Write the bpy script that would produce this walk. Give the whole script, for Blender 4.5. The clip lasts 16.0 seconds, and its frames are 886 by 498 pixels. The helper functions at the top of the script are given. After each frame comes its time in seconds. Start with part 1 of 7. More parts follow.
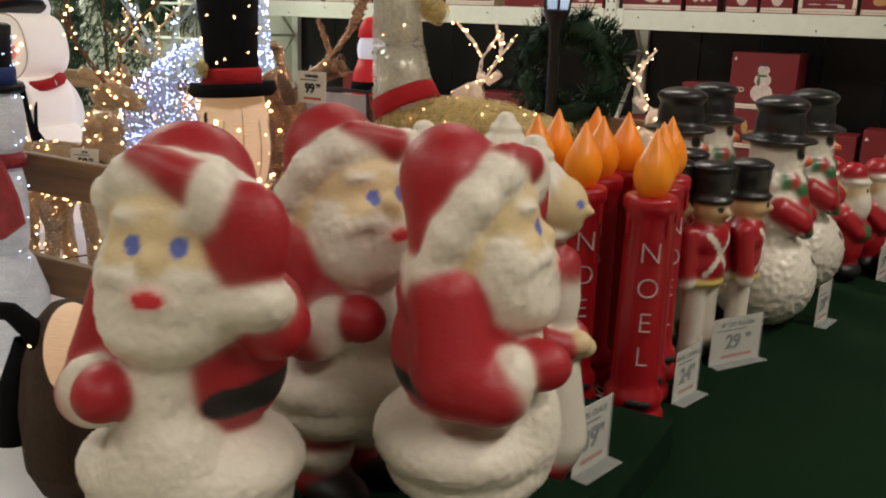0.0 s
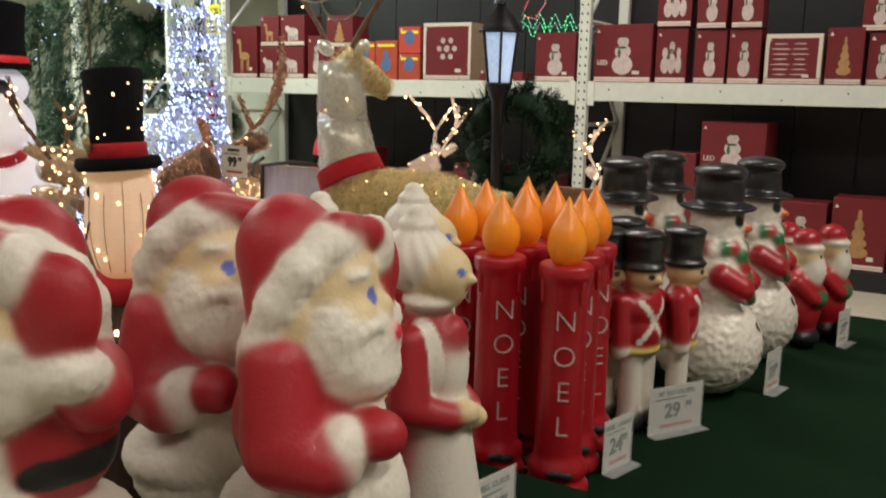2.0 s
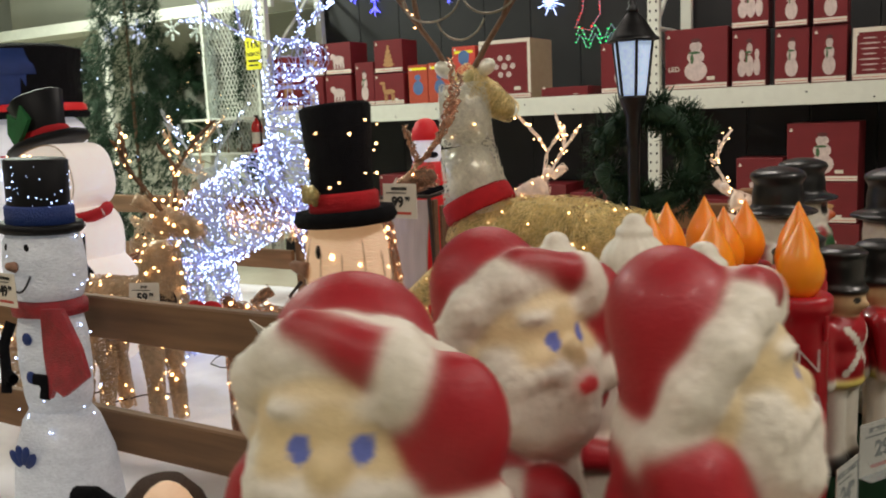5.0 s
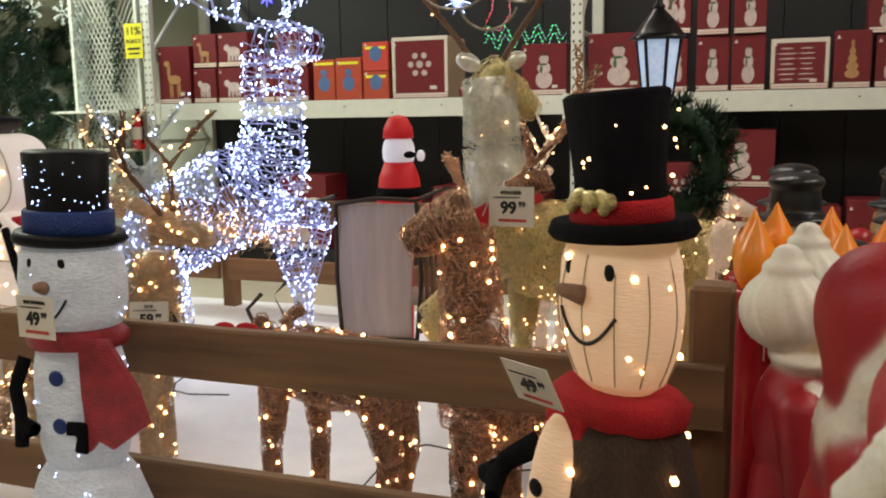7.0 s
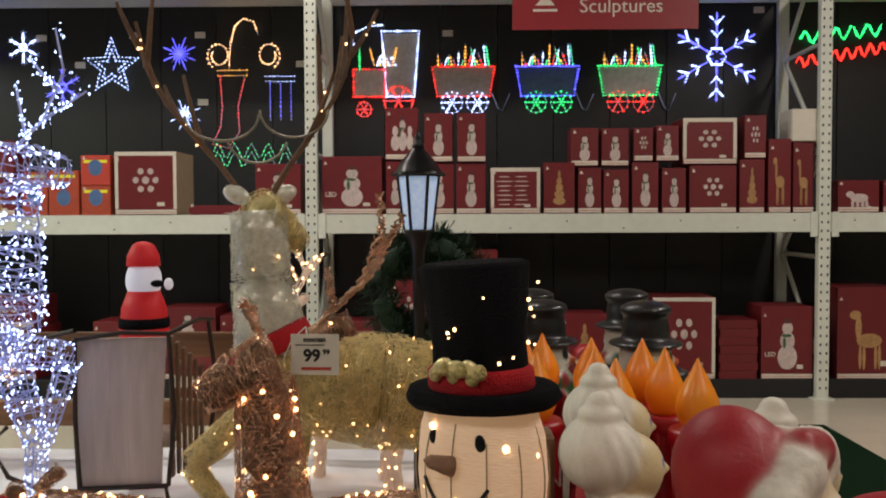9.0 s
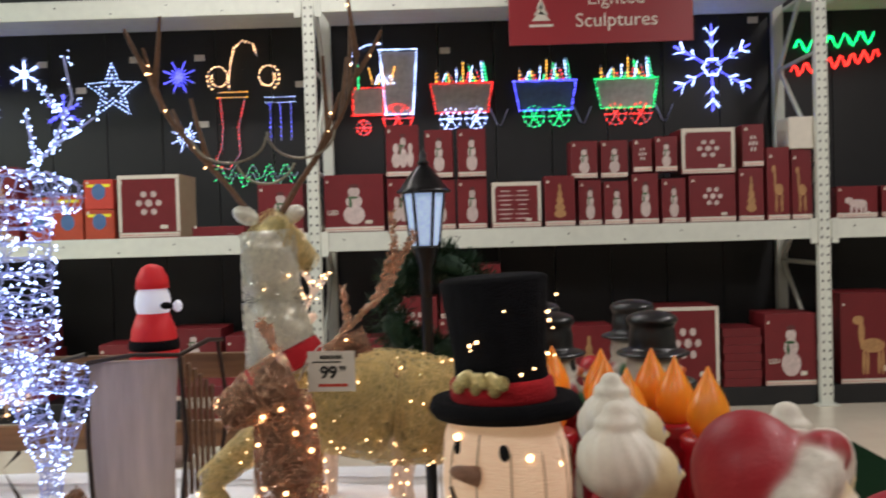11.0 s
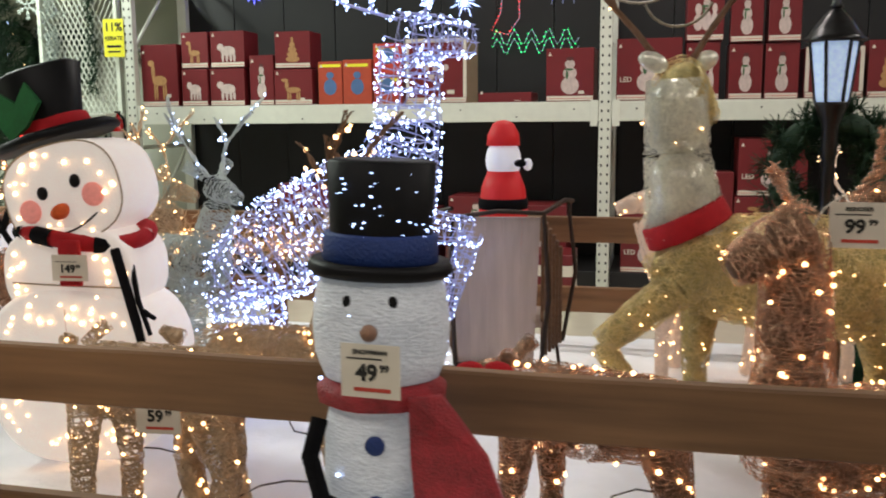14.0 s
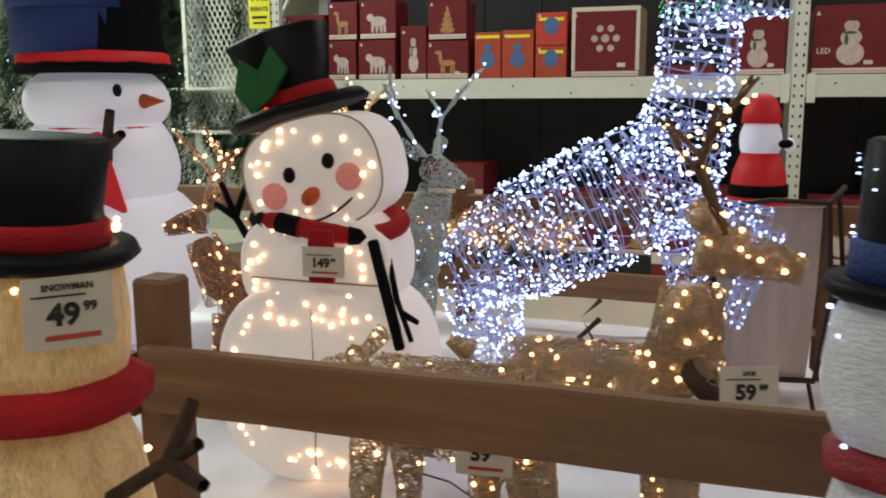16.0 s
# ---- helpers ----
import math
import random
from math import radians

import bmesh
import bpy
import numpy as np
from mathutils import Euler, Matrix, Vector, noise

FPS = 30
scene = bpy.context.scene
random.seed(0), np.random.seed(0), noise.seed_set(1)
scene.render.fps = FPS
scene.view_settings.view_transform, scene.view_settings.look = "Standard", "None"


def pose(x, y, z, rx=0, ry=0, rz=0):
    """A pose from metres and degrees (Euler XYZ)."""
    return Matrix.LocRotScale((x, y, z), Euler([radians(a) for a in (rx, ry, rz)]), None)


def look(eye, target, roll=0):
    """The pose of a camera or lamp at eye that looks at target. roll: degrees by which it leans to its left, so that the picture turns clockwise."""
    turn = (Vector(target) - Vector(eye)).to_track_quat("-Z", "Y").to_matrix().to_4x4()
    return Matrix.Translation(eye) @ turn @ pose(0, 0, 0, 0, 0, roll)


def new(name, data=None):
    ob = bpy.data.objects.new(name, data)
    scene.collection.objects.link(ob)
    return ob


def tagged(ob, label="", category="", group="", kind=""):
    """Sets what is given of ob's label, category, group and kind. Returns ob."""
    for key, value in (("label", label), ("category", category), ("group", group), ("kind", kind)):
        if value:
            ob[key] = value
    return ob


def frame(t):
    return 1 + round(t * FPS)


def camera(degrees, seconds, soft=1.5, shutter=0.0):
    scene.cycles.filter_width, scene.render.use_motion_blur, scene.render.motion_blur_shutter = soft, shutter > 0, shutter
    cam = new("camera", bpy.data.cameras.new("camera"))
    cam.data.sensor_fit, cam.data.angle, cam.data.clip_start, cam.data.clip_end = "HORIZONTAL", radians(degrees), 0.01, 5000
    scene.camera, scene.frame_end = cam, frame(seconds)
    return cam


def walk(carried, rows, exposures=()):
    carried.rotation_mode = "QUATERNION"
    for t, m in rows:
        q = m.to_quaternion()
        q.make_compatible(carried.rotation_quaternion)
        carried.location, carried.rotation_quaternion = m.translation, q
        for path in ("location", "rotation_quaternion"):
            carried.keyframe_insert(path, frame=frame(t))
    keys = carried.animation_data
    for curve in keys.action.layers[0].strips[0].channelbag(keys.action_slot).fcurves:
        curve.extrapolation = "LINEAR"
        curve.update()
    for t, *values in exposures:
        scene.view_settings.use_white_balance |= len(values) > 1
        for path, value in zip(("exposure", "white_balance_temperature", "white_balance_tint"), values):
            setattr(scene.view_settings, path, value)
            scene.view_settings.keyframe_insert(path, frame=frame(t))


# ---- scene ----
cam = camera(53.6, 16.0, soft=1.9, shutter=0.5)
PATH = [
    (0, (0.341, 0.162, 1.435), (-0.625, 1.839, 0.93), 2.1),
    (0.5, (0.456, 0.226, 1.449), (-0.517, 1.901, 0.949), 2.8),
    (1, (0.531, 0.291, 1.438), (-0.422, 1.98, 0.951), 3.4),
    (1.5, (0.593, 0.303, 1.436), (-0.368, 2.004, 1.005), 2.6),
    (2, (0.604, 0.31, 1.44), (-0.405, 2.002, 1.093), 1.3),
    (2.5, (0.587, 0.308, 1.448), (-0.47, 1.98, 1.154), 1.1),
    (3, (0.566, 0.319, 1.443), (-0.532, 1.965, 1.155), 1.4),
    (3.5, (0.538, 0.331, 1.446), (-0.608, 1.944, 1.153), 1.0),
    (4, (0.421, 0.327, 1.446), (-0.748, 1.924, 1.158), -0.6),
    (6.3, (-0.711, 0.274, 1.459), (-1.484, 2.089, 1.129), -2.3),
    (6.5, (-0.774, 0.263, 1.458), (-1.523, 2.088, 1.129), -1.8),
    (7, (-0.914, 0.278, 1.452), (-1.591, 2.134, 1.143), -1.0),
    (7.5, (-1.039, 0.277, 1.472), (-1.56, 2.191, 1.21), -0.6),
    (8, (-1.122, 0.252, 1.513), (-1.421, 2.22, 1.311), -0.1),
    (8.5, (-1.157, 0.263, 1.546), (-1.265, 2.256, 1.414), -0.0),
    (8.7, (-1.161, 0.264, 1.554), (-1.218, 2.261, 1.451), 0.3),
    (10.8, (-1.178, 0.248, 1.556), (-1.168, 2.248, 1.531), -1.1),
    (11, (-1.198, 0.224, 1.557), (-1.227, 2.224, 1.518), -1.6),
    (11.5, (-1.275, 0.268, 1.52), (-1.43, 2.26, 1.429), -2.4),
    (12, (-1.392, 0.236, 1.495), (-1.699, 2.205, 1.318), -1.6),
    (12.5, (-1.533, 0.265, 1.448), (-1.969, 2.201, 1.196), -1.3),
    (13, (-1.64, 0.277, 1.448), (-2.126, 2.195, 1.154), -1.6),
    (13.5, (-1.797, 0.318, 1.445), (-2.287, 2.232, 1.136), -1.3),
    (14, (-1.983, 0.348, 1.453), (-2.449, 2.27, 1.157), -0.5),
    (14.5, (-2.151, 0.425, 1.439), (-2.64, 2.342, 1.143), -0.0),
    (15, (-2.36, 0.506, 1.436), (-2.936, 2.397, 1.128), 0.5),
    (15.5, (-2.595, 0.588, 1.435), (-3.228, 2.455, 1.101), -0.3),
    (16, (-2.764, 0.628, 1.437), (-3.397, 2.494, 1.093), -0.3),
]
walk(cam, [(t, look(eye, target, roll)) for t, eye, target, roll in PATH],
     [(0, 0.1, 6600, 10), (1.0, 0.25, 6500, 10), (2.5, 0.25, 6350, 10), (4.0, 0.2, 6500, 10), (6.5, 0.05, 6500, 10), (7.0, 0.05, 6600, 10), (7.5, 0.0, 8000, 30), (8.0, -0.05, 7800, 28), (8.5, -0.3, 6900, 12), (10.8, 0.05, 6100, 12), (11.5, 0.0, 6000, 16), (12.0, 0.05, 6150, 12), (13.5, 0.1, 6300, 10), (14.5, 0.0, 6200, 10), (15.5, -0.35, 6250, 10), (16.0, -0.35, 6250, 10)])

# ---- world and lamps ----
world = bpy.data.worlds.new("world")
scene.world = world
world.use_nodes = True
world.node_tree.nodes["Background"].inputs[0].default_value = (0.02, 0.02, 0.022, 1)
world.node_tree.nodes["Background"].inputs[1].default_value = 0.3


def ceiling_lamp(x, y, w, d, watts, colour=(1.0, 0.91, 0.82)):
    data = bpy.data.lights.new("store_lamp", "AREA")
    data.shape, data.size, data.size_y, data.energy, data.color = "RECTANGLE", w, d, watts, colour
    ob = new("store_lamp", data)
    ob.location = (x, y, 4.72)
    return ob


ceiling_lamp(2.6, 0.2, 0.4, 2.4, 92)
ceiling_lamp(2.8, 4.2, 0.4, 2.4, 140)
ceiling_lamp(-1.0, -1.6, 2.4, 0.4, 46)
ceiling_lamp(-5.0, -0.6, 2.4, 0.4, 80)
ceiling_lamp(-8.6, 5.2, 0.4, 2.4, 420, (0.93, 1.0, 0.86))
ceiling_lamp(-2.6, 6.0, 3.0, 0.3, 95)


# ---- materials ----
def mat(name, colour, rough=0.6, metal=0.0, grain=30.0, vary=0.15, bump=0.2, glow=0.0, glow_colour=None, alpha=1.0, stretch=(1, 1, 1), coat=0.0, trans=0.0, sub=0.0):
    m = bpy.data.materials.new(name)
    m.use_nodes = True
    nt = m.node_tree
    b = nt.nodes["Principled BSDF"]
    tc = nt.nodes.new("ShaderNodeTexCoord")
    mp = nt.nodes.new("ShaderNodeMapping")
    mp.inputs["Scale"].default_value = stretch
    nt.links.new(tc.outputs["Object"], mp.inputs[0])
    n1 = nt.nodes.new("ShaderNodeTexNoise")
    n1.inputs["Scale"].default_value, n1.inputs["Detail"].default_value = grain, 5
    n2 = nt.nodes.new("ShaderNodeTexNoise")
    n2.inputs["Scale"].default_value, n2.inputs["Detail"].default_value = grain * 0.11, 3
    for n in (n1, n2):
        nt.links.new(mp.outputs[0], n.inputs["Vector"])
    add = nt.nodes.new("ShaderNodeMath")
    nt.links.new(n1.outputs[0], add.inputs[0])
    nt.links.new(n2.outputs[0], add.inputs[1])
    ramp = nt.nodes.new("ShaderNodeMapRange")
    ramp.inputs["From Min"].default_value, ramp.inputs["From Max"].default_value = 0.6, 1.4
    ramp.inputs["To Min"].default_value, ramp.inputs["To Max"].default_value = 1 - vary, 1 + vary
    nt.links.new(add.outputs[0], ramp.inputs[0])
    info = nt.nodes.new("ShaderNodeObjectInfo")
    mr = nt.nodes.new("ShaderNodeMapRange")
    mr.inputs["To Min"].default_value, mr.inputs["To Max"].default_value = 0.94, 1.06
    nt.links.new(info.outputs["Random"], mr.inputs[0])
    mul = nt.nodes.new("ShaderNodeMath")
    mul.operation = "MULTIPLY"
    nt.links.new(ramp.outputs[0], mul.inputs[0])
    nt.links.new(mr.outputs[0], mul.inputs[1])
    mix = nt.nodes.new("ShaderNodeVectorMath")
    mix.operation = "SCALE"
    nt.links.new(mul.outputs[0], mix.inputs["Scale"])
    if colour == "paint":
        at = nt.nodes.new("ShaderNodeAttribute")
        at.attribute_name = "paint"
        nt.links.new(at.outputs["Color"], mix.inputs[0])
    else:
        mix.inputs[0].default_value = colour
    nt.links.new(mix.outputs[0], b.inputs["Base Color"])
    b.inputs["Roughness"].default_value, b.inputs["Metallic"].default_value = rough, metal
    b.inputs["Alpha"].default_value = alpha
    b.inputs["Coat Weight"].default_value = coat
    b.inputs["Transmission Weight"].default_value = trans
    if sub:
        b.inputs["Subsurface Weight"].default_value = sub
        b.inputs["Subsurface Radius"].default_value = (0.03, 0.015, 0.008)
    if bump:
        bp = nt.nodes.new("ShaderNodeBump")
        bp.inputs["Strength"].default_value, bp.inputs["Distance"].default_value = bump, 0.01
        nt.links.new(n1.outputs[0], bp.inputs["Height"])
        nt.links.new(bp.outputs[0], b.inputs["Normal"])
    if glow:
        b.inputs["Emission Color"].default_value = (*(glow_colour or colour), 1)
        b.inputs["Emission Strength"].default_value = glow
    return m


M_FLOOR = mat("polished_floor", (0.62, 0.56, 0.45), 0.22, 0, 6, 0.06, 0.02, coat=0.3)
M_GREEN = mat("green_felt", (0.001, 0.0155, 0.0035), 0.95, 0, 260, 0.25, 0.35)
M_GREEN.node_tree.nodes["Principled BSDF"].inputs["Specular IOR Level"].default_value = 0.15
M_SNOW = mat("snow_batting", (0.88, 0.88, 0.92), 0.95, 0, 9, 0.06, 0.8)
M_WHITE = mat("white_steel", (0.66, 0.68, 0.60), 0.45, 0, 14, 0.08, 0.05)
M_HOLE = mat("dark_slot", (0.01, 0.01, 0.01), 0.9, 0, 30, 0.1, 0)
M_BLACK = mat("black_board", (0.008, 0.008, 0.009), 0.55, 0, 5, 0.3, 0.05)
M_WOOD = mat("fence_wood", (0.19, 0.10, 0.045), 0.7, 0, 14, 0.6, 0.3, stretch=(0.12, 1.6, 1.6))
M_WOODV = mat("post_wood", (0.20, 0.10, 0.045), 0.7, 0, 14, 0.35, 0.3, stretch=(1.6, 1.6, 0.12))
M_PLANK = mat("pale_plank", (0.46, 0.37, 0.31), 0.75, 0, 16, 0.25, 0.25, stretch=(1.5, 1.5, 0.14))
M_RED = mat("red_print", (0.15, 0.012, 0.016), 0.42, 0, 8, 0.12, 0.02)
M_CARD = mat("white_card", (0.66, 0.61, 0.52), 0.6, 0, 20, 0.06, 0.03)
M_KRAFT = mat("kraft_card", (0.36, 0.27, 0.17), 0.8, 0, 20, 0.12, 0.05)
M_ORANGE = mat("orange_print", (0.42, 0.065, 0.03), 0.45, 0, 14, 0.2, 0.02)
M_BLUEP = mat("blue_print", (0.08, 0.16, 0.34), 0.45, 0, 14, 0.2, 0.02)
M_INK = mat("black_ink", (0.012, 0.012, 0.012), 0.6, 0, 30, 0.1, 0)
M_REDINK = mat("red_ink", (0.5, 0.05, 0.03), 0.6, 0, 30, 0.1, 0)
M_YELLOW = mat("yellow_card", (0.85, 0.80, 0.03), 0.6, 0, 20, 0.05, 0.02)
M_CEIL = mat("ceiling_paint", (0.20, 0.20, 0.19), 0.9, 0, 3, 0.1, 0.1)
M_WALL = mat("store_wall", (0.42, 0.43, 0.36), 0.9, 0, 3, 0.06, 0.05)
M_PAINT = mat("painted_plastic", "paint", 0.50, 0, 120, 0.06, 0.14, coat=0.04)
M_PAINTG = mat("glossy_painted_plastic", "paint", 0.34, 0, 60, 0.05, 0.06, coat=0.15)
M_FUR = mat("textured_plastic", "paint", 0.45, 0, 75, 0.08, 0.75)
M_CRED = mat("red_candle_plastic", (0.36, 0.006, 0.014), 0.33, 0, 40, 0.12, 0.12, coat=0.15)
M_FLAME = mat("orange_flame_plastic", (1.0, 0.31, 0.015), 0.32, 0, 10, 0.12, 0.03, sub=0.5)
M_LETTER = mat("white_letter", (0.58, 0.42, 0.40), 0.6, 0, 60, 0.45, 0)
M_CLEAR = mat("clear_acrylic", (0.8, 0.85, 0.82), 0.08, 0, 10, 0.02, 0, alpha=0.22)
M_FABRIC = mat("lit_white_fabric", (0.78, 0.72, 0.66), 0.85, 0, 160, 0.06, 0.3, glow=0.26, glow_colour=(1.0, 0.88, 0.80))
M_WARMFAB = mat("lit_warm_fabric", (0.72, 0.58, 0.46), 0.85, 0, 160, 0.08, 0.4, glow=0.28, glow_colour=(1.0, 0.55, 0.26), stretch=(0.3, 0.3, 2.0))
M_ICE = mat("frosted_thread", (0.66, 0.68, 0.70), 0.35, 0, 130, 0.25, 1.0, glow=0.10, glow_colour=(0.8, 0.88, 1.0), stretch=(0.5, 0.5, 1.6))
M_GOLDFAB = mat("gold_thread", (0.74, 0.55, 0.30), 0.35, 0.4, 170, 0.5, 1.0, glow=0.16, glow_colour=(1.0, 0.6, 0.2), stretch=(1.6, 1.6, 0.3))
M_INFL = mat("inflatable_nylon", (0.80, 0.80, 0.86), 0.7, 0, 6, 0.05, 0.15, glow=0.22, glow_colour=(0.9, 0.9, 1.0))
M_INFLRED = mat("red_inflatable_nylon", (0.55, 0.01, 0.015), 0.6, 0, 6, 0.1, 0.1, glow=0.12, glow_colour=(1.0, 0.02, 0.02))
M_PLUSH = mat("black_plush", (0.006, 0.006, 0.008), 0.95, 0, 320, 0.4, 1.0)
M_BLKGLOSS = mat("black_gloss", (0.006, 0.006, 0.007), 0.5, 0, 30, 0.2, 0.1)
for m in (M_PLUSH, M_BLKGLOSS):
    m.node_tree.nodes["Principled BSDF"].inputs["Specular IOR Level"].default_value = 0.15
M_NAVY = mat("blue_ribbon", (0.006, 0.03, 0.16), 0.6, 0, 150, 0.2, 0.5)
M_SCARF = mat("red_felt", (0.42, 0.006, 0.012), 0.9, 0, 220, 0.2, 0.6)
M_SCARFG = mat("red_glitter_mesh", (0.36, 0.02, 0.03), 0.4, 0, 200, 0.5, 0.8)
M_BROWN = mat("brown_knit", (0.055, 0.03, 0.018), 0.9, 0, 150, 0.4, 0.8, stretch=(1.4, 1.4, 0.4))
M_TWIG = mat("brown_vine", (0.16, 0.085, 0.045), 0.7, 0, 60, 0.4, 0.4)
M_COPPER = mat("copper_vine", (0.74, 0.45, 0.30), 0.26, 0.75, 60, 0.5, 0.5)
M_CHAMP = mat("champagne_vine", (0.62, 0.46, 0.30), 0.35, 0.35, 60, 0.35, 0.4)
# fill under the copper strands; the shade of their gaps is its colour
M_CORE = mat("dark_gap_core", (0.16, 0.085, 0.05), 0.9, 0, 70, 0.6, 1.0)
M_GOLD = mat("gold_tinsel", (0.64, 0.52, 0.22), 0.36, 0.55, 240, 0.6, 1.0)
M_GOLDW = mat("gold_strand", (0.88, 0.72, 0.36), 0.3, 0.55, 60, 0.3, 0)
M_SILVW = mat("silver_strand", (0.84, 0.82, 0.70), 0.3, 0.5, 60, 0.3, 0)
M_BEAD = mat("dull_bead", (0.30, 0.27, 0.20), 0.4, 0.3, 90, 0.5, 0.6)
M_WIREW = mat("white_wire", (0.50, 0.54, 0.86), 0.5, 0, 30, 0.1, 0)
M_WIREC = mat("cream_thread", (0.80, 0.68, 0.58), 0.6, 0, 60, 0.2, 0.3, glow=0.10, glow_colour=(1.0, 0.7, 0.5))
M_IRON = mat("brown_iron", (0.04, 0.025, 0.018), 0.5, 0.4, 60, 0.2, 0.1)
M_LAMPBLK = mat("lantern_black", (0.012, 0.012, 0.013), 0.3, 0.2, 60, 0.2, 0.1)
M_LAMPGL = mat("lantern_glass", (0.5, 0.62, 0.8), 0.3, 0, 60, 0.35, 0.3, glow=0.45, glow_colour=(0.55, 0.72, 1.0))
M_NEEDLE = mat("fir_needle", (0.012, 0.045, 0.018), 0.7, 0, 60, 0.4, 0.2)
M_FROST = mat("frosted_branch", (0.5, 0.55, 0.52), 0.7, 0, 60, 0.2, 0.2)
M_BWARM = mat("warm_bulb", (1.0, 0.8, 0.55), 0.3, 0, 10, 0, 0, glow=6.5, glow_colour=(1.0, 0.56, 0.24))
M_BCOOL = mat("cool_bulb", (0.9, 0.95, 1.0), 0.3, 0, 10, 0, 0, glow=6.0, glow_colour=(0.44, 0.58, 1.0))
M_BBLUE = mat("blue_bulb", (0.1, 0.1, 1.0), 0.3, 0, 10, 0, 0, glow=5.0, glow_colour=(0.10, 0.10, 1.0))
M_BRED = mat("red_bulb", (1.0, 0.1, 0.05), 0.3, 0, 10, 0, 0, glow=3.0, glow_colour=(1.0, 0.03, 0.02))
M_BGREEN = mat("green_bulb", (0.1, 1.0, 0.3), 0.3, 0, 10, 0, 0, glow=2.5, glow_colour=(0.02, 1.0, 0.22))
M_BYEL = mat("amber_bulb", (1.0, 0.6, 0.1), 0.3, 0, 10, 0, 0, glow=3.0, glow_colour=(1.0, 0.45, 0.04))
M_EXT = mat("extinguisher_red", (0.55, 0.012, 0.012), 0.25, 0, 20, 0.05, 0, coat=0.5)
M_HOLLY = mat("holly_green", (0.01, 0.12, 0.03), 0.7, 0, 60, 0.2, 0.3)
M_NOSE = mat("orange_felt", (0.62, 0.10, 0.015), 0.8, 0, 120, 0.2, 0.4)
M_PALENOSE = mat("copper_mesh_nose", (0.35, 0.19, 0.12), 0.6, 0, 160, 0.3, 0.6, stretch=(1, 1, 3))
M_BLUSH = mat("pink_blush", (0.75, 0.30, 0.26), 0.9, 0, 60, 0.2, 0.2, glow=0.2, glow_colour=(1.0, 0.30, 0.25))
M_SIGN = mat("sign_red", (0.26, 0.016, 0.022), 0.4, 0, 6, 0.05, 0)


# ---- builders ----
def mesh(name, verts, faces, smooth=False):
    me = bpy.data.meshes.new(name)
    me.from_pydata([tuple(map(float, v)) for v in verts], [], [tuple(map(int, f)) for f in faces])
    me.update()
    if smooth:
        me.shade_smooth()
    return me


def thing(name, place, label, category, group="", turn=0.0, kind=""):
    ob = new(name)
    ob.location, ob.rotation_euler = place, (0, 0, radians(turn))
    return tagged(ob, label, category, group, kind)


def part(name, data, material, parent=None, label="", place=None, rot=None, kind=""):
    """Links a bmesh or mesh as one object under a thing or a part."""
    if isinstance(data, bmesh.types.BMesh):
        me = bpy.data.meshes.new(name)
        data.to_mesh(me)
        data.free()
    else:
        me = data
    if material and not me.materials:
        me.materials.append(material)
    ob = new(name, me)
    ob.parent = parent
    if place is not None:
        ob.location = place
    if rot is not None:
        ob.rotation_euler = [radians(a) for a in rot]
    return tagged(ob, label, kind=kind)


def block(x0, x1, y0, y1, z0, z1, bevel=0.004):
    bm = bmesh.new()
    bmesh.ops.create_cube(bm, size=1, matrix=Matrix.Translation(((x0 + x1) / 2, (y0 + y1) / 2, (z0 + z1) / 2)) @ Matrix.Diagonal((x1 - x0, y1 - y0, z1 - z0, 1)))
    if bevel:
        bmesh.ops.bevel(bm, geom=bm.edges[:], offset=bevel, segments=1, affect="EDGES")
    return bm


def lathe(profile, segs=32, sx=1.0, sy=1.0, wob=0.0, ribs=0):
    """A turned shape from (radius, height) pairs; ribs pull in that many seams."""
    verts, faces = [], []
    for r, z in profile:
        for i in range(segs):
            a = 2 * math.pi * i / segs
            k = 1 + wob * noise.noise((3 * math.cos(a), 3 * math.sin(a), z * 7))
            if ribs:
                k *= 1 - 0.035 * abs(math.cos(ribs * a / 2)) ** 14
            verts.append((r * sx * k * math.cos(a), r * sy * k * math.sin(a), z))
    n = len(profile)
    for j in range(n - 1):
        for i in range(segs):
            faces.append((j * segs + i, j * segs + (i + 1) % segs, (j + 1) * segs + (i + 1) % segs, (j + 1) * segs + i))
    faces.append(tuple(range(segs))[::-1])
    faces.append(tuple((n - 1) * segs + i for i in range(segs)))
    return mesh("turned", verts, faces, True)


def ball_profile(r, zc, rz, n=12):
    return [(max(r * math.sin(math.pi * i / n), 0.001), zc - rz * math.cos(math.pi * i / n)) for i in range(n + 1)]


def ellipsoid(c, r, u=20, v=12, rot=None):
    bm = bmesh.new()
    m = Matrix.Translation(c)
    if rot:
        m = m @ Euler([radians(a) for a in rot]).to_matrix().to_4x4()
    bmesh.ops.create_uvsphere(bm, u_segments=u, v_segments=v, radius=1, matrix=m @ Matrix.Diagonal((*r, 1)))
    for f in bm.faces:
        f.smooth = True
    return bm


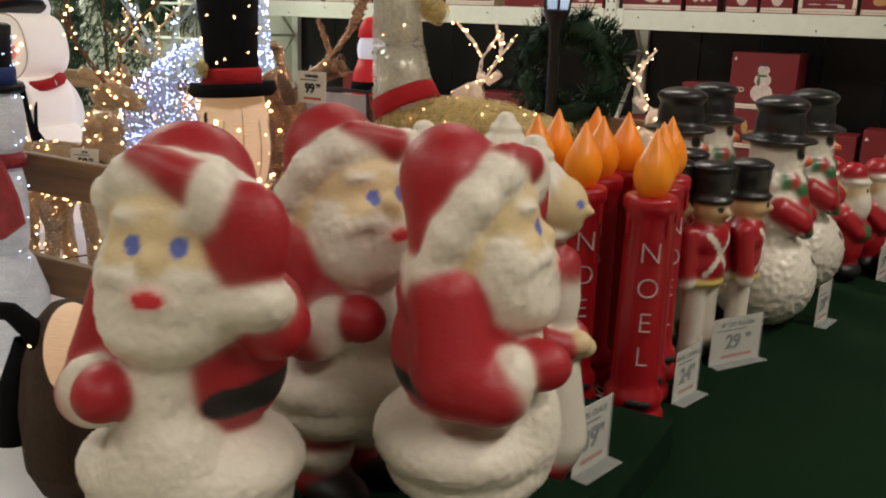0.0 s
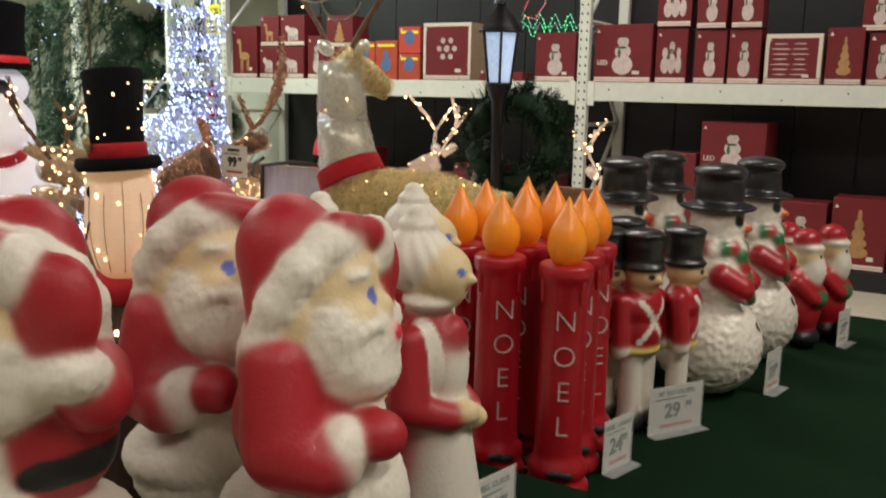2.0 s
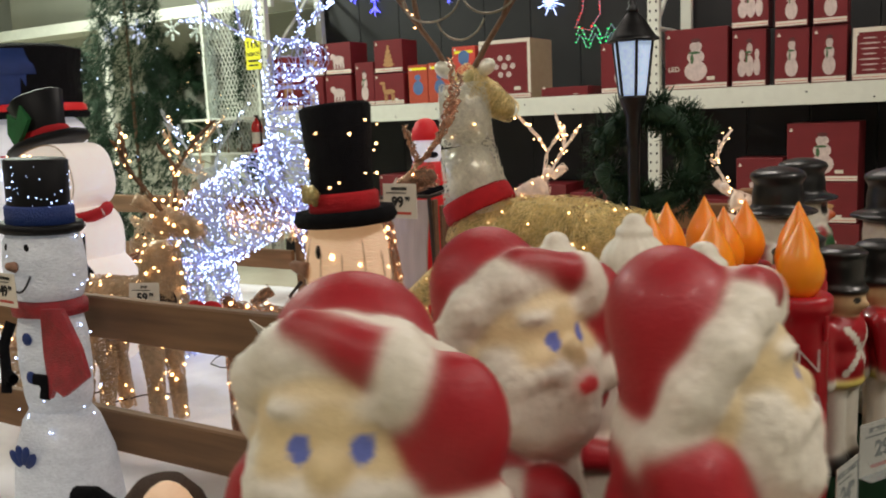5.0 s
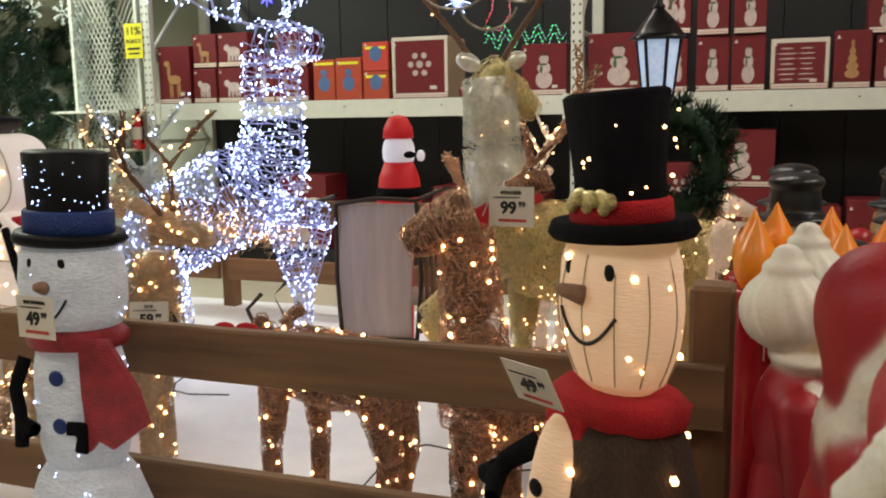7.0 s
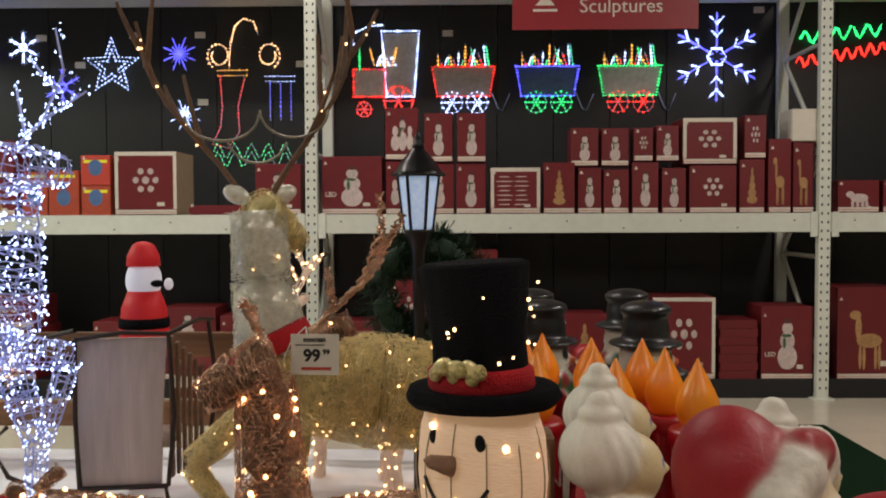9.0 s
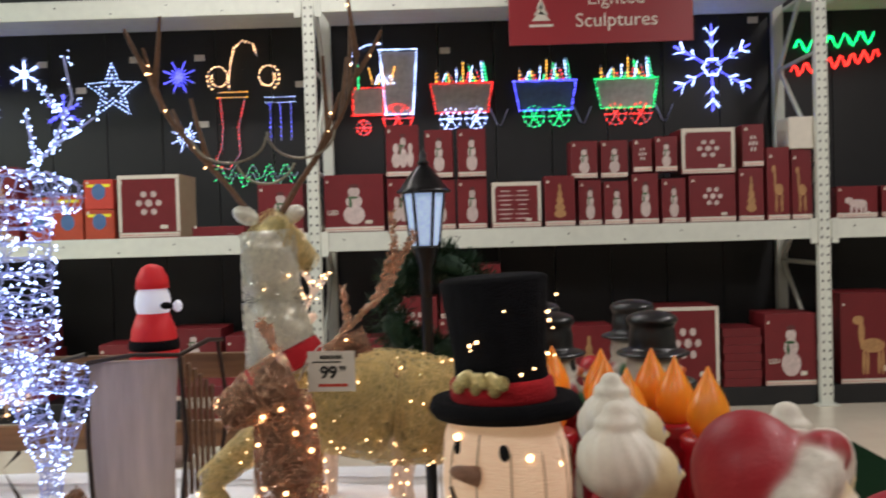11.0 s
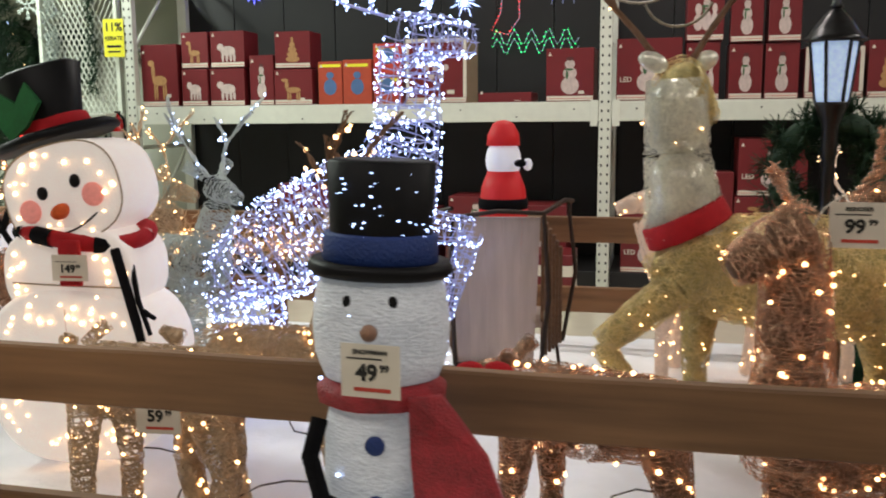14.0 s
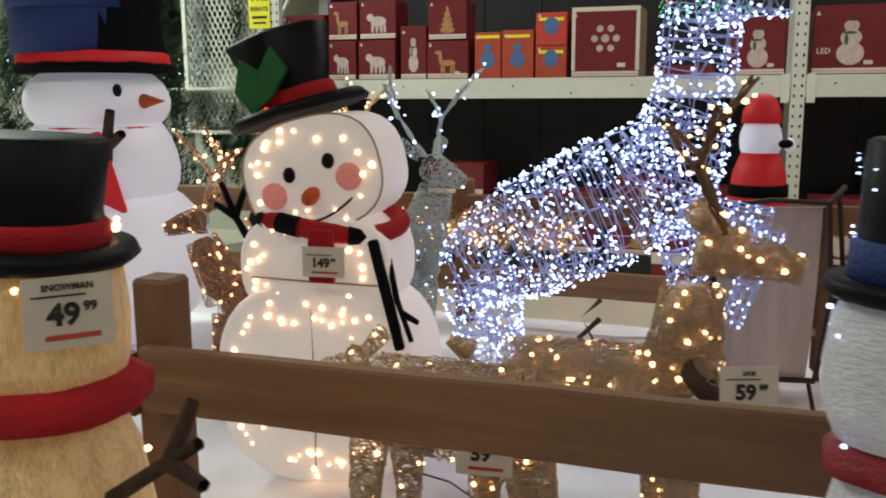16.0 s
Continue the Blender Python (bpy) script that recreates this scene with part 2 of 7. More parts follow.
def tube(lines, r, sides=4, taper=None):
    """One mesh of round wires along polylines; r may be a number or one per line."""
    verts, faces = [], []
    for k, line in enumerate(lines):
        p = np.array(line, float)
        if len(p) < 2:
            continue
        t = np.gradient(p, axis=0)
        t /= np.linalg.norm(t, axis=1)[:, None] + 1e-9
        ref = np.array((0, 0, 1.0)) if abs(t[:, 2]).mean() < 0.8 else np.array((1.0, 0, 0))
        u = np.cross(t, ref)
        u /= np.linalg.norm(u, axis=1)[:, None] + 1e-9
        w = np.cross(t, u)
        rad = np.full(len(p), r[k] if hasattr(r, "__len__") else r)
        if taper is not None:
            rad = rad * np.linspace(1, taper, len(p))
        base = len(verts)
        for i in range(len(p)):
            for s in range(sides):
                a = 2 * math.pi * s / sides
                verts.append(p[i] + rad[i] * (math.cos(a) * u[i] + math.sin(a) * w[i]))
        for i in range(len(p) - 1):
            for s in range(sides):
                a, b = base + i * sides + s, base + i * sides + (s + 1) % sides
                faces.append((a, b, b + sides, a + sides))
    return mesh("wires", verts, faces, True)


def bulbs(points, r=0.006, sizes=True):
    """One mesh of tiny bulbs."""
    verts, faces = [], []
    shape = [(1, 0, 0), (-1, 0, 0), (0, 1, 0), (0, -1, 0), (0, 0, 1.2), (0, 0, -1.2)]
    fs = [(0, 2, 4), (2, 1, 4), (1, 3, 4), (3, 0, 4), (2, 0, 5), (1, 2, 5), (3, 1, 5), (0, 3, 5)]
    if len(points) < 320:
        g = 1.618
        shape = [(x / 1.9, y / 1.9, z / 1.9) for x, y, z in ((-1, g, 0), (1, g, 0), (-1, -g, 0), (1, -g, 0), (0, -1, g), (0, 1, g), (0, -1, -g), (0, 1, -g), (g, 0, -1), (g, 0, 1), (-g, 0, -1), (-g, 0, 1))]
        fs = [(0, 11, 5), (0, 5, 1), (0, 1, 7), (0, 7, 10), (0, 10, 11), (1, 5, 9), (5, 11, 4), (11, 10, 2), (10, 7, 6), (7, 1, 8), (3, 9, 4), (3, 4, 2), (3, 2, 6), (3, 6, 8), (3, 8, 9), (4, 9, 5), (2, 4, 11), (6, 2, 10), (8, 6, 7), (9, 8, 1)]
    for p in points:
        k = r * (random.uniform(0.6, 1.35) if sizes else 1)
        o = len(verts)
        verts += [(p[0] + k * a, p[1] + k * b, p[2] + k * c) for a, b, c in shape]
        faces += [(a + o, b + o, c + o) for a, b, c in fs]
    return mesh("bulbs", verts, faces)


def text_mesh(text, size, depth=0.0006, bold=0.0):
    cu = bpy.data.curves.new("writing", "FONT")
    cu.body, cu.size, cu.align_x, cu.align_y, cu.extrude, cu.offset, cu.resolution_u = text, size, "CENTER", "CENTER", depth, bold, 3
    ob = bpy.data.objects.new("writing", cu)
    scene.collection.objects.link(ob)
    me = bpy.data.meshes.new_from_object(ob.evaluated_get(bpy.context.evaluated_depsgraph_get()))
    bpy.data.objects.remove(ob)
    return me


def solid(prims, paints=(), h=0.012, k=70.0, crisp=220.0):
    """A smooth union of ellipsoids ('e', centre, radii, colour) and tapered capsules ('c', a, b, ra, rb, colour), as one mesh
    with its paint per point; paints ((centre, radii, colour)) colour what lies inside them."""
    lo, hi = np.full(3, 9.0), np.full(3, -9.0)
    for p in prims:
        if p[0] == "e":
            c, r = np.array(p[1]), np.array(p[2])
            lo, hi = np.minimum(lo, c - r), np.maximum(hi, c + r)
        else:
            for c, r in ((p[1], p[3]), (p[2], p[4])):
                lo, hi = np.minimum(lo, np.array(c) - r), np.maximum(hi, np.array(c) + r)
    lo, hi = lo - 3 * h, hi + 3 * h
    n = np.ceil((hi - lo) / h).astype(int) + 1

    def field(P, sharp):
        acc, col = np.zeros(len(P)), np.zeros((len(P), 3))
        for p in prims:
            if p[0] == "e":
                q = P - np.array(p[1])
                r = np.array(p[2])
                k0 = np.linalg.norm(q / r, axis=1)
                d = k0 * (k0 - 1) / (np.linalg.norm(q / r ** 2, axis=1) + 1e-9)
            else:
                a, b = np.array(p[1]), np.array(p[2])
                s = np.clip(((P - a) @ (b - a)) / ((b - a) @ (b - a)), 0, 1)
                d = np.linalg.norm(P - a - s[:, None] * (b - a), axis=1) - (p[3] + s * (p[4] - p[3]))
            w = np.exp(np.clip(-sharp * d, -60, 60))
            acc += w
            col += w[:, None] * np.array(p[-1])
        return -np.log(acc + 1e-30) / sharp, col / (acc[:, None] + 1e-30)

    ax = [lo[i] + h * np.arange(n[i]) for i in range(3)]
    P = np.stack(np.meshgrid(*ax, indexing="ij"), -1).reshape(-1, 3)
    F = field(P, k)[0].reshape(n)
    S = F < 0
    cells = n - 1
    tot, cnt = np.zeros((*cells, 3)), np.zeros(cells)
    G = np.stack(np.meshgrid(*[np.arange(c) for c in cells], indexing="ij"), -1).astype(float)
    corner = [(i, j, l) for i in (0, 1) for j in (0, 1) for l in (0, 1)]

    def at(A, o):
        return A[o[0]:o[0] + cells[0], o[1]:o[1] + cells[1], o[2]:o[2] + cells[2]]

    for a in corner:
        for axis in range(3):
            if a[axis]:
                continue
            b = list(a)
            b[axis] = 1
            fa, fb = at(F, a), at(F, b)
            cross = (fa < 0) != (fb < 0)
            s = np.where(cross, fa / np.where(cross, fa - fb, 1), 0)
            pos = G + np.array(a, float)
            pos[..., axis] += s
            tot += np.where(cross[..., None], pos, 0)
            cnt += cross
    act = cnt > 0
    idx = np.full(cells, -1)
    idx[act] = np.arange(act.sum())
    V = lo + h * (tot[act] / cnt[act][:, None])
    faces = []
    for axis in range(3):
        o1, o2 = [x for x in range(3) if x != axis]
        sl_a = [slice(1, -1)] * 3
        sl_b = [slice(1, -1)] * 3
        sl_a[axis], sl_b[axis] = slice(0, -1), slice(1, None)
        A, B = S[tuple(sl_a)], S[tuple(sl_b)]
        ii = np.argwhere(A != B)
        flip = A[A != B]
        off = np.ones(3, int)
        off[axis] = 0
        base = ii + off

        def cell(d1, d2):
            c = base.copy()
            c[:, o1] -= d1
            c[:, o2] -= d2
            return idx[c[:, 0], c[:, 1], c[:, 2]]

        q = np.stack([cell(1, 1), cell(0, 1), cell(0, 0), cell(1, 0)], 1)
        if axis == 1:
            flip = ~flip
        q[~flip] = q[~flip][:, ::-1]
        faces.append(q)
    faces = np.concatenate(faces)
    me = bpy.data.meshes.new("figure")
    me.from_pydata(V.tolist(), [], faces.tolist())
    me.update()
    me.shade_smooth()
    C = field(V, crisp)[1]
    for c, r, colour in paints:
        d = np.linalg.norm((V - np.array(c)) / np.array(r), axis=1)
        w = np.clip((1.08 - d) / 0.16, 0, 1)[:, None]
        C = C * (1 - w) + w * np.array(colour)
    layer = me.attributes.new("paint", "FLOAT_COLOR", "POINT")
    layer.data.foreach_set("color", np.concatenate([C, np.ones((len(C), 1))], 1).ravel())
    return me


def arc(c, r, a0, a1, n=12, axis="y", squash=1.0):
    out = []
    for i in range(n + 1):
        a = radians(a0 + (a1 - a0) * i / n)
        u, v = r * math.cos(a), r * squash * math.sin(a)
        out.append({"y": (c[0] + u, c[1], c[2] + v), "z": (c[0] + u, c[1] + v, c[2]), "x": (c[0], c[1] + u, c[2] + v)}[axis])
    return out


def price_tag(place, turn, words, price, w=0.11, h=0.10, lean=0.0, group="price tags", stand=True, label="white paper price card in a clear acrylic holder"):
    """A price card; its face looks along local -y."""
    t = thing("price_tag", place, label, "price tag", group, turn)
    t.rotation_euler[0] = radians(lean)
    part("card", block(-w / 2, w / 2, 0, 0.002, 0, h, 0), M_CARD, t)
    big = part("price", text_mesh(price, h * 0.42, bold=h * 0.016), M_INK, t, place=(-w * 0.06, -0.0012, h * 0.46), rot=(90, 0, 0))
    part("cents", text_mesh("99", h * 0.18, bold=h * 0.006), M_INK, t, place=(w * 0.24, -0.0012, h * 0.56), rot=(90, 0, 0))
    if words:
        part("words", text_mesh(words, h * 0.125, bold=h * 0.003), M_INK, t, place=(0, -0.0012, h * 0.85), rot=(90, 0, 0))
    part("print_bar", block(-w * 0.28, w * 0.34, -0.0014, -0.0006, h * 0.12, h * 0.19, 0), M_REDINK, t)
    part("small_print", block(-w * 0.4, w * 0.2, -0.0014, -0.0006, h * 0.72, h * 0.745, 0), M_INK, t)
    if stand:
        part("holder", block(-w / 2 - 0.004, w / 2 + 0.004, -0.004, -0.0022, 0, h + 0.004, 0), M_CLEAR, t)
        part("holder_foot", block(-w / 2 - 0.004, w / 2 + 0.004, -0.05, -0.004, 0.001, 0.004, 0), M_CLEAR, t)
    return t


# ---- the shell ----
def structure(name, data, material, label, category):
    return tagged(part(name, data, material), label, category, kind="structure")


structure("floor", block(-14, 9, -6, 12, -0.1, 0.0, 0), M_FLOOR, "polished cream store floor reflecting the lights", "floor")
structure("ceiling", block(-14, 9, -6, 12, 4.8, 4.9, 0), M_CEIL, "dark grey store ceiling above the racks", "ceiling")
structure("wall_north", block(-14, 9, 11.8, 12, 0, 4.8, 0), M_WALL, "plain pale store wall behind the racks", "wall")
structure("wall_south", block(-14, 9, -6, -5.8, 0, 4.8, 0), M_WALL, "plain pale store wall", "wall")
structure("wall_west", block(-14, -13.8, -5.8, 11.8, 0, 4.8, 0), M_WALL, "plain pale store wall", "wall")
structure("wall_east", block(8.8, 9, -5.8, 11.8, 0, 4.8, 0), M_WALL, "plain pale store wall", "wall")


def sheet(x0, x1, y0, y1, z, amp, n, m, base):
    verts, faces = [], []
    for j in range(m + 1):
        for i in range(n + 1):
            x, y = x0 + (x1 - x0) * i / n, y0 + (y1 - y0) * j / m
            e = min(1, 4 * min(i / n, 1 - i / n, j / m, 1 - j / m) + 0.2)
            q = noise.noise((x * 1.9, y * 1.9, 0.3)) + 0.45 * noise.noise((x * 5.3, y * 5.3, 2)) + 0.25 * abs(noise.noise((x * 11, y * 9, 5)))
            verts.append((x, y, z + amp * q * e))
    for j in range(m):
        for i in range(n):
            a = j * (n + 1) + i
            faces.append((a, a + 1, a + n + 2, a + n + 1))
    ring = [i for i in range(n + 1)] + [j * (n + 1) + n for j in range(1, m + 1)] + [m * (n + 1) + i for i in range(n - 1, -1, -1)] + [j * (n + 1) for j in range(m - 1, 0, -1)]
    o = len(verts)
    verts += [(verts[i][0], verts[i][1], base) for i in ring]
    for q in range(len(ring)):
        w = (q + 1) % len(ring)
        faces.append((ring[w], ring[q], o + q, o + w))
    return mesh("sheet", verts, faces, True)


tagged(part("snow_platform", sheet(-7.4, -1.12, 1.32, 5.25, 0.22, 0.045, 150, 100, 0.0), M_SNOW), "platform covered with rumpled white snow batting", "platform")
tagged(part("green_platform", block(-1.09, 1.3, 0.62, 6.15, 0.0, 0.15, 0.006), M_GREEN), "low display platform covered in dark green felt", "platform")

# ---- pallet racks ----
RACK_Y, BEAM_Z, UP_Z = 7.682, 1.564, 3.42


def upright(x, y, parent):
    w = 0.05
    part("post", block(x - w, x + w, y - 0.035, y + 0.035, 0.0, 4.5, 0.006), M_WHITE, parent)
    verts, faces = [], []
    for i in range(60):
        z = 0.1 + i * 0.0735
        for s in (-0.026, 0.026):
            o = len(verts)
            for a in range(6):
                verts.append((x + s + 0.0085 * math.cos(a * math.pi / 3), y - 0.0372, z + 0.0135 * math.sin(a * math.pi / 3)))
            faces.append(tuple(range(o, o + 6)))
    part("slot", mesh("slots", verts, faces), M_HOLE, parent, "rows of dark punched slots", kind="stuff")


def rack_frame(x):
    t = thing("rack_upright", (0, 0, 0), "white punched steel pallet rack upright frame", "rack", "rack uprights")
    upright(x, RACK_Y, t)
    part("rear_post", block(x - 0.05, x + 0.05, RACK_Y + 0.93, RACK_Y + 1.0, 0, 4.5, 0.006), M_WHITE, t)
    part("foot_plate", block(x - 0.09, x + 0.09, RACK_Y - 0.07, RACK_Y + 0.07, 0.0, 0.012, 0.002), M_WHITE, t)
    for z0, z1, a, b in ((0.3, 1.2, 0, 1), (1.2, 2.1, 1, 0), (2.1, 3.0, 0, 1), (3.0, 3.9, 1, 0)):
        ya, yb = RACK_Y + 0.04 + a * 0.88, RACK_Y + 0.04 + b * 0.88
        part("brace", tube([[(x, ya, z0), (x, yb, z1)]], 0.022, 4), M_WHITE, t)
    for z in (1.2, 2.1, 3.0):
        part("strut", tube([[(x, RACK_Y + 0.03, z), (x, RACK_Y + 0.94, z)]], 0.02, 4), M_WHITE, t)


XS = [-6.693, -2.392, 1.909, 6.21]
for x in XS:
    rack_frame(x)
for a, b in zip(XS, XS[1:]):
    for z in (BEAM_Z, UP_Z + 0.17):
        t = thing("rack_beam", (0, 0, 0), "white steel rack beam carrying the shelf", "rack beam", "rack beams")
        part("face", block(a + 0.052, b - 0.052, RACK_Y - 0.03, RACK_Y + 0.02, z - 0.15, z, 0.004), M_WHITE, t)
        part("lip", block(a + 0.052, b - 0.052, RACK_Y - 0.0295, RACK_Y - 0.012, z, z + 0.012, 0.002), M_WHITE, t)
        for s in (a + 0.058, b - 0.118):
            part("connector", block(s, s + 0.06, RACK_Y - 0.038, RACK_Y - 0.0305, z - 0.19, z + 0.02, 0.002), M_WHITE, t)
        rivets = []
        for i in range(9):
            xx = a + 0.25 + i * (b - a - 0.5) / 8
            rivets.append((xx, RACK_Y - 0.031, z - 0.05 - 0.06 * (i % 2)))
        part("bolts", bulbs(rivets, 0.008, False), M_HOLE, t)
        d = thing("shelf_deck", (0, 0, 0), "wire and board decking of the rack shelf", "shelf", "rack shelves")
        part("board", block(a + 0.055, b - 0.055, RACK_Y + 0.022, RACK_Y + 0.98, z - 0.03, z - 0.001, 0), M_WHITE, d)
    d = thing("base_deck", (0, 0, 0), "low dark base board under the boxes", "shelf", "rack bases")
    part("board", block(a + 0.055, b - 0.055, RACK_Y + 0.04, RACK_Y + 0.98, 0.0, 0.16, 0.004), M_BLACK, d)
for i, (a, b) in enumerate(zip(XS, XS[1:])):
    n = 8
    t = tagged(new("backing_panel_%d" % (i + 1)), "glossy black board wall behind the rack shelves", "wall panel", kind="structure")
    for j in range(n):
        u, v = a + (b - a) * j / n, a + (b - a) * (j + 1) / n
        part("panel", block(u + 0.003, v - 0.003, RACK_Y + 1.02, RACK_Y + 1.05, 0.0, 4.7, 0.003), M_BLACK, t)


# ---- fences ----
def rail(name, x0, x1, y, z, parent, dz=0.0):
    verts, faces = [], []
    n = 24
    for i in range(n + 1):
        x = x0 + (x1 - x0) * i / n
        w = 0.004 * noise.noise((x * 3, y, z * 9))
        zz = z + dz * i / n + w
        for dy, du in ((-0.019, 0.004), (-0.019, 0.132), (-0.014, 0.138), (0.014, 0.138), (0.019, 0.132), (0.019, 0.004), (0.014, 0.0), (-0.014, 0.0)):
            verts.append((x, y + dy, zz - 0.138 + du))
    for i in range(n):
        for s in range(8):
            a, b = i * 8 + s, i * 8 + (s + 1) % 8
            faces.append((a, a + 8, b + 8, b))
    faces.append(tuple(range(8)))
    faces.append(tuple(n * 8 + s for s in range(8))[::-1])
    part(name, mesh("rail", verts, faces), M_WOOD, parent)


def post(x, y, h, parent):
    part("post", block(x - 0.045, x + 0.045, y - 0.045, y + 0.045, 0.0, h, 0.009), M_WOODV, parent, "square brown fence post")


f = thing("fence", (0, 0, 0), "stained wooden board fence round the snow display", "fence", "display fences")
rail("rail", -3.93, -0.97, 2.11, 0.925, f)
rail("rail", -3.93, -0.97, 2.11, 0.55, f)
post(-1.0, 2.178, 1.085, f)
post(-3.93, 2.178, 1.06, f)
rail("rail", -7.0, -3.97, 2.13, 0.90, f)
rail("rail", -7.0, -3.97, 2.13, 0.53, f)
f = thing("fence", (0, 0, 0), "wooden board fence along the back of the snow display", "fence", "display fences")
for a, b in ((-7.0, -4.2), (-4.12, -1.14)):
    rail("rail", a, b, 5.05, 0.925, f)
    rail("rail", a, b, 5.05, 0.545, f)
post(-4.16, 5.12, 1.0, f)
post(-1.08, 5.12, 1.0, f)


# ---- blow-moulded figures on the green platform ----
tagged(part("green_riser", block(-1.085, -0.26, 1.86, 2.66, 0.1505, 0.28, 0.006), M_GREEN), "low riser covered in dark green felt", "platform")
tagged(part("green_riser", block(-1.085, -0.22, 0.70, 1.855, 0.1505, 0.44, 0.006), M_GREEN), "taller riser covered in dark green felt", "platform")
WHT, RED, SKN, BLK, BLU, PNK, GRN = (0.76, 0.71, 0.60), (0.36, 0.010, 0.018), (0.70, 0.55, 0.30), (0.012, 0.012, 0.012), (0.13, 0.17, 0.50), (0.60, 0.03, 0.04), (0.02, 0.13, 0.04)
DECK, TIER, HIGH = 0.15, 0.28, 0.44


def santa_mesh():
    fur, red = WHT, RED
    prims = [
        ("c", (0.0, 0.07, 0.05), (0.0, 0.06, 0.22), 0.058, 0.062, red), ("c", (0.0, -0.07, 0.05), (0.0, -0.06, 0.22), 0.058, 0.062, red),
        ("e", (0.045, 0.078, 0.036), (0.095, 0.055, 0.038), BLK), ("e", (0.045, -0.078, 0.036), (0.095, 0.055, 0.038), BLK),
        ("e", (0.0, 0.072, 0.105), (0.070, 0.068, 0.030), fur), ("e", (0.0, -0.072, 0.105), (0.070, 0.068, 0.030), fur),
        ("e", (-0.005, 0, 0.262), (0.166, 0.190, 0.082), fur), ("e", (0.005, 0, 0.205), (0.150, 0.172, 0.065), fur), ("e", (0.085, -0.01, 0.28), (0.090, 0.095, 0.13), fur),
        ("e", (-0.02, 0, 0.43), (0.122, 0.158, 0.13), red), ("e", (-0.03, 0, 0.53), (0.10, 0.145, 0.075), red), ("e", (0.085, -0.015, 0.40), (0.050, 0.058, 0.12), fur),
        ("e", (0.070, 0, 0.560), (0.075, 0.100, 0.062), fur), ("e", (0.090, -0.006, 0.520), (0.066, 0.088, 0.050), fur), ("e", (0.100, 0.01, 0.575), (0.050, 0.070, 0.045), fur),
        ("e", (0.045, 0.085, 0.605), (0.050, 0.034, 0.065), fur), ("e", (0.045, -0.085, 0.595), (0.050, 0.034, 0.062), fur), ("e", (0.07, -0.07, 0.545), (0.048, 0.040, 0.045), fur), ("e", (0.07, 0.07, 0.545), (0.048, 0.040, 0.045), fur),
        ("e", (0.020, 0, 0.665), (0.092, 0.100, 0.085), SKN), ("e", (0.114, 0, 0.638), (0.026, 0.021, 0.021), SKN), ("e", (0.078, 0.052, 0.632), (0.038, 0.034, 0.028), SKN), ("e", (0.078, -0.052, 0.632), (0.038, 0.034, 0.028), SKN),
        ("e", (0.108, 0.038, 0.612), (0.028, 0.046, 0.014), fur), ("e", (0.108, -0.038, 0.612), (0.028, 0.046, 0.014), fur), ("e", (0.082, 0.082, 0.602), (0.026, 0.022, 0.018), fur), ("e", (0.082, -0.082, 0.602), (0.026, 0.022, 0.018), fur),
        ("e", (0.128, 0, 0.588), (0.022, 0.027, 0.013), PNK), ("e", (0.086, 0.046, 0.698), (0.018, 0.027, 0.007), fur), ("e", (0.086, -0.046, 0.698), (0.018, 0.027, 0.007), fur),
        ("e", (-0.005, -0.106, 0.622), (0.028, 0.016, 0.034), SKN), ("e", (-0.005, 0.106, 0.622), (0.028, 0.016, 0.034), SKN),
        ("e", (-0.046, 0, 0.728), (0.088, 0.104, 0.098), red), ("e", (-0.066, 0, 0.660), (0.052, 0.098, 0.10), red),
        ("e", (-0.080, 0, 0.575), (0.044, 0.083, 0.046), fur), ("e", (-0.060, 0.075, 0.565), (0.050, 0.045, 0.045), fur), ("e", (-0.060, -0.075, 0.565), (0.050, 0.045, 0.045), fur),
    ]
    ring = [(-0.062, 0.108, 0.590), (-0.034, 0.116, 0.655), (0.004, 0.107, 0.710), (0.036, 0.064, 0.748), (0.046, 0.0, 0.758), (0.036, -0.064, 0.748), (0.004, -0.107, 0.710), (-0.034, -0.116, 0.655), (-0.062, -0.108, 0.590)]
    prims += [("c", a, b, 0.030, 0.030, fur) for a, b in zip(ring, ring[1:])]
    prims += [
        ("c", (0.048, -0.055, 0.742), (0.060, 0.055, 0.742), 0.026, 0.026, fur),
        ("c", (0.050, -0.040, 0.782), (0.084, 0.045, 0.755), 0.019, 0.028, red), ("e", (0.088, 0.082, 0.730), (0.040, 0.034, 0.052), fur),
        ("c", (-0.035, -0.112, 0.545), (-0.020, -0.140, 0.43), 0.060, 0.066, red), ("c", (-0.015, -0.145, 0.41), (0.050, -0.145, 0.395), 0.058, 0.054, red),
        ("e", (0.082, -0.125, 0.410), (0.034, 0.050, 0.060), fur), ("e", (0.130, -0.085, 0.430), (0.052, 0.046, 0.044), red),
        ("c", (-0.025, 0.130, 0.535), (0.030, 0.155, 0.520), 0.056, 0.056, red), ("e", (0.068, 0.125, 0.570), (0.062, 0.066, 0.040), fur), ("e", (0.090, 0.150, 0.578), (0.042, 0.042, 0.036), fur),
        ("e", (0.082, 0.132, 0.675), (0.048, 0.062, 0.082), red), ("e", (0.070, 0.118, 0.630), (0.042, 0.050, 0.042), red),
    ]
    paints = [((0.108, 0.035, 0.660), (0.03, 0.0135, 0.0165), BLU), ((0.108, -0.035, 0.660), (0.03, 0.0135, 0.0165), BLU), ((0.145, 0, 0.588), (0.03, 0.026, 0.013), PNK)]
    for i in range(14):
        a = radians(38 + i * 11)
        paints.append(((0.135 * math.cos(a) - 0.02, 0.165 * math.sin(a), 0.385 + 0.02 * math.sin(a)), (0.05, 0.05, 0.031), BLK))
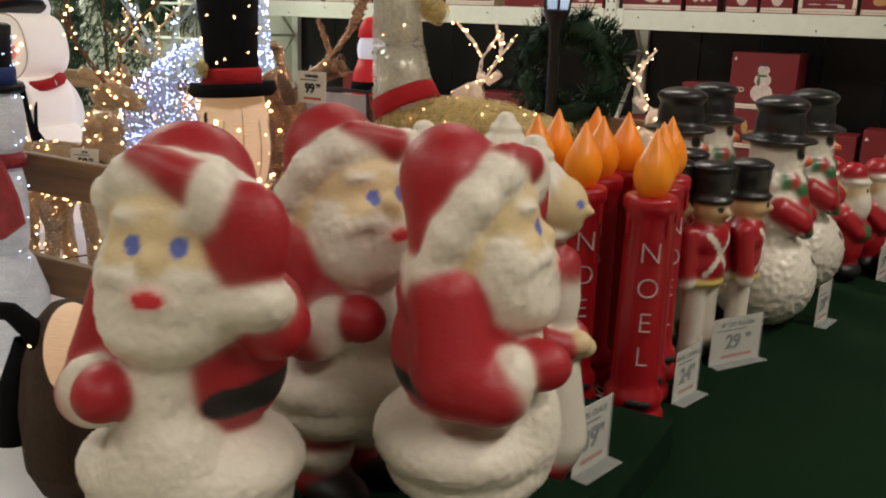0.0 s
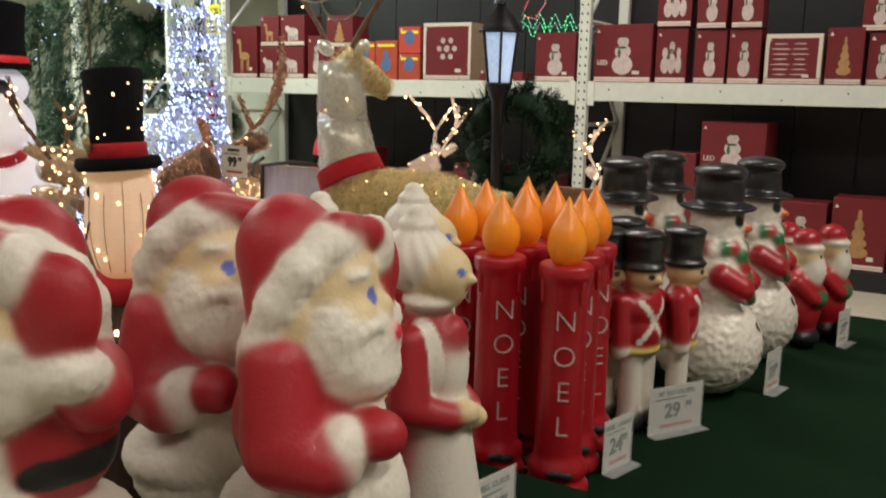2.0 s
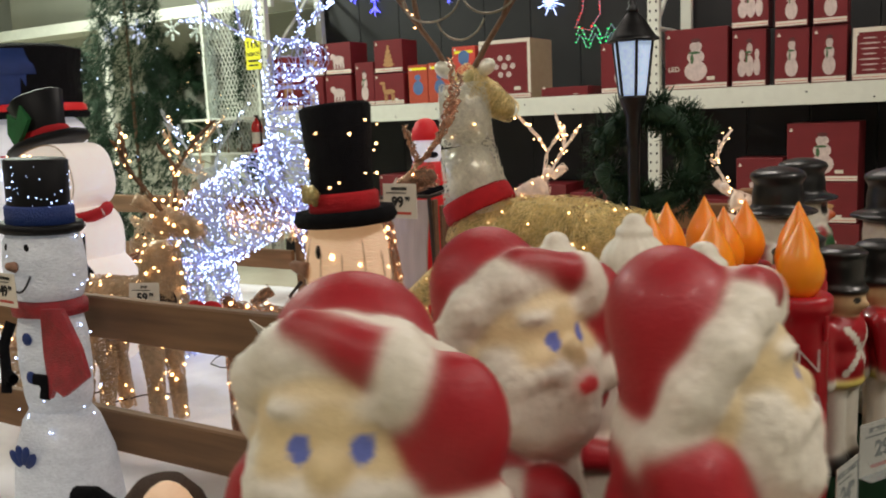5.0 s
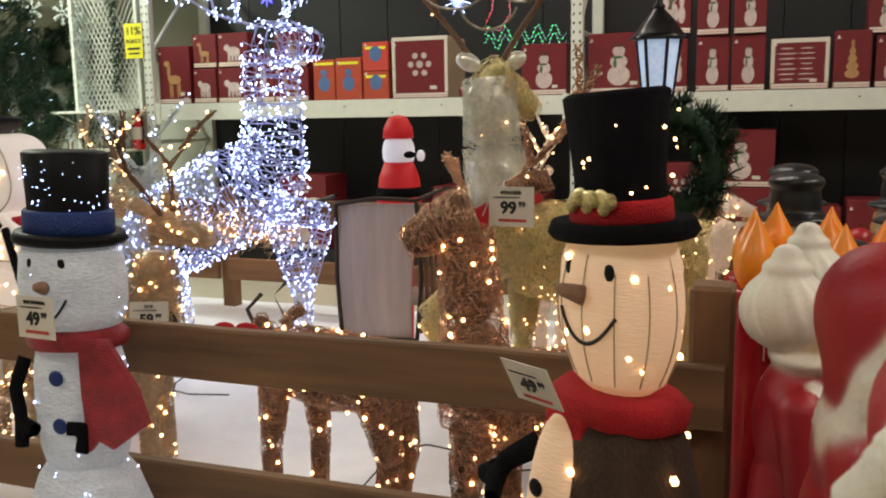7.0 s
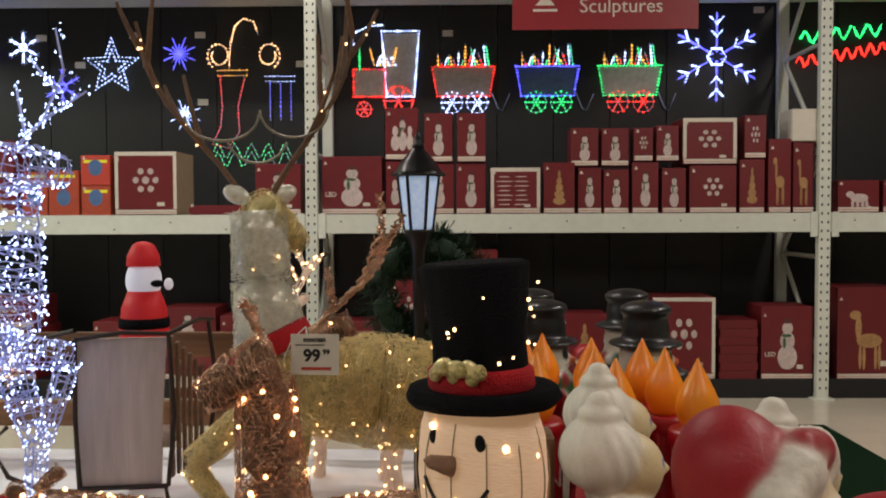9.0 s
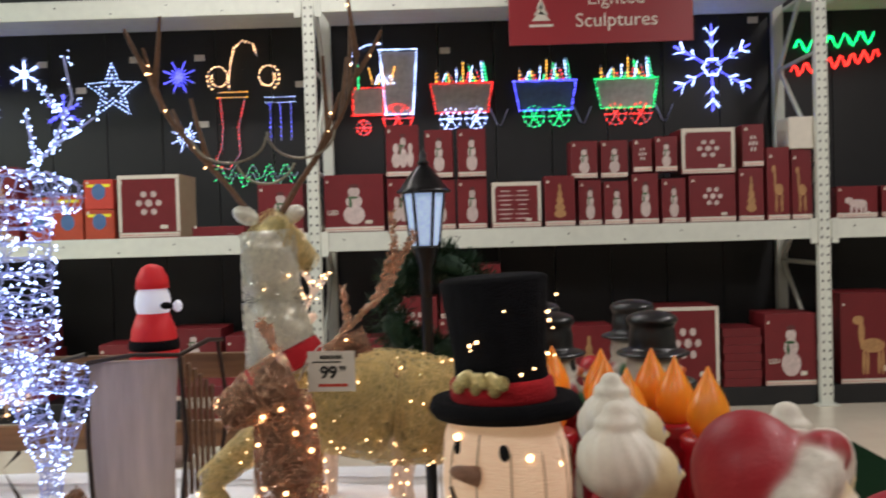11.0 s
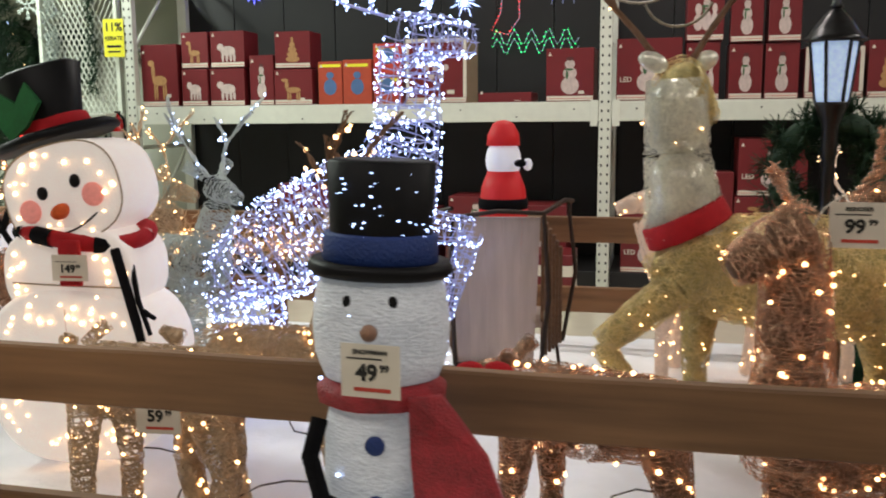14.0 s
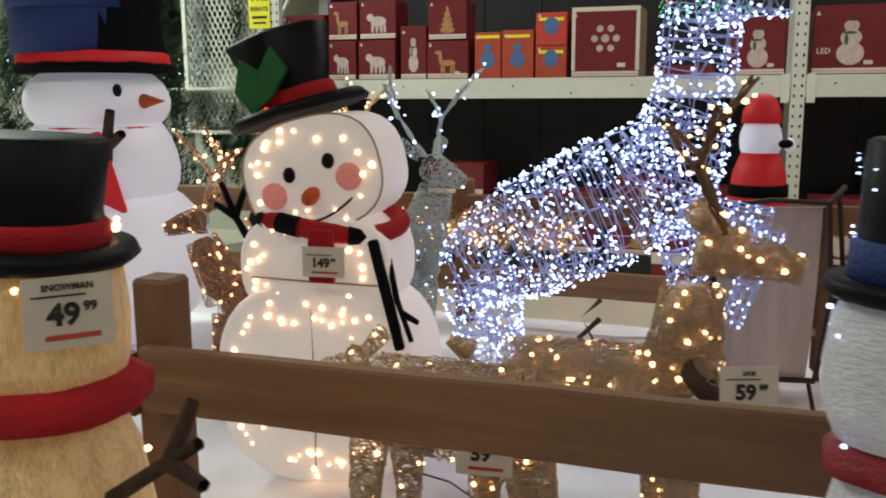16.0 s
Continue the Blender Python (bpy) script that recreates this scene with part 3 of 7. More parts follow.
    for i in range(6):
        a = radians(-120 - i * 12)
        paints.append(((0.135 * math.cos(a) - 0.02, 0.165 * math.sin(a), 0.392), (0.045, 0.045, 0.022), BLK))
    return solid(prims, paints, 0.0065, 125, 240)


def reshape(me, old, to):
    """Moves the heights of a figure from old to new levels."""
    co = np.zeros(len(me.vertices) * 3)
    me.vertices.foreach_get("co", co)
    co[2::3] = np.interp(co[2::3], old, to)
    me.vertices.foreach_set("co", co)
    me.update()
    return me


def bumpy(me, amount, scale, seed, where=None):
    """Uneven surface relief on a moulded mesh."""
    n = len(me.vertices)
    co, no = np.zeros(n * 3), np.zeros(n * 3)
    me.vertices.foreach_get("co", co)
    me.vertex_normals.foreach_get("vector", no)
    co, no = co.reshape(-1, 3), no.reshape(-1, 3)
    col = np.zeros(n * 4)
    me.attributes["paint"].data.foreach_get("color", col)
    col = col.reshape(-1, 4)
    pale = (col[:, 0] > 0.5) & (col[:, 2] > 0.42)
    d = np.array([noise.fractal((v[0] * scale + seed, v[1] * scale, v[2] * scale), 0.7, 2.0, 2) for v in co])
    co += no * (d * np.where(pale, amount, amount * 0.12))[:, None]
    me.vertices.foreach_set("co", co.ravel())
    me.update()
    return me


def figure(name, me, material, place, turn, label, category, group):
    if not me.materials:
        me.materials.append(material)
    ob = new(name, me)
    ob.location, ob.rotation_euler = place, (0, 0, radians(turn))
    return tagged(ob, label, category, group)


SANTA = bumpy(santa_mesh(), 0.0028, 88, 3)
for x, y, turn in ((-0.690, 1.125, -64), (-0.705, 1.58, -10), (-0.360, 1.487, 25)):
    figure("santa_figure", SANTA, M_PAINT, (x, y, HIGH), turn, "red and white moulded plastic santa figure waving a mitten", "christmas figure", "santa figures")


def mrs_mesh():
    prims = [
        ("e", (0.02, 0.05, 0.02), (0.06, 0.04, 0.03), BLK), ("e", (0.02, -0.05, 0.02), (0.06, 0.04, 0.03), BLK),
        ("c", (0, 0, 0.09), (0, 0, 0.50), 0.115, 0.085, RED), ("e", (0, 0, 0.12), (0.13, 0.14, 0.09), RED),
        ("c", (0.035, 0, 0.18), (0.028, 0, 0.50), 0.115, 0.078, WHT), ("e", (0.0, 0, 0.63), (0.085, 0.100, 0.15), RED), ("e", (0.036, 0, 0.60), (0.070, 0.074, 0.12), WHT),
        ("e", (0.068, 0, 0.68), (0.034, 0.05, 0.055), RED), ("e", (0.01, 0, 0.775), (0.07, 0.085, 0.028), WHT),
        ("e", (0.038, 0, 0.855), (0.07, 0.074, 0.09), SKN), ("e", (0.108, 0, 0.845), (0.018, 0.013, 0.014), SKN), ("e", (0.06, 0, 0.80), (0.035, 0.04, 0.03), SKN),
        ("e", (-0.03, 0, 0.892), (0.088, 0.094, 0.105), WHT), ("e", (-0.03, 0, 1.0), (0.048, 0.048, 0.028), WHT), ("e", (-0.03, 0, 1.033), (0.028, 0.028, 0.028), WHT),
        ("c", (-0.01, -0.085, 0.68), (0.005, -0.115, 0.53), 0.044, 0.046, RED), ("c", (0.005, -0.115, 0.52), (0.085, -0.055, 0.49), 0.043, 0.038, RED),
        ("c", (-0.01, 0.085, 0.68), (0.005, 0.115, 0.53), 0.044, 0.046, RED), ("c", (0.005, 0.115, 0.52), (0.085, 0.055, 0.49), 0.043, 0.038, RED),
        ("e", (0.118, -0.026, 0.50), (0.032, 0.036, 0.032), SKN), ("e", (0.12, 0.022, 0.47), (0.032, 0.036, 0.032), SKN),
    ]
    paints = [((0.098, 0.033, 0.872), (0.022, 0.013, 0.012), BLU), ((0.098, -0.033, 0.872), (0.022, 0.013, 0.012), BLU), ((0.1, 0, 0.815), (0.02, 0.016, 0.008), PNK),
              ((0.04, -0.075, 0.66), (0.05, 0.016, 0.12), WHT), ((0.04, 0.075, 0.66), (0.05, 0.016, 0.12), WHT)]
    me = reshape(solid(prims, paints, 0.0085, 170), (0, 0.5, 0.775, 1.065), (0, 0.41, 0.675, 0.905))
    n = len(me.vertices)
    co = np.zeros(n * 3)
    me.vertices.foreach_get("co", co)
    co = co.reshape(-1, 3)
    hair = (co[:, 2] > 0.71) & (co[:, 2] < 0.845) & (co[:, 0] < 0.045)
    a = np.arctan2(co[:, 1], co[:, 0] + 0.03)
    wave = 0.0024 * np.sin(a * 15 + co[:, 2] * 55)
    co[:, 0] += np.where(hair, np.cos(a) * wave, 0)
    co[:, 1] += np.where(hair, np.sin(a) * wave, 0)
    me.vertices.foreach_set("co", co.ravel())
    me.update()
    return me


MRS = mrs_mesh()
for x, y in ((-0.485, 2.07), (-0.775, 2.50), (-0.83, 2.13)):
    figure("mrs_claus_figure", MRS, M_PAINT, (x, y, TIER), 9, "moulded plastic old lady figure in red dress and white apron", "christmas figure", "old lady figures")


def snowman_mesh():
    prims = [
        ("e", (0, 0, 0.222), (0.232, 0.232, 0.228), WHT), ("e", (0, 0, 0.53), (0.155, 0.16, 0.165), WHT), ("e", (0, 0, 0.755), (0.115, 0.115, 0.115), WHT),
        ("e", (0, 0, 0.835), (0.165, 0.165, 0.022), BLK), ("e", (0, 0, 0.90), (0.105, 0.105, 0.10), BLK), ("e", (0, 0, 0.985), (0.115, 0.115, 0.04), BLK),
        ("e", (0.125, 0, 0.75), (0.03, 0.018, 0.018), (0.6, 0.12, 0.03)),
        ("c", (0.06, -0.13, 0.55), (0.14, -0.1, 0.50), 0.05, 0.05, RED), ("c", (0.06, 0.13, 0.55), (0.14, 0.1, 0.50), 0.05, 0.05, RED),
    ]
    for i in range(18):
        a = 2 * math.pi * i / 18
        prims.append(("e", (0.105 * math.cos(a), 0.105 * math.sin(a), 0.66), (0.032, 0.032, 0.032), (GRN, RED, WHT)[i % 3]))
    for i in range(5):
        prims.append(("e", (0.12 + 0.012 * i, -0.06, 0.63 - 0.045 * i), (0.03, 0.03, 0.026), (GRN, RED)[i % 2]))
    paints = [((0.10, s * 0.042, 0.785), (0.03, 0.03, 0.032), BLK) for s in (-1, 1)] + [((0.20, 0, z), (0.05, 0.022, 0.022), BLK) for z in (0.2, 0.32)]
    return solid(prims, paints, 0.0105, 80)


SNOWM = bumpy(snowman_mesh(), 0.0075, 48, 9)
for x, y, turn in ((-0.32, 4.20, 2), (-0.775, 4.27, -6), (-0.77, 4.86, 4), (-0.28, 4.84, -3)):
    figure("plastic_snowman", SNOWM, M_PAINTG, (x, y, DECK), turn, "moulded plastic snowman with black top hat and striped scarf", "snowman", "plastic snowmen")


def soldier_mesh():
    tan = (0.62, 0.42, 0.22)
    prims = [
        ("c", (0, 0.042, 0.05), (0, 0.042, 0.36), 0.040, 0.044, WHT), ("c", (0, -0.042, 0.05), (0, -0.042, 0.36), 0.040, 0.044, WHT),
        ("c", (0, 0.042, 0.03), (0.02, 0.042, 0.05), 0.042, 0.042, BLK), ("c", (0, -0.042, 0.03), (0.02, -0.042, 0.05), 0.042, 0.042, BLK),
        ("e", (0, 0, 0.43), (0.075, 0.098, 0.10), RED), ("e", (0, 0, 0.53), (0.078, 0.105, 0.09), RED), ("e", (0, 0, 0.355), (0.074, 0.098, 0.02), (0.6, 0.5, 0.12)),
        ("c", (-0.01, 0.105, 0.56), (0.01, 0.12, 0.40), 0.034, 0.032, RED), ("c", (-0.01, -0.105, 0.56), (0.01, -0.12, 0.40), 0.034, 0.032, RED),
        ("e", (0.012, 0.122, 0.36), (0.032, 0.028, 0.032), WHT), ("e", (0.012, -0.122, 0.36), (0.032, 0.028, 0.032), WHT),
        ("e", (0.005, 0, 0.655), (0.072, 0.072, 0.062), tan), ("e", (0.08, 0, 0.65), (0.014, 0.012, 0.012), tan),
        ("e", (0, 0, 0.70), (0.085, 0.083, 0.016), BLK), ("c", (-0.004, 0, 0.73), (-0.004, 0, 0.785), 0.072, 0.078, BLK), ("e", (-0.004, 0, 0.83), (0.082, 0.08, 0.018), BLK),
    ]
    paints = [((0.07, 0.03, 0.668), (0.02, 0.012, 0.012), BLK), ((0.07, -0.03, 0.668), (0.02, 0.012, 0.012), BLK)]
    for i in range(9):
        u = -0.06 + 0.015 * i
        for s in (-1, 1):
            paints.append(((0.07, s * u, 0.40 + 0.02 * i), (0.045, 0.013, 0.016), WHT))
    return reshape(solid(prims, paints, 0.0075, 110), (0, 0.85), (0, 0.80))


SOLD = soldier_mesh()
for x, y, turn in ((-0.43, 3.55, -22), (-0.325, 3.74, 14), (-0.57, 3.52, -12), (-0.60, 3.84, 5)):
    figure("toy_soldier_figure", SOLD, M_PAINTG, (x, y, DECK), turn, "moulded plastic toy soldier in red jacket and black hat", "christmas figure", "toy soldiers")


def little_mesh():
    prims = [
        ("e", (0.02, 0, 0.06), (0.09, 0.10, 0.06), BLK), ("e", (0, 0, 0.20), (0.10, 0.115, 0.14), RED), ("e", (0, 0, 0.34), (0.09, 0.10, 0.10), RED),
        ("e", (0.05, 0, 0.42), (0.06, 0.07, 0.085), WHT), ("e", (0.02, 0, 0.49), (0.065, 0.065, 0.06), SKN), ("e", (0.02, 0, 0.54), (0.075, 0.075, 0.025), WHT),
        ("e", (0, 0, 0.58), (0.07, 0.07, 0.06), RED), ("e", (0.09, 0, 0.27), (0.04, 0.07, 0.04), GRN), ("c", (0, -0.1, 0.36), (0.08, -0.07, 0.28), 0.04, 0.035, RED), ("c", (0, 0.1, 0.36), (0.08, 0.07, 0.28), 0.04, 0.035, RED),
    ]
    return solid(prims, [((0.08, 0.02, 0.5), (0.02, 0.01, 0.01), BLK), ((0.08, -0.02, 0.5), (0.02, 0.01, 0.01), BLK)], 0.01, 100)


LITTLE = little_mesh()
for x, y in ((-0.09, 5.22), (-0.22, 5.42), (0.0, 5.50), (-0.40, 5.50)):
    figure("small_santa_figure", LITTLE, M_PAINTG, (x, y, DECK), -8, "small glossy plastic santa figure in red suit", "christmas figure", "small santas")

CANDLE = lathe([(0.02, 0.0), (0.098, 0.004), (0.104, 0.02), (0.104, 0.045), (0.096, 0.058), (0.088, 0.066), (0.092, 0.075), (0.097, 0.085), (0.096, 0.115), (0.082, 0.13), (0.077, 0.16), (0.074, 0.5),
                (0.073, 0.70), (0.078, 0.72), (0.086, 0.735), (0.086, 0.765), (0.078, 0.775), (0.045, 0.772), (0.02, 0.766)], 36, wob=0.03)
FLAME = lathe([(0.03, 0.76), (0.046, 0.78), (0.060, 0.81), (0.064, 0.835), (0.060, 0.865), (0.048, 0.895), (0.032, 0.925), (0.018, 0.95), (0.008, 0.972), (0.001, 0.985)], 24)
DRIP = tube([[(0, 0, 0.0), (0.002, 0, -0.03), (0, 0, -0.07)]], 0.010, 6, 0.7)
LETTERS = {c: text_mesh(c, 0.096, 0.0012, -0.0016) for c in "NOEL"}


def candle(place, turn):
    t = thing("noel_candle", place, "tall red plastic candle with NOEL letters and orange flame", "candle", "plastic candles", turn)
    part("body", CANDLE, M_CRED, t)
    part("flame", FLAME, M_FLAME, t, "orange plastic flame")
    for i, c in enumerate("NOEL"):
        part("letter", LETTERS[c], M_LETTER, t, "raised white letter", place=(0.0785, 0, 0.60 - 0.115 * i), rot=(90, 0, 90))
    for a in (40, 130, 200, 290):
        part("wax_drip", DRIP, M_CRED, t, place=(0.076 * math.cos(radians(a)), 0.076 * math.sin(radians(a)), 0.725))
    part("holly_leaf", ellipsoid((0.1, 0.015, 0.10), (0.008, 0.03, 0.014), 8, 6), M_INK, t, "dark painted holly leaf")
    part("holly_leaf", ellipsoid((0.1, -0.02, 0.105), (0.008, 0.026, 0.013), 8, 6), M_INK, t, "dark painted holly leaf")


for x, y, a in ((-0.455, 2.85, -62), (-0.695, 2.86, -48), (-0.50, 3.07, -52), (-0.53, 3.27, -40), (-0.72, 3.09, -75), (-0.70, 3.30, -35), (-0.86, 3.40, -60), (-0.92, 2.98, -50), (-0.93, 3.19, -70)):
    candle((x, y, DECK), a)
CORDS = [[(-0.62 + 0.05 * math.sin(i * 1.7 + k), 2.92 + 0.05 * i + 0.03 * math.cos(i * 2.1 + k), DECK + 0.012 + 0.02 * abs(math.sin(i * 0.9 + k))) for i in range(9)] for k in range(3)]
for line in CORDS:
    tagged(part("power_cord", tube([line], 0.004, 5), M_LETTER), "loose white power cord lying between the candles", "power cord", "power cords")
for x, y, a in ((-0.60, 2.78, 30), (-0.66, 3.02, 70)):
    tagged(part("cord_label", block(-0.022, 0.022, -0.03, 0.03, 0, 0.003, 0), M_CARD, place=(x, y, DECK + 0.02), rot=(12, 8, a)), "white folded paper label on a cord", "paper label", "cord labels")

price_tag((-0.37, 2.23, TIER), 78, "MRS. CLAUS", "39", 0.17, 0.19)
price_tag((-0.355, 3.15, DECK), 76, "NOEL CANDLE", "24", 0.17, 0.19)
price_tag((-0.285, 3.615, DECK), 59, '30" TOY SOLDIER', "29", 0.27, 0.19)
price_tag((-0.06, 4.36, DECK), 80, "", "39", 0.17, 0.19)
price_tag((0.11, 5.40, DECK), 78, "", "19", 0.17, 0.19)


# ---- the lantern with its wreath ----
def lantern(x, y):
    t = thing("lamp_post", (x, y, 0.25), "black plastic lamp post with lit frosted lantern", "lamp post")
    z = 1.36
    part("pole", tube([[(0, 0, 0.0), (0, 0, 1.25)]], 0.026, 10), M_LAMPBLK, t)
    part("base", lathe([(0.10, 0), (0.10, 0.02), (0.05, 0.05), (0.028, 0.12)], 20), M_LAMPBLK, t)
    part("cup", lathe([(0.022, 1.0), (0.03, 1.06), (0.032, 1.16), (0.06, 1.235), (0.066, 1.25)], 16), M_LAMPBLK, t)
    g = part("glass", lathe([(0.056, 1.25), (0.062, 1.265), (0.083, 1.45), (0.085, 1.475)], 6), M_LAMPGL, t, "glowing frosted blue-white glass")
    for i in range(6):
        a = radians(60 * i)
        c, s = math.cos(a), math.sin(a)
        part("bar", tube([[(0.06 * c, 0.06 * s, 1.25), (0.088 * c, 0.088 * s, 1.48)]], 0.007, 4), M_LAMPBLK, t)
    part("roof", lathe([(0.115, 1.478), (0.118, 1.486), (0.10, 1.50), (0.07, 1.545), (0.045, 1.575), (0.03, 1.59), (0.022, 1.60)], 6), M_LAMPBLK, t)
    part("finial", lathe([(0.022, 1.6), (0.026, 1.61), (0.014, 1.625), (0.018, 1.64), (0.006, 1.665), (0.001, 1.68)], 12), M_LAMPBLK, t)


lantern(-1.33, 4.03)


def needles(points, length, n, seed, r=0.0035):
    """Short twigs of fir needles that stick out round the given points."""
    rnd = random.Random(seed)
    verts, faces = [], []
    for p, d in points:
        for _ in range(n):
            v = Vector((rnd.gauss(0, 1), rnd.gauss(0, 1), rnd.gauss(0, 1))).normalized() + Vector(d) * 0.7
            v.normalize()
            u = v.cross(Vector((rnd.random(), rnd.random(), 1.1))).normalized() * r
            a, b = Vector(p), Vector(p) + v * length * rnd.uniform(0.6, 1.2)
            o = len(verts)
            verts += [a - u, a + u, b + u * 0.5, b - u * 0.5]
            faces.append((o, o + 1, o + 2, o + 3))
    return mesh("needles", verts, faces)


def wreath(place, R, tilt, seed, label="dark green artificial fir wreath with frosted twigs", face=(90, 0, 0), frost=True, lights=0):
    t = thing("fir_wreath", place, label, "wreath", "fir wreaths")
    t.rotation_euler = [radians(a) for a in tilt]
    rnd = random.Random(seed)
    pts = []
    for i in range(300):
        a = rnd.uniform(0, 2 * math.pi)
        b = rnd.uniform(0, 2 * math.pi)
        rr = R * 0.3 * math.sqrt(rnd.random())
        d = Vector((math.cos(a) * math.cos(b), 0.7 * math.sin(b), math.sin(a) * math.cos(b)))
        pts.append(((math.cos(a) * (R * 0.78 + rr * math.cos(b)), rr * math.sin(b), math.sin(a) * (R * 0.78 + rr * math.cos(b))), d))
    part("ring", tube([arc((0, 0, 0), R * 0.76, 0, 360, 30)], R * 0.2, 8), M_NEEDLE, t)
    part("needles", needles(pts, R * 0.26, 16, seed), M_NEEDLE, t, kind="stuff")
    if frost:
        part("frosted_twigs", needles(pts[::26], R * 0.2, 14, seed + 1, 0.003), M_FROST, t, "white frosted twigs", kind="stuff")
    if lights:
        part("fairy_light", bulbs([p for p, d in pts[:lights]], 0.005), M_BWARM, t, kind="stuff")
    return t


wreath((-1.30, 4.14, 1.22), 0.26, (0, 0, 10), 4)


# ---- wire reindeer ----
def on_limb(seg, u, a, out=1.0):
    """A point on the skin of a tapered limb, at the share u of its length and the angle a round it."""
    p0, r0, p1, r1 = seg
    p0, p1 = Vector(p0), Vector(p1)
    t = (p1 - p0).normalized()
    ref = Vector((0, 0, 1)) if abs(t.z) < 0.9 else Vector((1, 0, 0))
    x = t.cross(ref).normalized()
    y = t.cross(x)
    r = (r0 + (r1 - r0) * u) * out
    return p0.lerp(p1, u) + (x * math.cos(a) + y * math.sin(a)) * r


def limb_wires(seg, rnd, pitch, strands, loose):
    """Helical wraps, lengthwise ribs and loose strands round a limb."""
    n = (Vector(seg[2]) - Vector(seg[0])).length
    lines = []
    turns = max(1.5, n / pitch)
    for k in range(2 if pitch > 0.05 else 1):
        s = 1 if k == 0 else -1
        ph = rnd.uniform(0, 6.28)
        m = int(turns * 8)
        lines.append([on_limb(seg, min(1, max(0, i / m + rnd.uniform(-0.012, 0.012))), ph + s * 2 * math.pi * turns * i / m, rnd.uniform(0.93, 1.06)) for i in range(m + 1)])
    for k in range(strands):
        a = 2 * math.pi * k / strands
        lines.append([on_limb(seg, i / 5, a + 0.08 * rnd.gauss(0, 1), 1.0) for i in range(6)])
    for k in range(loose):
        u, a = rnd.random(), rnd.uniform(0, 6.28)
        L = rnd.uniform(0.03, 0.075)
        th = rnd.uniform(0, 6.28)
        du, da = L * math.cos(th) / n, L * math.sin(th) / (0.5 * (seg[1] + seg[3]))
        lift = rnd.uniform(0.98, 1.10)
        lines.append([on_limb(seg, min(1, max(0, u + du * i / 3)), a + da * i / 3, lift + rnd.uniform(-0.03, 0.04)) for i in range(4)])
    return lines


def core_mesh(segs, k=0.9):
    verts, faces = [], []
    for s in segs:
        rings, n = 7, 10
        o = len(verts)
        for i in range(rings):
            u = i / (rings - 1)
            e = 1.0 if 0 < i < rings - 1 else 0.55
            for j in range(n):
                verts.append(on_limb(s, u, 2 * math.pi * j / n, k * e * (1 + 0.06 * math.sin(7 * j + i))))
        for i in range(rings - 1):
            for j in range(n):
                a, b = o + i * n + j, o + i * n + (j + 1) % n
                faces.append((a, b, b + n, a + n))
        faces.append(tuple(o + j for j in range(n))[::-1])
        faces.append(tuple(o + (rings - 1) * n + j for j in range(n)))
    return mesh("core", verts, faces, True)


def reindeer(base, label, parts, wire, core, bulb, nbulb, wr=0.0035, pitch=0.03, strands=0, loose=1.0, bulb_r=0.006, antlers=(), antler_mat=None, antler_r=0.008, seed=1, core_k=0.9, group="wire reindeer", name="reindeer_sculpture", antler_bulb=0, quiet=()):
    """parts: (name, limbs); a limb is (start, radius, end, radius), in metres from the base."""
    rnd = random.Random(seed)
    t = thing(name, base, label, "light sculpture", group)
    spots, weights = [], []
    for pname, segs in parts:
        lines = []
        for s in segs:
            area = (Vector(s[2]) - Vector(s[0])).length * (s[1] + s[3])
            lines += limb_wires(s, rnd, pitch, strands, int(loose * area * 2600))
            spots.append(s)
            weights.append(area * (0.06 if pname in quiet else 1))
        p = part(pname, tube(lines, wr, 3), wire, t)
        # added solid inside; with M_CORE it darkens the gaps between strands
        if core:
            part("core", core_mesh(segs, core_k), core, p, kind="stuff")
    pts = []
    for s in rnd.choices(spots, weights, k=nbulb):
        pts.append(on_limb(s, rnd.random(), rnd.uniform(0, 6.28), rnd.uniform(1.02, 1.12)))
    if antlers:
        half = (len(antlers) + 1) // 2
        for side in (antlers[:half], antlers[half:]):
            if side:
                part("antler", tube(side, antler_r, 5, 0.6), antler_mat or wire, t, kind="stuff" if len(side) > 8 else "")
        for line in antlers:
            for _ in range(antler_bulb):
                q = rnd.choice(line)
                pts.append(Vector(q) + Vector((rnd.gauss(0, 0.012), rnd.gauss(0, 0.012), rnd.gauss(0, 0.012))))
    part("fairy_light", bulbs(pts, bulb_r), bulb, t, "small glowing bulbs", kind="stuff")
    return t


def antler(root, side, size, rnd, fan=1.0, tines=5, y=0.3):
    """One antler: a curved beam and its tines, as polylines."""
    root = Vector(root)
    beam = [root + Vector((side * size * (0.55 * math.sin(1.5 * u)) * fan, y * size * u * (1 - u), size * u ** 0.85)) for u in np.linspace(0, 1, 8)]
    out = [beam]
    for i in range(tines):
        b = beam[2 + i % 6]
        d = Vector((side * rnd.uniform(-0.2, 0.7), rnd.uniform(-0.5, 0.5), rnd.uniform(0.5, 1.0))).normalized()
        L = size * rnd.uniform(0.25, 0.45)
        out.append([b + d * L * u + Vector((0, 0, 0.25 * L * u * u)) for u in np.linspace(0, 1, 5)])
    return out


R0 = random.Random(5)
SN = 0.22

def dense(pts, n=9):
    pts = [Vector(p) for p in pts]
    return [pts[i].lerp(pts[i + 1], k / n) for i in range(len(pts) - 1) for k in range(n)] + [pts[-1]]


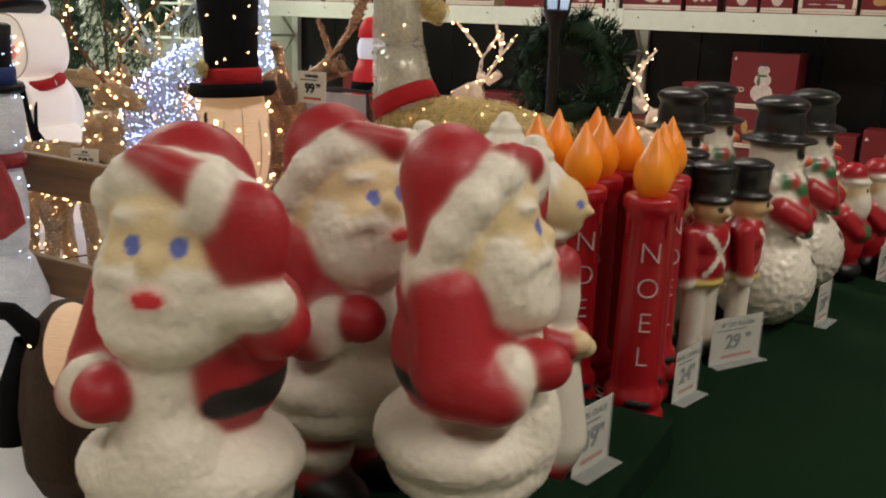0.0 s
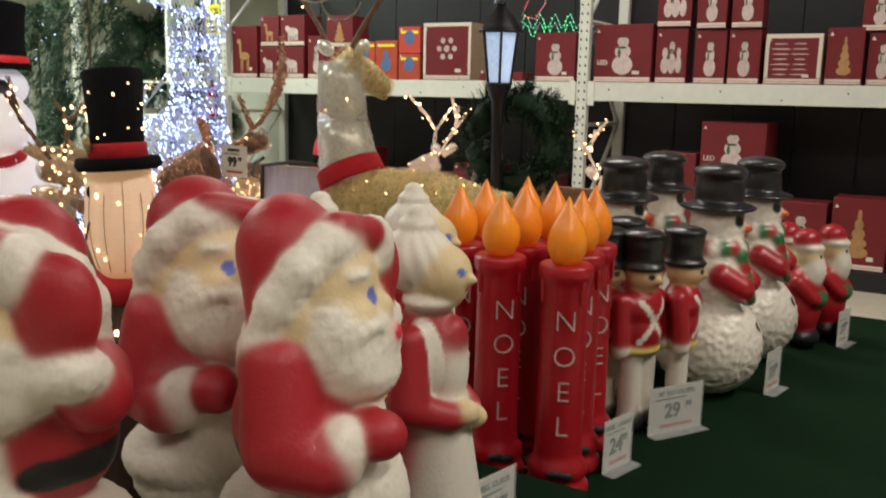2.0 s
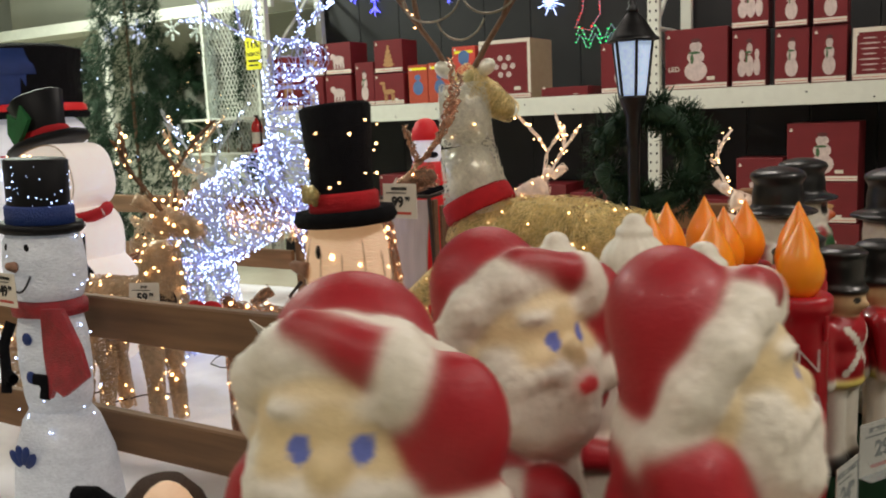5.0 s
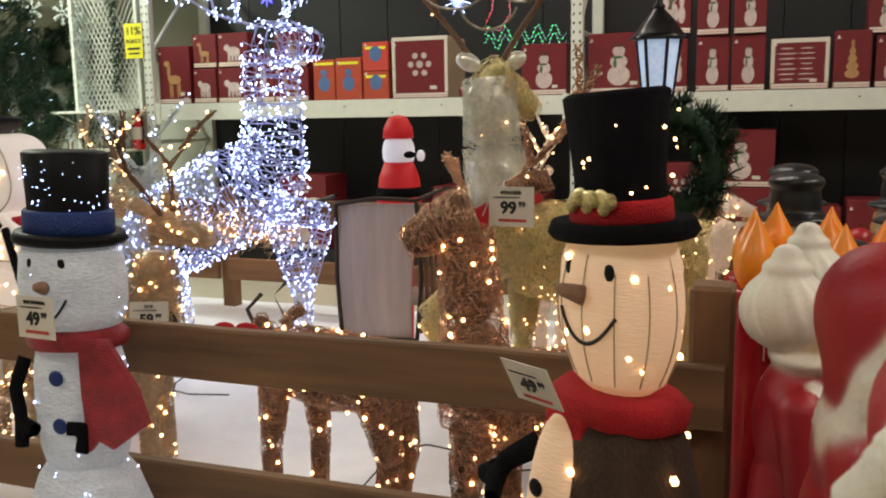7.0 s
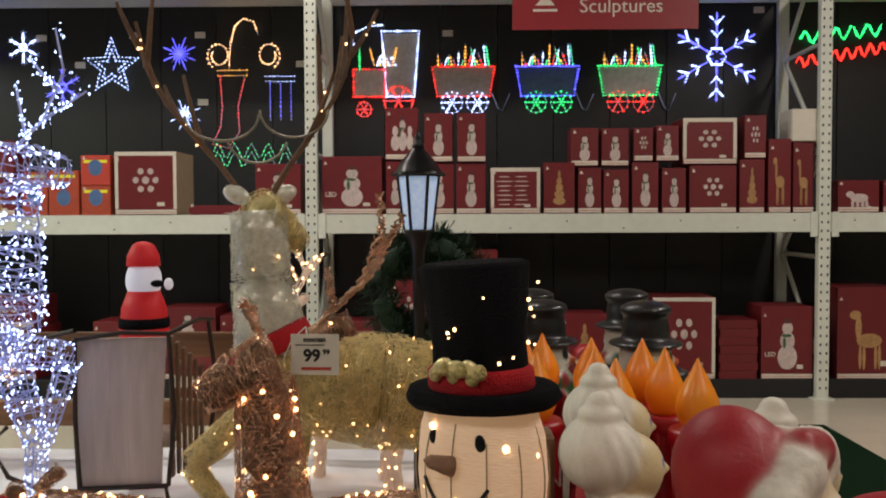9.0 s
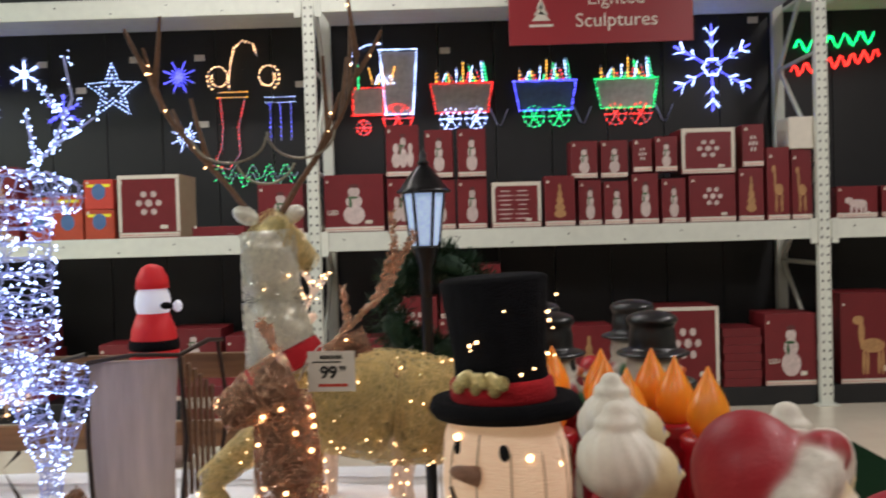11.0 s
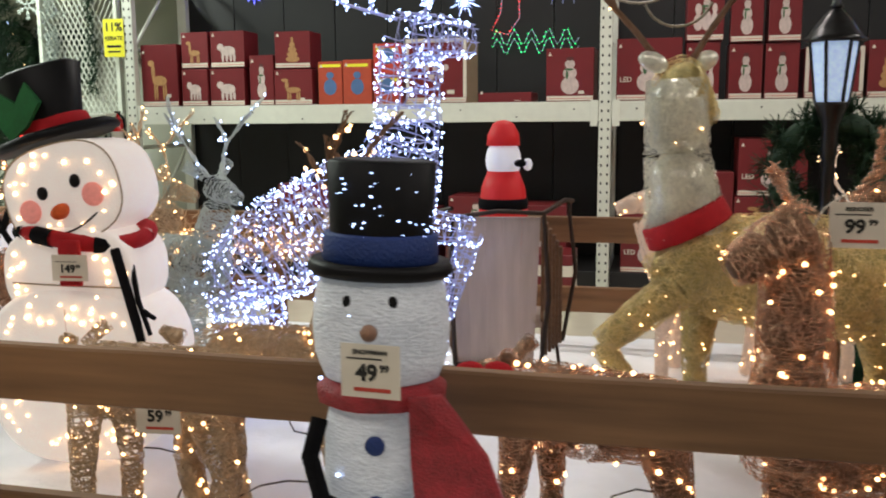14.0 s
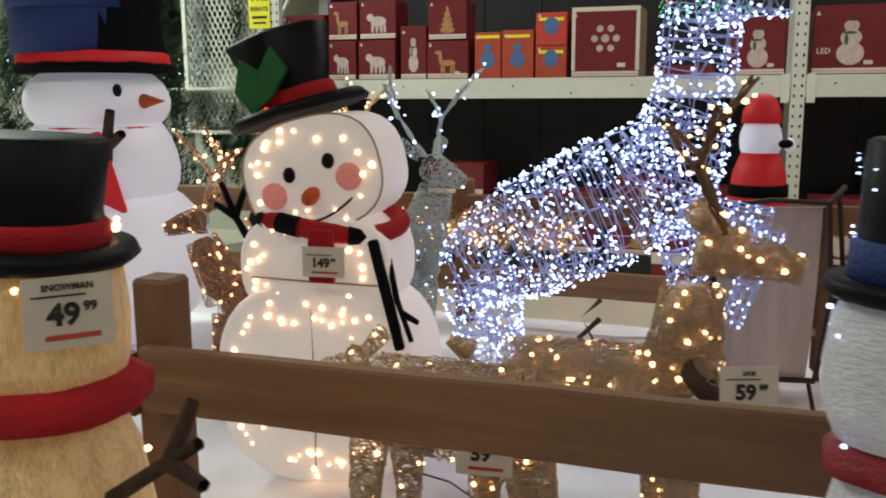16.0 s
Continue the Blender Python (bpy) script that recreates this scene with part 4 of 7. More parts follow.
WHITE_ANTLERS = [dense(p) for p in (
    [(0.36, -0.06, 1.60), (0.16, -0.08, 1.66), (-0.06, -0.09, 1.78), (-0.22, -0.1, 1.98)], [(0.16, -0.08, 1.66), (0.12, -0.1, 1.92)], [(-0.06, -0.09, 1.78), (-0.03, -0.1, 2.05)], [(0.0, -0.09, 1.74), (-0.2, -0.1, 1.76)], [(0.26, -0.07, 1.63), (0.28, -0.1, 1.84)],
    [(0.44, -0.05, 1.60), (0.50, 0.06, 1.72), (0.56, 0.12, 1.92), (0.52, 0.14, 2.1)], [(0.50, 0.06, 1.72), (0.66, 0.1, 1.84)], [(0.54, 0.1, 1.84), (0.42, 0.12, 1.98)], [(0.46, 0.0, 1.64), (0.40, 0.05, 1.86)])]

# the big white reindeer, rearing, facing the post lantern
o = (-3.3, 3.66, SN)
reindeer(o, "large white wire reindeer covered in cool white lights", [
    ("body", [((-0.42, 0, 0.55), 0.13, (-0.2, 0.0, 0.70), 0.20), ((-0.2, 0, 0.70), 0.20, (0.12, 0.02, 0.86), 0.21), ((0.12, 0.02, 0.86), 0.21, (0.34, 0.06, 1.0), 0.17)]),
    ("neck", [((0.30, 0.06, 0.92), 0.17, (0.38, 0.0, 1.2), 0.125), ((0.38, 0.0, 1.2), 0.125, (0.40, -0.04, 1.5), 0.115)]),
    ("head", [((0.36, -0.04, 1.52), 0.11, (0.52, -0.08, 1.53), 0.08), ((0.52, -0.08, 1.53), 0.08, (0.66, -0.11, 1.51), 0.055)]),
    ("leg", [((-0.36, -0.1, 0.55), 0.10, (-0.30, -0.12, 0.25), 0.055), ((-0.30, -0.12, 0.25), 0.055, (-0.36, -0.12, 0.0), 0.035)]),
    ("leg", [((-0.34, 0.1, 0.55), 0.10, (-0.26, 0.12, 0.25), 0.055), ((-0.26, 0.12, 0.25), 0.055, (-0.3, 0.12, 0.0), 0.035)]),
    ("leg", [((0.34, -0.06, 0.84), 0.075, (0.64, -0.06, 0.80), 0.05), ((0.64, -0.06, 0.80), 0.048, (0.53, -0.05, 0.46), 0.03)]),
    ("leg", [((0.32, 0.1, 0.78), 0.075, (0.42, 0.12, 0.42), 0.05), ((0.42, 0.12, 0.42), 0.045, (0.40, 0.12, 0.0), 0.03)]),
], M_WIREW, None, M_BCOOL, 2100, 0.0026, 0.06, 8, 0.16, 0.0043, WHITE_ANTLERS, M_WIREW, 0.007, 11, antler_bulb=34)

# the gold tinsel reindeer with its red collar
o = (-1.5, 3.62, SN)
gold = reindeer(o, "gold tinsel reindeer standing with red collar and twig antlers", [
    ("body", [((-0.30, 0.0, 0.70), 0.17, (0.05, 0.02, 0.66), 0.205), ((0.05, 0.02, 0.66), 0.205, (0.40, 0.05, 0.62), 0.17)]),
    ("chest", [((-0.42, -0.02, 0.80), 0.13, (-0.28, 0, 0.66), 0.18)]),
    ("neck", [((-0.37, -0.02, 0.82), 0.135, (-0.41, -0.03, 1.1), 0.105), ((-0.41, -0.03, 1.1), 0.105, (-0.42, -0.03, 1.36), 0.095)]),
    ("head", [((-0.42, -0.05, 1.35), 0.092, (-0.36, 0.07, 1.30), 0.07), ((-0.36, 0.07, 1.30), 0.07, (-0.30, 0.18, 1.23), 0.045)]),
    ("leg", [((-0.40, -0.08, 0.62), 0.075, (-0.66, -0.14, 0.42), 0.045), ((-0.66, -0.14, 0.42), 0.042, (-0.46, -0.14, 0.14), 0.034)]),
    ("leg", [((-0.30, 0.08, 0.60), 0.075, (-0.32, 0.08, 0.3), 0.045), ((-0.32, 0.08, 0.3), 0.042, (-0.31, 0.08, 0.0), 0.034)]),
    ("leg", [((0.34, -0.08, 0.58), 0.095, (0.42, -0.1, 0.3), 0.05), ((0.42, -0.1, 0.3), 0.046, (0.36, -0.1, 0.0), 0.034)]),
    ("leg", [((0.30, 0.12, 0.58), 0.095, (0.34, 0.14, 0.3), 0.05), ((0.34, 0.14, 0.3), 0.046, (0.30, 0.14, 0.0), 0.034)]),
], M_GOLDW, M_GOLD, M_BWARM, 190, 0.0011, 0.008, 0, 6.0, 0.0040, [], None, 0.01, 21, 0.97, quiet=("neck", "head"))
for ob in gold.children:
    if ob.name.startswith("neck"):
        ob.data.materials[0] = M_SILVW
        for inner in ob.children:
            inner.data.materials[0] = M_SILVW
part("collar", lathe([(0.150, -0.04), (0.160, -0.03), (0.154, 0.035), (0.146, 0.045), (0.13, 0.0)], 28), M_SCARF, gold, "broad red felt collar", place=(-0.37, -0.02, 0.85), rot=(0, -26, 0))
twigs = antler((-0.48, -0.04, 1.42), -1, 0.55, R0, 1.25, 6) + antler((-0.37, -0.02, 1.42), 1, 0.6, R0, 0.95, 6)
part("antler", tube(twigs, 0.013, 6, 0.5), M_TWIG, gold, "brown twig antlers hung with a bead string")
part("ear", ellipsoid((-0.50, -0.04, 1.42), (0.055, 0.018, 0.035), 12, 8, (0, 25, 0)), M_SILVW, gold)
part("ear", ellipsoid((-0.33, 0.0, 1.42), (0.055, 0.018, 0.035), 12, 8, (0, -25, 0)), M_SILVW, gold)
part("bead_string", tube([arc((-0.55, -0.05, 1.72), 0.14, 180, 360, 14, squash=0.7), arc((-0.28, -0.03, 1.74), 0.13, 180, 360, 14, squash=0.8), arc((-0.42, -0.03, 1.66), 0.12, 200, 340, 10)], 0.005, 4), M_BEAD, gold, "dull silver bead string")
part("fairy_light", bulbs([Vector(R0.choice(R0.choice(twigs))) + Vector((R0.gauss(0, 0.01), -0.012, 0)) for _ in range(14)], 0.005), M_BWARM, gold, kind="stuff")

# the copper reindeer with the price card
RIBBON = []
for b in antler((-0.14, -0.06, 1.0), -1, 0.12, R0, 0.8, 3) + antler((-0.06, -0.05, 1.0), 1, 0.27, R0, 1.5, 6):
    b = dense(b, 4)
    for k in range(9):
        ph = R0.uniform(0, 6.28)
        RIBBON.append([p + Vector((math.cos(ph + 1.3 * i), math.sin(ph + 1.3 * i), 0.6 * math.sin(ph * 2 + 1.1 * i))) * R0.uniform(0.004, 0.013) for i, p in enumerate(b)])
o = (-1.52, 2.58, SN)
reindeer(o, "copper vine reindeer with warm lights and ribbon antlers", [
    ("body", [((-0.10, 0.0, 0.42), 0.125, (0.16, 0.08, 0.42), 0.14), ((0.16, 0.08, 0.42), 0.14, (0.42, 0.14, 0.44), 0.11)]),
    ("neck", [((-0.12, -0.03, 0.38), 0.11, (-0.13, -0.06, 0.66), 0.085), ((-0.13, -0.06, 0.66), 0.085, (-0.14, -0.08, 0.92), 0.072)]),
    ("head", [((-0.11, -0.08, 0.96), 0.085, (-0.2, -0.11, 0.93), 0.065), ((-0.2, -0.11, 0.93), 0.065, (-0.29, -0.14, 0.88), 0.042)]),
    ("ear", [((-0.06, -0.06, 1.0), 0.02, (0.08, -0.03, 1.06), 0.035)]),
    ("leg", [((-0.12, -0.08, 0.4), 0.065, (-0.14, -0.1, 0.2), 0.045), ((-0.14, -0.1, 0.2), 0.042, (-0.13, -0.1, 0.0), 0.036)]),
    ("leg", [((-0.06, 0.08, 0.4), 0.065, (-0.08, 0.1, 0.2), 0.045), ((-0.08, 0.1, 0.2), 0.042, (-0.07, 0.1, 0.0), 0.036)]),
    ("leg", [((0.40, 0.04, 0.4), 0.075, (0.44, 0.04, 0.2), 0.045), ((0.44, 0.04, 0.2), 0.042, (0.40, 0.04, 0.0), 0.036)]),
    ("leg", [((0.38, 0.2, 0.4), 0.075, (0.40, 0.2, 0.2), 0.045), ((0.40, 0.2, 0.2), 0.042, (0.36, 0.2, 0.0), 0.036)]),
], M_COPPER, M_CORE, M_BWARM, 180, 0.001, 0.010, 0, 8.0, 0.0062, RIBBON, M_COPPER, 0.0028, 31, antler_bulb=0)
tag = price_tag((-1.53, 2.495, 1.15), -4, "REINDEER", "99", 0.125, 0.105, stand=False, label="white price card hung on a wire reindeer")
part("string", tube([[(-0.02, 0.002, 0.10), (-0.03, 0.03, 0.12), (-0.07, 0.045, 0.085), (-0.10, 0.05, 0.02)]], 0.0022, 4), M_CARD, tag, "thin white string")


def wound(lines, seed):
    """Each line as a few thin strands that wind round one another."""
    rnd = random.Random(seed)
    out = []
    for line in lines:
        pts = dense(line, 5)
        for k in range(5):
            ph = rnd.uniform(0, 6.28)
            out.append([p + Vector((math.cos(ph + 1.2 * i), math.sin(ph + 1.2 * i), 0.5 * math.sin(ph + i))) * rnd.uniform(0.004, 0.011) for i, p in enumerate(pts)])
    return out


def fawn(base, s, face, label, wire, core, bulb, n, seed, turned=0.0, head_up=True, wr=0.0011, loose=7.0, pitch=0.012, antlers=(), upright=False, antler_mat=None):
    """A standing fawn of about 0.6 m; face: +1 looks along +x, -1 along -x."""
    f = face

    def q(x, y, z):
        c, d = math.cos(radians(turned)), math.sin(radians(turned))
        return (s * (f * x * c - y * d), s * (f * x * d + y * c), s * z)

    hz = 0.80 if head_up else 0.52
    t = reindeer(base, label, [
        ("body", [(q(-0.22, 0, 0.46), 0.10 * s, q(0.0, 0, 0.45), 0.115 * s), (q(0.0, 0, 0.45), 0.115 * s, q(0.2, 0, 0.47), 0.10 * s)]),
        ("neck", [(q(0.18, 0, 0.48), 0.09 * s, q(0.2 if upright else 0.28, 0, hz - 0.08), 0.06 * s)]),
        ("head", [(q(0.2 if upright else 0.26, 0, hz), 0.055 * s, q(0.32, 0, hz - 0.01), 0.045 * s), (q(0.32, 0, hz - 0.01), 0.045 * s, q(0.42, 0, hz - 0.04), 0.026 * s)]),
        ("ear", [(q(0.24, 0.04, hz + 0.04), 0.016 * s, q(0.2, 0.1, hz + 0.09), 0.024 * s)]),
        ("ear", [(q(0.24, -0.04, hz + 0.04), 0.016 * s, q(0.2, -0.1, hz + 0.09), 0.024 * s)]),
        ("leg", [(q(0.18, -0.07, 0.42), 0.05 * s, q(0.2, -0.08, 0.2), 0.032 * s), (q(0.2, -0.08, 0.2), 0.032 * s, q(0.2, -0.08, 0), 0.028 * s)]),
        ("leg", [(q(0.14, 0.07, 0.42), 0.05 * s, q(0.13, 0.08, 0.2), 0.032 * s), (q(0.13, 0.08, 0.2), 0.032 * s, q(0.14, 0.08, 0), 0.028 * s)]),
        ("leg", [(q(-0.2, -0.07, 0.42), 0.065 * s, q(-0.25, -0.08, 0.22), 0.036 * s), (q(-0.25, -0.08, 0.22), 0.036 * s, q(-0.21, -0.08, 0), 0.028 * s)]),
        ("leg", [(q(-0.17, 0.07, 0.42), 0.065 * s, q(-0.21, 0.08, 0.22), 0.036 * s), (q(-0.21, 0.08, 0.22), 0.036 * s, q(-0.17, 0.08, 0), 0.028 * s)]),
        ("tail", [(q(-0.3, 0, 0.52), 0.03 * s, q(-0.36, 0, 0.55), 0.012 * s)]),
    ], wire, core, bulb, n, wr, pitch, 0, loose, 0.006, wound([[q(*p) for p in line] for line in antlers], seed), antler_mat or wire, 0.0035 * s, seed, antler_bulb=1 if antlers else 0)
    return t


def bow(place, s, turn=0):
    t = thing("holly_bow", place, "red felt bow with frosted pine sprigs", "bow", "bows", turn)
    part("loop", ellipsoid((0.05 * s, 0, 0), (0.055 * s, 0.025 * s, 0.04 * s), 12, 8, (0, 15, 0)), M_SCARF, t)
    part("loop", ellipsoid((-0.05 * s, 0, 0), (0.055 * s, 0.025 * s, 0.04 * s), 12, 8, (0, -15, 0)), M_SCARF, t)
    part("knot", ellipsoid((0, -0.01, 0), (0.02 * s, 0.025 * s, 0.022 * s), 10, 8), M_SCARF, t)
    part("sprig", needles([((-0.06 * s + 0.02 * i * s, -0.02, -0.035 * s), (0, -0.5, -0.4)) for i in range(6)], 0.05 * s, 16, 8), M_FROST, t, "frosted pine needles")


SPREAD = [[(0.26, 0.03, 0.84), (0.2, 0.1, 0.98), (0.24, 0.2, 1.1)], [(0.2, 0.1, 0.98), (0.12, 0.1, 1.08)], [(0.22, 0.14, 1.04), (0.3, 0.22, 1.16)],
          [(0.26, -0.03, 0.84), (0.2, -0.1, 0.98), (0.24, -0.2, 1.1)], [(0.2, -0.1, 0.98), (0.12, -0.1, 1.08)], [(0.22, -0.14, 1.04), (0.3, -0.22, 1.16)]]
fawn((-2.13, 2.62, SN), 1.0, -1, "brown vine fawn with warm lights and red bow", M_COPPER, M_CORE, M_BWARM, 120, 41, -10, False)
bow((-2.40, 2.50, 0.80), 0.8, 10)
fawn((-3.42, 2.60, SN), 1.0, -1, "champagne glitter wire fawn with warm lights", M_CHAMP, None, M_BWARM, 90, 42, 4, False, 0.002, 5.5, 0.018)
tag = price_tag((-3.26, 2.36, 0.62), 6, "FAWN", "59", 0.125, 0.105, stand=False, label="white price card hung on a wire fawn")
part("string", tube([[(-0.02, 0.002, 0.10), (-0.03, 0.05, 0.125), (-0.06, 0.13, 0.10), (-0.08, 0.19, 0.06)]], 0.0022, 4), M_CARD, tag, "thin white string")
fawn((-3.07, 2.72, SN), 1.08, 1, "champagne vine doe with warm lights and dark collar", M_CHAMP, M_CHAMP, M_BWARM, 190, 43, 0, True, 0.0012, 7.0, 0.012, SPREAD, True, M_TWIG)
price_tag((-2.72, 2.50, 0.77), 20, "DOE", "59", 0.125, 0.105, lean=-8, stand=False, label="white price card tilted on a wire doe")
fawn((-1.72, 4.56, SN), 1.05, -1, "cream thread reindeer with warm lights and white antlers", M_WIREC, M_WIREC, M_BWARM, 150, 45, 0, True, 0.0013, 5.0, 0.012, SPREAD)
fawn((-1.30, 4.62, SN), 0.95, 1, "cream thread fawn with warm lights looking aside", M_WIREC, M_WIREC, M_BWARM, 110, 46, 24, True, 0.0013, 5.0, 0.012, SPREAD[:3])
fawn((-4.75, 4.45, SN), 1.1, 1, "champagne wire reindeer with warm lights", M_CHAMP, None, M_BWARM, 150, 47, 0, True, 0.0018, 4.0, 0.018, SPREAD)
fawn((-4.45, 3.55, SN), 0.95, -1, "copper wire reindeer with warm lights", M_COPPER, M_CORE, M_BWARM, 110, 48, 20, True, 0.0011, 7.0, 0.012, SPREAD)
t = thing("collar_band", (-2.80, 2.63, 0.78), "dark brown leather collar on the vine doe", "collar")
part("band", lathe([(0.075, -0.02), (0.082, 0.0), (0.075, 0.02), (0.07, 0.0)], 20), M_BROWN, t, rot=(0, 40, 0))


# ---- lit snowmen ----
def seams(r_of_z, z0, z1, n, off=0.0):
    return [[((r_of_z(z) + 0.002) * math.cos(2 * math.pi * k / n + off), (r_of_z(z) + 0.002) * math.sin(2 * math.pi * k / n + off), z) for z in np.linspace(z0, z1, 14)] for k in range(n)]


def face_parts(t, r, rz, zc, spread, eye_z, nose_z, nose_mat, smile=0.075, eye_r=0.014, nose_l=0.07, side=0.0):
    """Eyes, nose and smile on a ball of radius r that looks along -y."""
    def at(x, z):
        k = max(0.05, 1 - (x / r) ** 2 - ((z - zc) / rz) ** 2)
        return (x, -r * math.sqrt(k), z)
    for x in (-spread, spread):
        part("eye", ellipsoid(at(x, eye_z), (eye_r, 0.009, eye_r * 1.25), 12, 8), M_BLKGLOSS, t, "round black eye")
    p = at(0, nose_z)
    nose = lathe([(0.017, 0.0), (0.0145, nose_l * 0.35), (0.011, nose_l * 0.8), (0.002, nose_l)], 14)
    part("nose", nose, nose_mat, t, "pointed carrot nose", place=p, rot=(78, 0, side))
    pts = []
    for i in range(13):
        a = -1 + i / 6
        x, z = smile * a, nose_z - 0.028 - 0.05 * (1 - a * a)
        q = at(x, z)
        pts.append((q[0], q[1] - 0.003, q[2]))
    part("smile", tube([pts], 0.0035, 5), M_INK, t, "thin black stitched smile")


def top_hat(t, z, brim, crown, height, material, band, tilt=(0, 0, 0), place=(0, 0), band_h=0.045, flare=1.12):
    h = part("hat", lathe([(crown, 0.0), (crown, 0.02), (crown * 0.97, height * 0.4), (crown * flare, height), (crown * flare * 0.9, height + 0.006), (0.01, height + 0.004)], 28, wob=0.05), material, t, place=(place[0], place[1], z), rot=tilt)
    part("brim", lathe([(crown * 0.9, -0.004), (brim * 0.92, -0.012), (brim, 0.0), (brim * 0.94, 0.018), (crown, 0.014)], 32, wob=0.04), material, h)
    part("band", lathe([(crown + 0.004, 0.012), (crown + 0.009, 0.018), (crown + 0.008, band_h), (crown + 0.002, band_h + 0.006)], 28), band, h, "ribbon hat band")
    return h


# the warm fabric snowman with the plush hat
t = thing("lit_snowman", (-1.125, 1.70, 0.215), "warm lit fabric snowman with black plush top hat and red scarf", "snowman", "lit snowmen", -36)
t.scale = (1.0, 0.70, 1.0)
part("head", lathe([(0.05, 0.77), (0.088, 0.80), (0.112, 0.86), (0.118, 0.92), (0.113, 0.99), (0.098, 1.035), (0.08, 1.05)], 40, ribs=12), M_WARMFAB, t, "glowing ribbed fabric head")
part("body", lathe([(0.15, 0.0), (0.19, 0.1), (0.20, 0.3), (0.175, 0.55), (0.13, 0.70), (0.10, 0.77)], 40), M_BROWN, t, "dark brown knitted vest")
part("shirt_front", ellipsoid((-0.05, -0.115, 0.40), (0.085, 0.085, 0.34), 24, 16), M_WARMFAB, t, "glowing fabric shirt front")
for z in (0.62, 0.46, 0.30):
    part("button", ellipsoid((-0.05, -0.198, z), (0.016, 0.008, 0.016), 12, 8), M_BLKGLOSS, t, "round black button")
part("seams", tube(seams(lambda z: 0.119 - 0.9 * (z - 0.92) ** 2 * 2.6, 0.80, 1.04, 12), 0.0018, 3), M_KRAFT, t)
face_parts(t, 0.118, 0.155, 0.92, 0.043, 0.985, 0.945, M_PALENOSE, 0.062, 0.012, 0.055, -40)
top_hat(t, 1.045, 0.142, 0.088, 0.215, M_PLUSH, M_SCARF, (2, -3, 0))
part("scarf", lathe([(0.10, 0.72), (0.125, 0.735), (0.128, 0.765), (0.105, 0.785), (0.09, 0.78)], 28, wob=0.1), M_SCARF, t, "red felt scarf")
part("scarf_end", block(-0.05, 0.05, -0.012, 0.012, 0.30, 0.76, 0.008), M_SCARF, t, "hanging red scarf end", place=(-0.09, -0.19, 0), rot=(-6, 4, 0))
for i in range(6):
    part("bell", ellipsoid((0.018 * i - 0.045, -0.094 - 0.006 * (i % 2), 1.085 + 0.012 * (i % 2)), (0.0125, 0.0125, 0.013), 10, 8), M_GOLD, t, "small gold bell")
for i in range(3):
    part("leaf", ellipsoid((0.03 * i - 0.03, -0.098, 1.10), (0.022, 0.006, 0.012), 10, 6, (0, 30 * i - 30, 0)), M_GOLDW, t, "gold glitter leaf")
part("broom_arm", tube([[(-0.12, -0.10, 0.66), (-0.17, -0.15, 0.62), (-0.19, -0.19, 0.57)], [(-0.18, -0.17, 0.60), (-0.22, -0.17, 0.58)], [(-0.18, -0.17, 0.60), (-0.15, -0.22, 0.57)]], 0.024, 8, 0.75), M_PLUSH, t, "black plush arm with fingers")
pts = [on_limb(((0, 0, 0.82), 0.106, (0, 0, 1.02), 0.112), R0.random(), R0.uniform(0, 6.28), 1.02) for _ in range(26)] + [on_limb(((0, 0, 0.1), 0.19, (0, 0, 0.7), 0.14), R0.random(), R0.uniform(0, 6.28), 1.06) for _ in range(40)]
part("fairy_light", bulbs(pts, 0.0065), M_BWARM, t, kind="stuff")
part("hat_light", bulbs([on_limb(((0, 0, 1.1), 0.09, (0, 0, 1.24), 0.097), R0.random(), R0.uniform(0, 6.28), 1.03) for _ in range(16)], 0.0028), M_BWARM, t, "tiny warm hat lights", kind="stuff")
price_tag((-1.235, 1.60, 0.985), -30, "", "49", 0.10, 0.085, lean=28, stand=False, label="glossy price card tilted on the warm snowman")

# the small knitted figure beside the frosted snowman
t = thing("knitted_figure", (-1.50, 1.50, 0.215), "small lit figure in brown knit with black plush arms", "christmas figure", turn=20)
part("body", lathe([(0.10, 0.0), (0.135, 0.08), (0.14, 0.22), (0.12, 0.36), (0.085, 0.46), (0.05, 0.50)], 32, wob=0.03), M_BROWN, t, "brown ribbed knit sweater")
part("shirt_front", ellipsoid((0.05, -0.07, 0.40), (0.07, 0.07, 0.13), 20, 14), M_WARMFAB, t, "glowing fabric front")
part("arm", tube([[(-0.10, -0.03, 0.40), (-0.14, -0.06, 0.28), (-0.135, -0.09, 0.14)]], 0.038, 10, 0.8), M_PLUSH, t, "black plush arm")
part("arm", tube([[(-0.04, -0.06, 0.40), (-0.06, -0.08, 0.46), (-0.10, -0.09, 0.50), (-0.14, -0.09, 0.50)]], 0.030, 10, 0.7), M_PLUSH, t, "raised black plush arm")
part("fairy_light", bulbs([on_limb(((0, 0, 0.08), 0.13, (0, 0, 0.42), 0.10), R0.random(), R0.uniform(0, 6.28), 1.05) for _ in range(30)], 0.005), M_BWARM, t, kind="stuff")

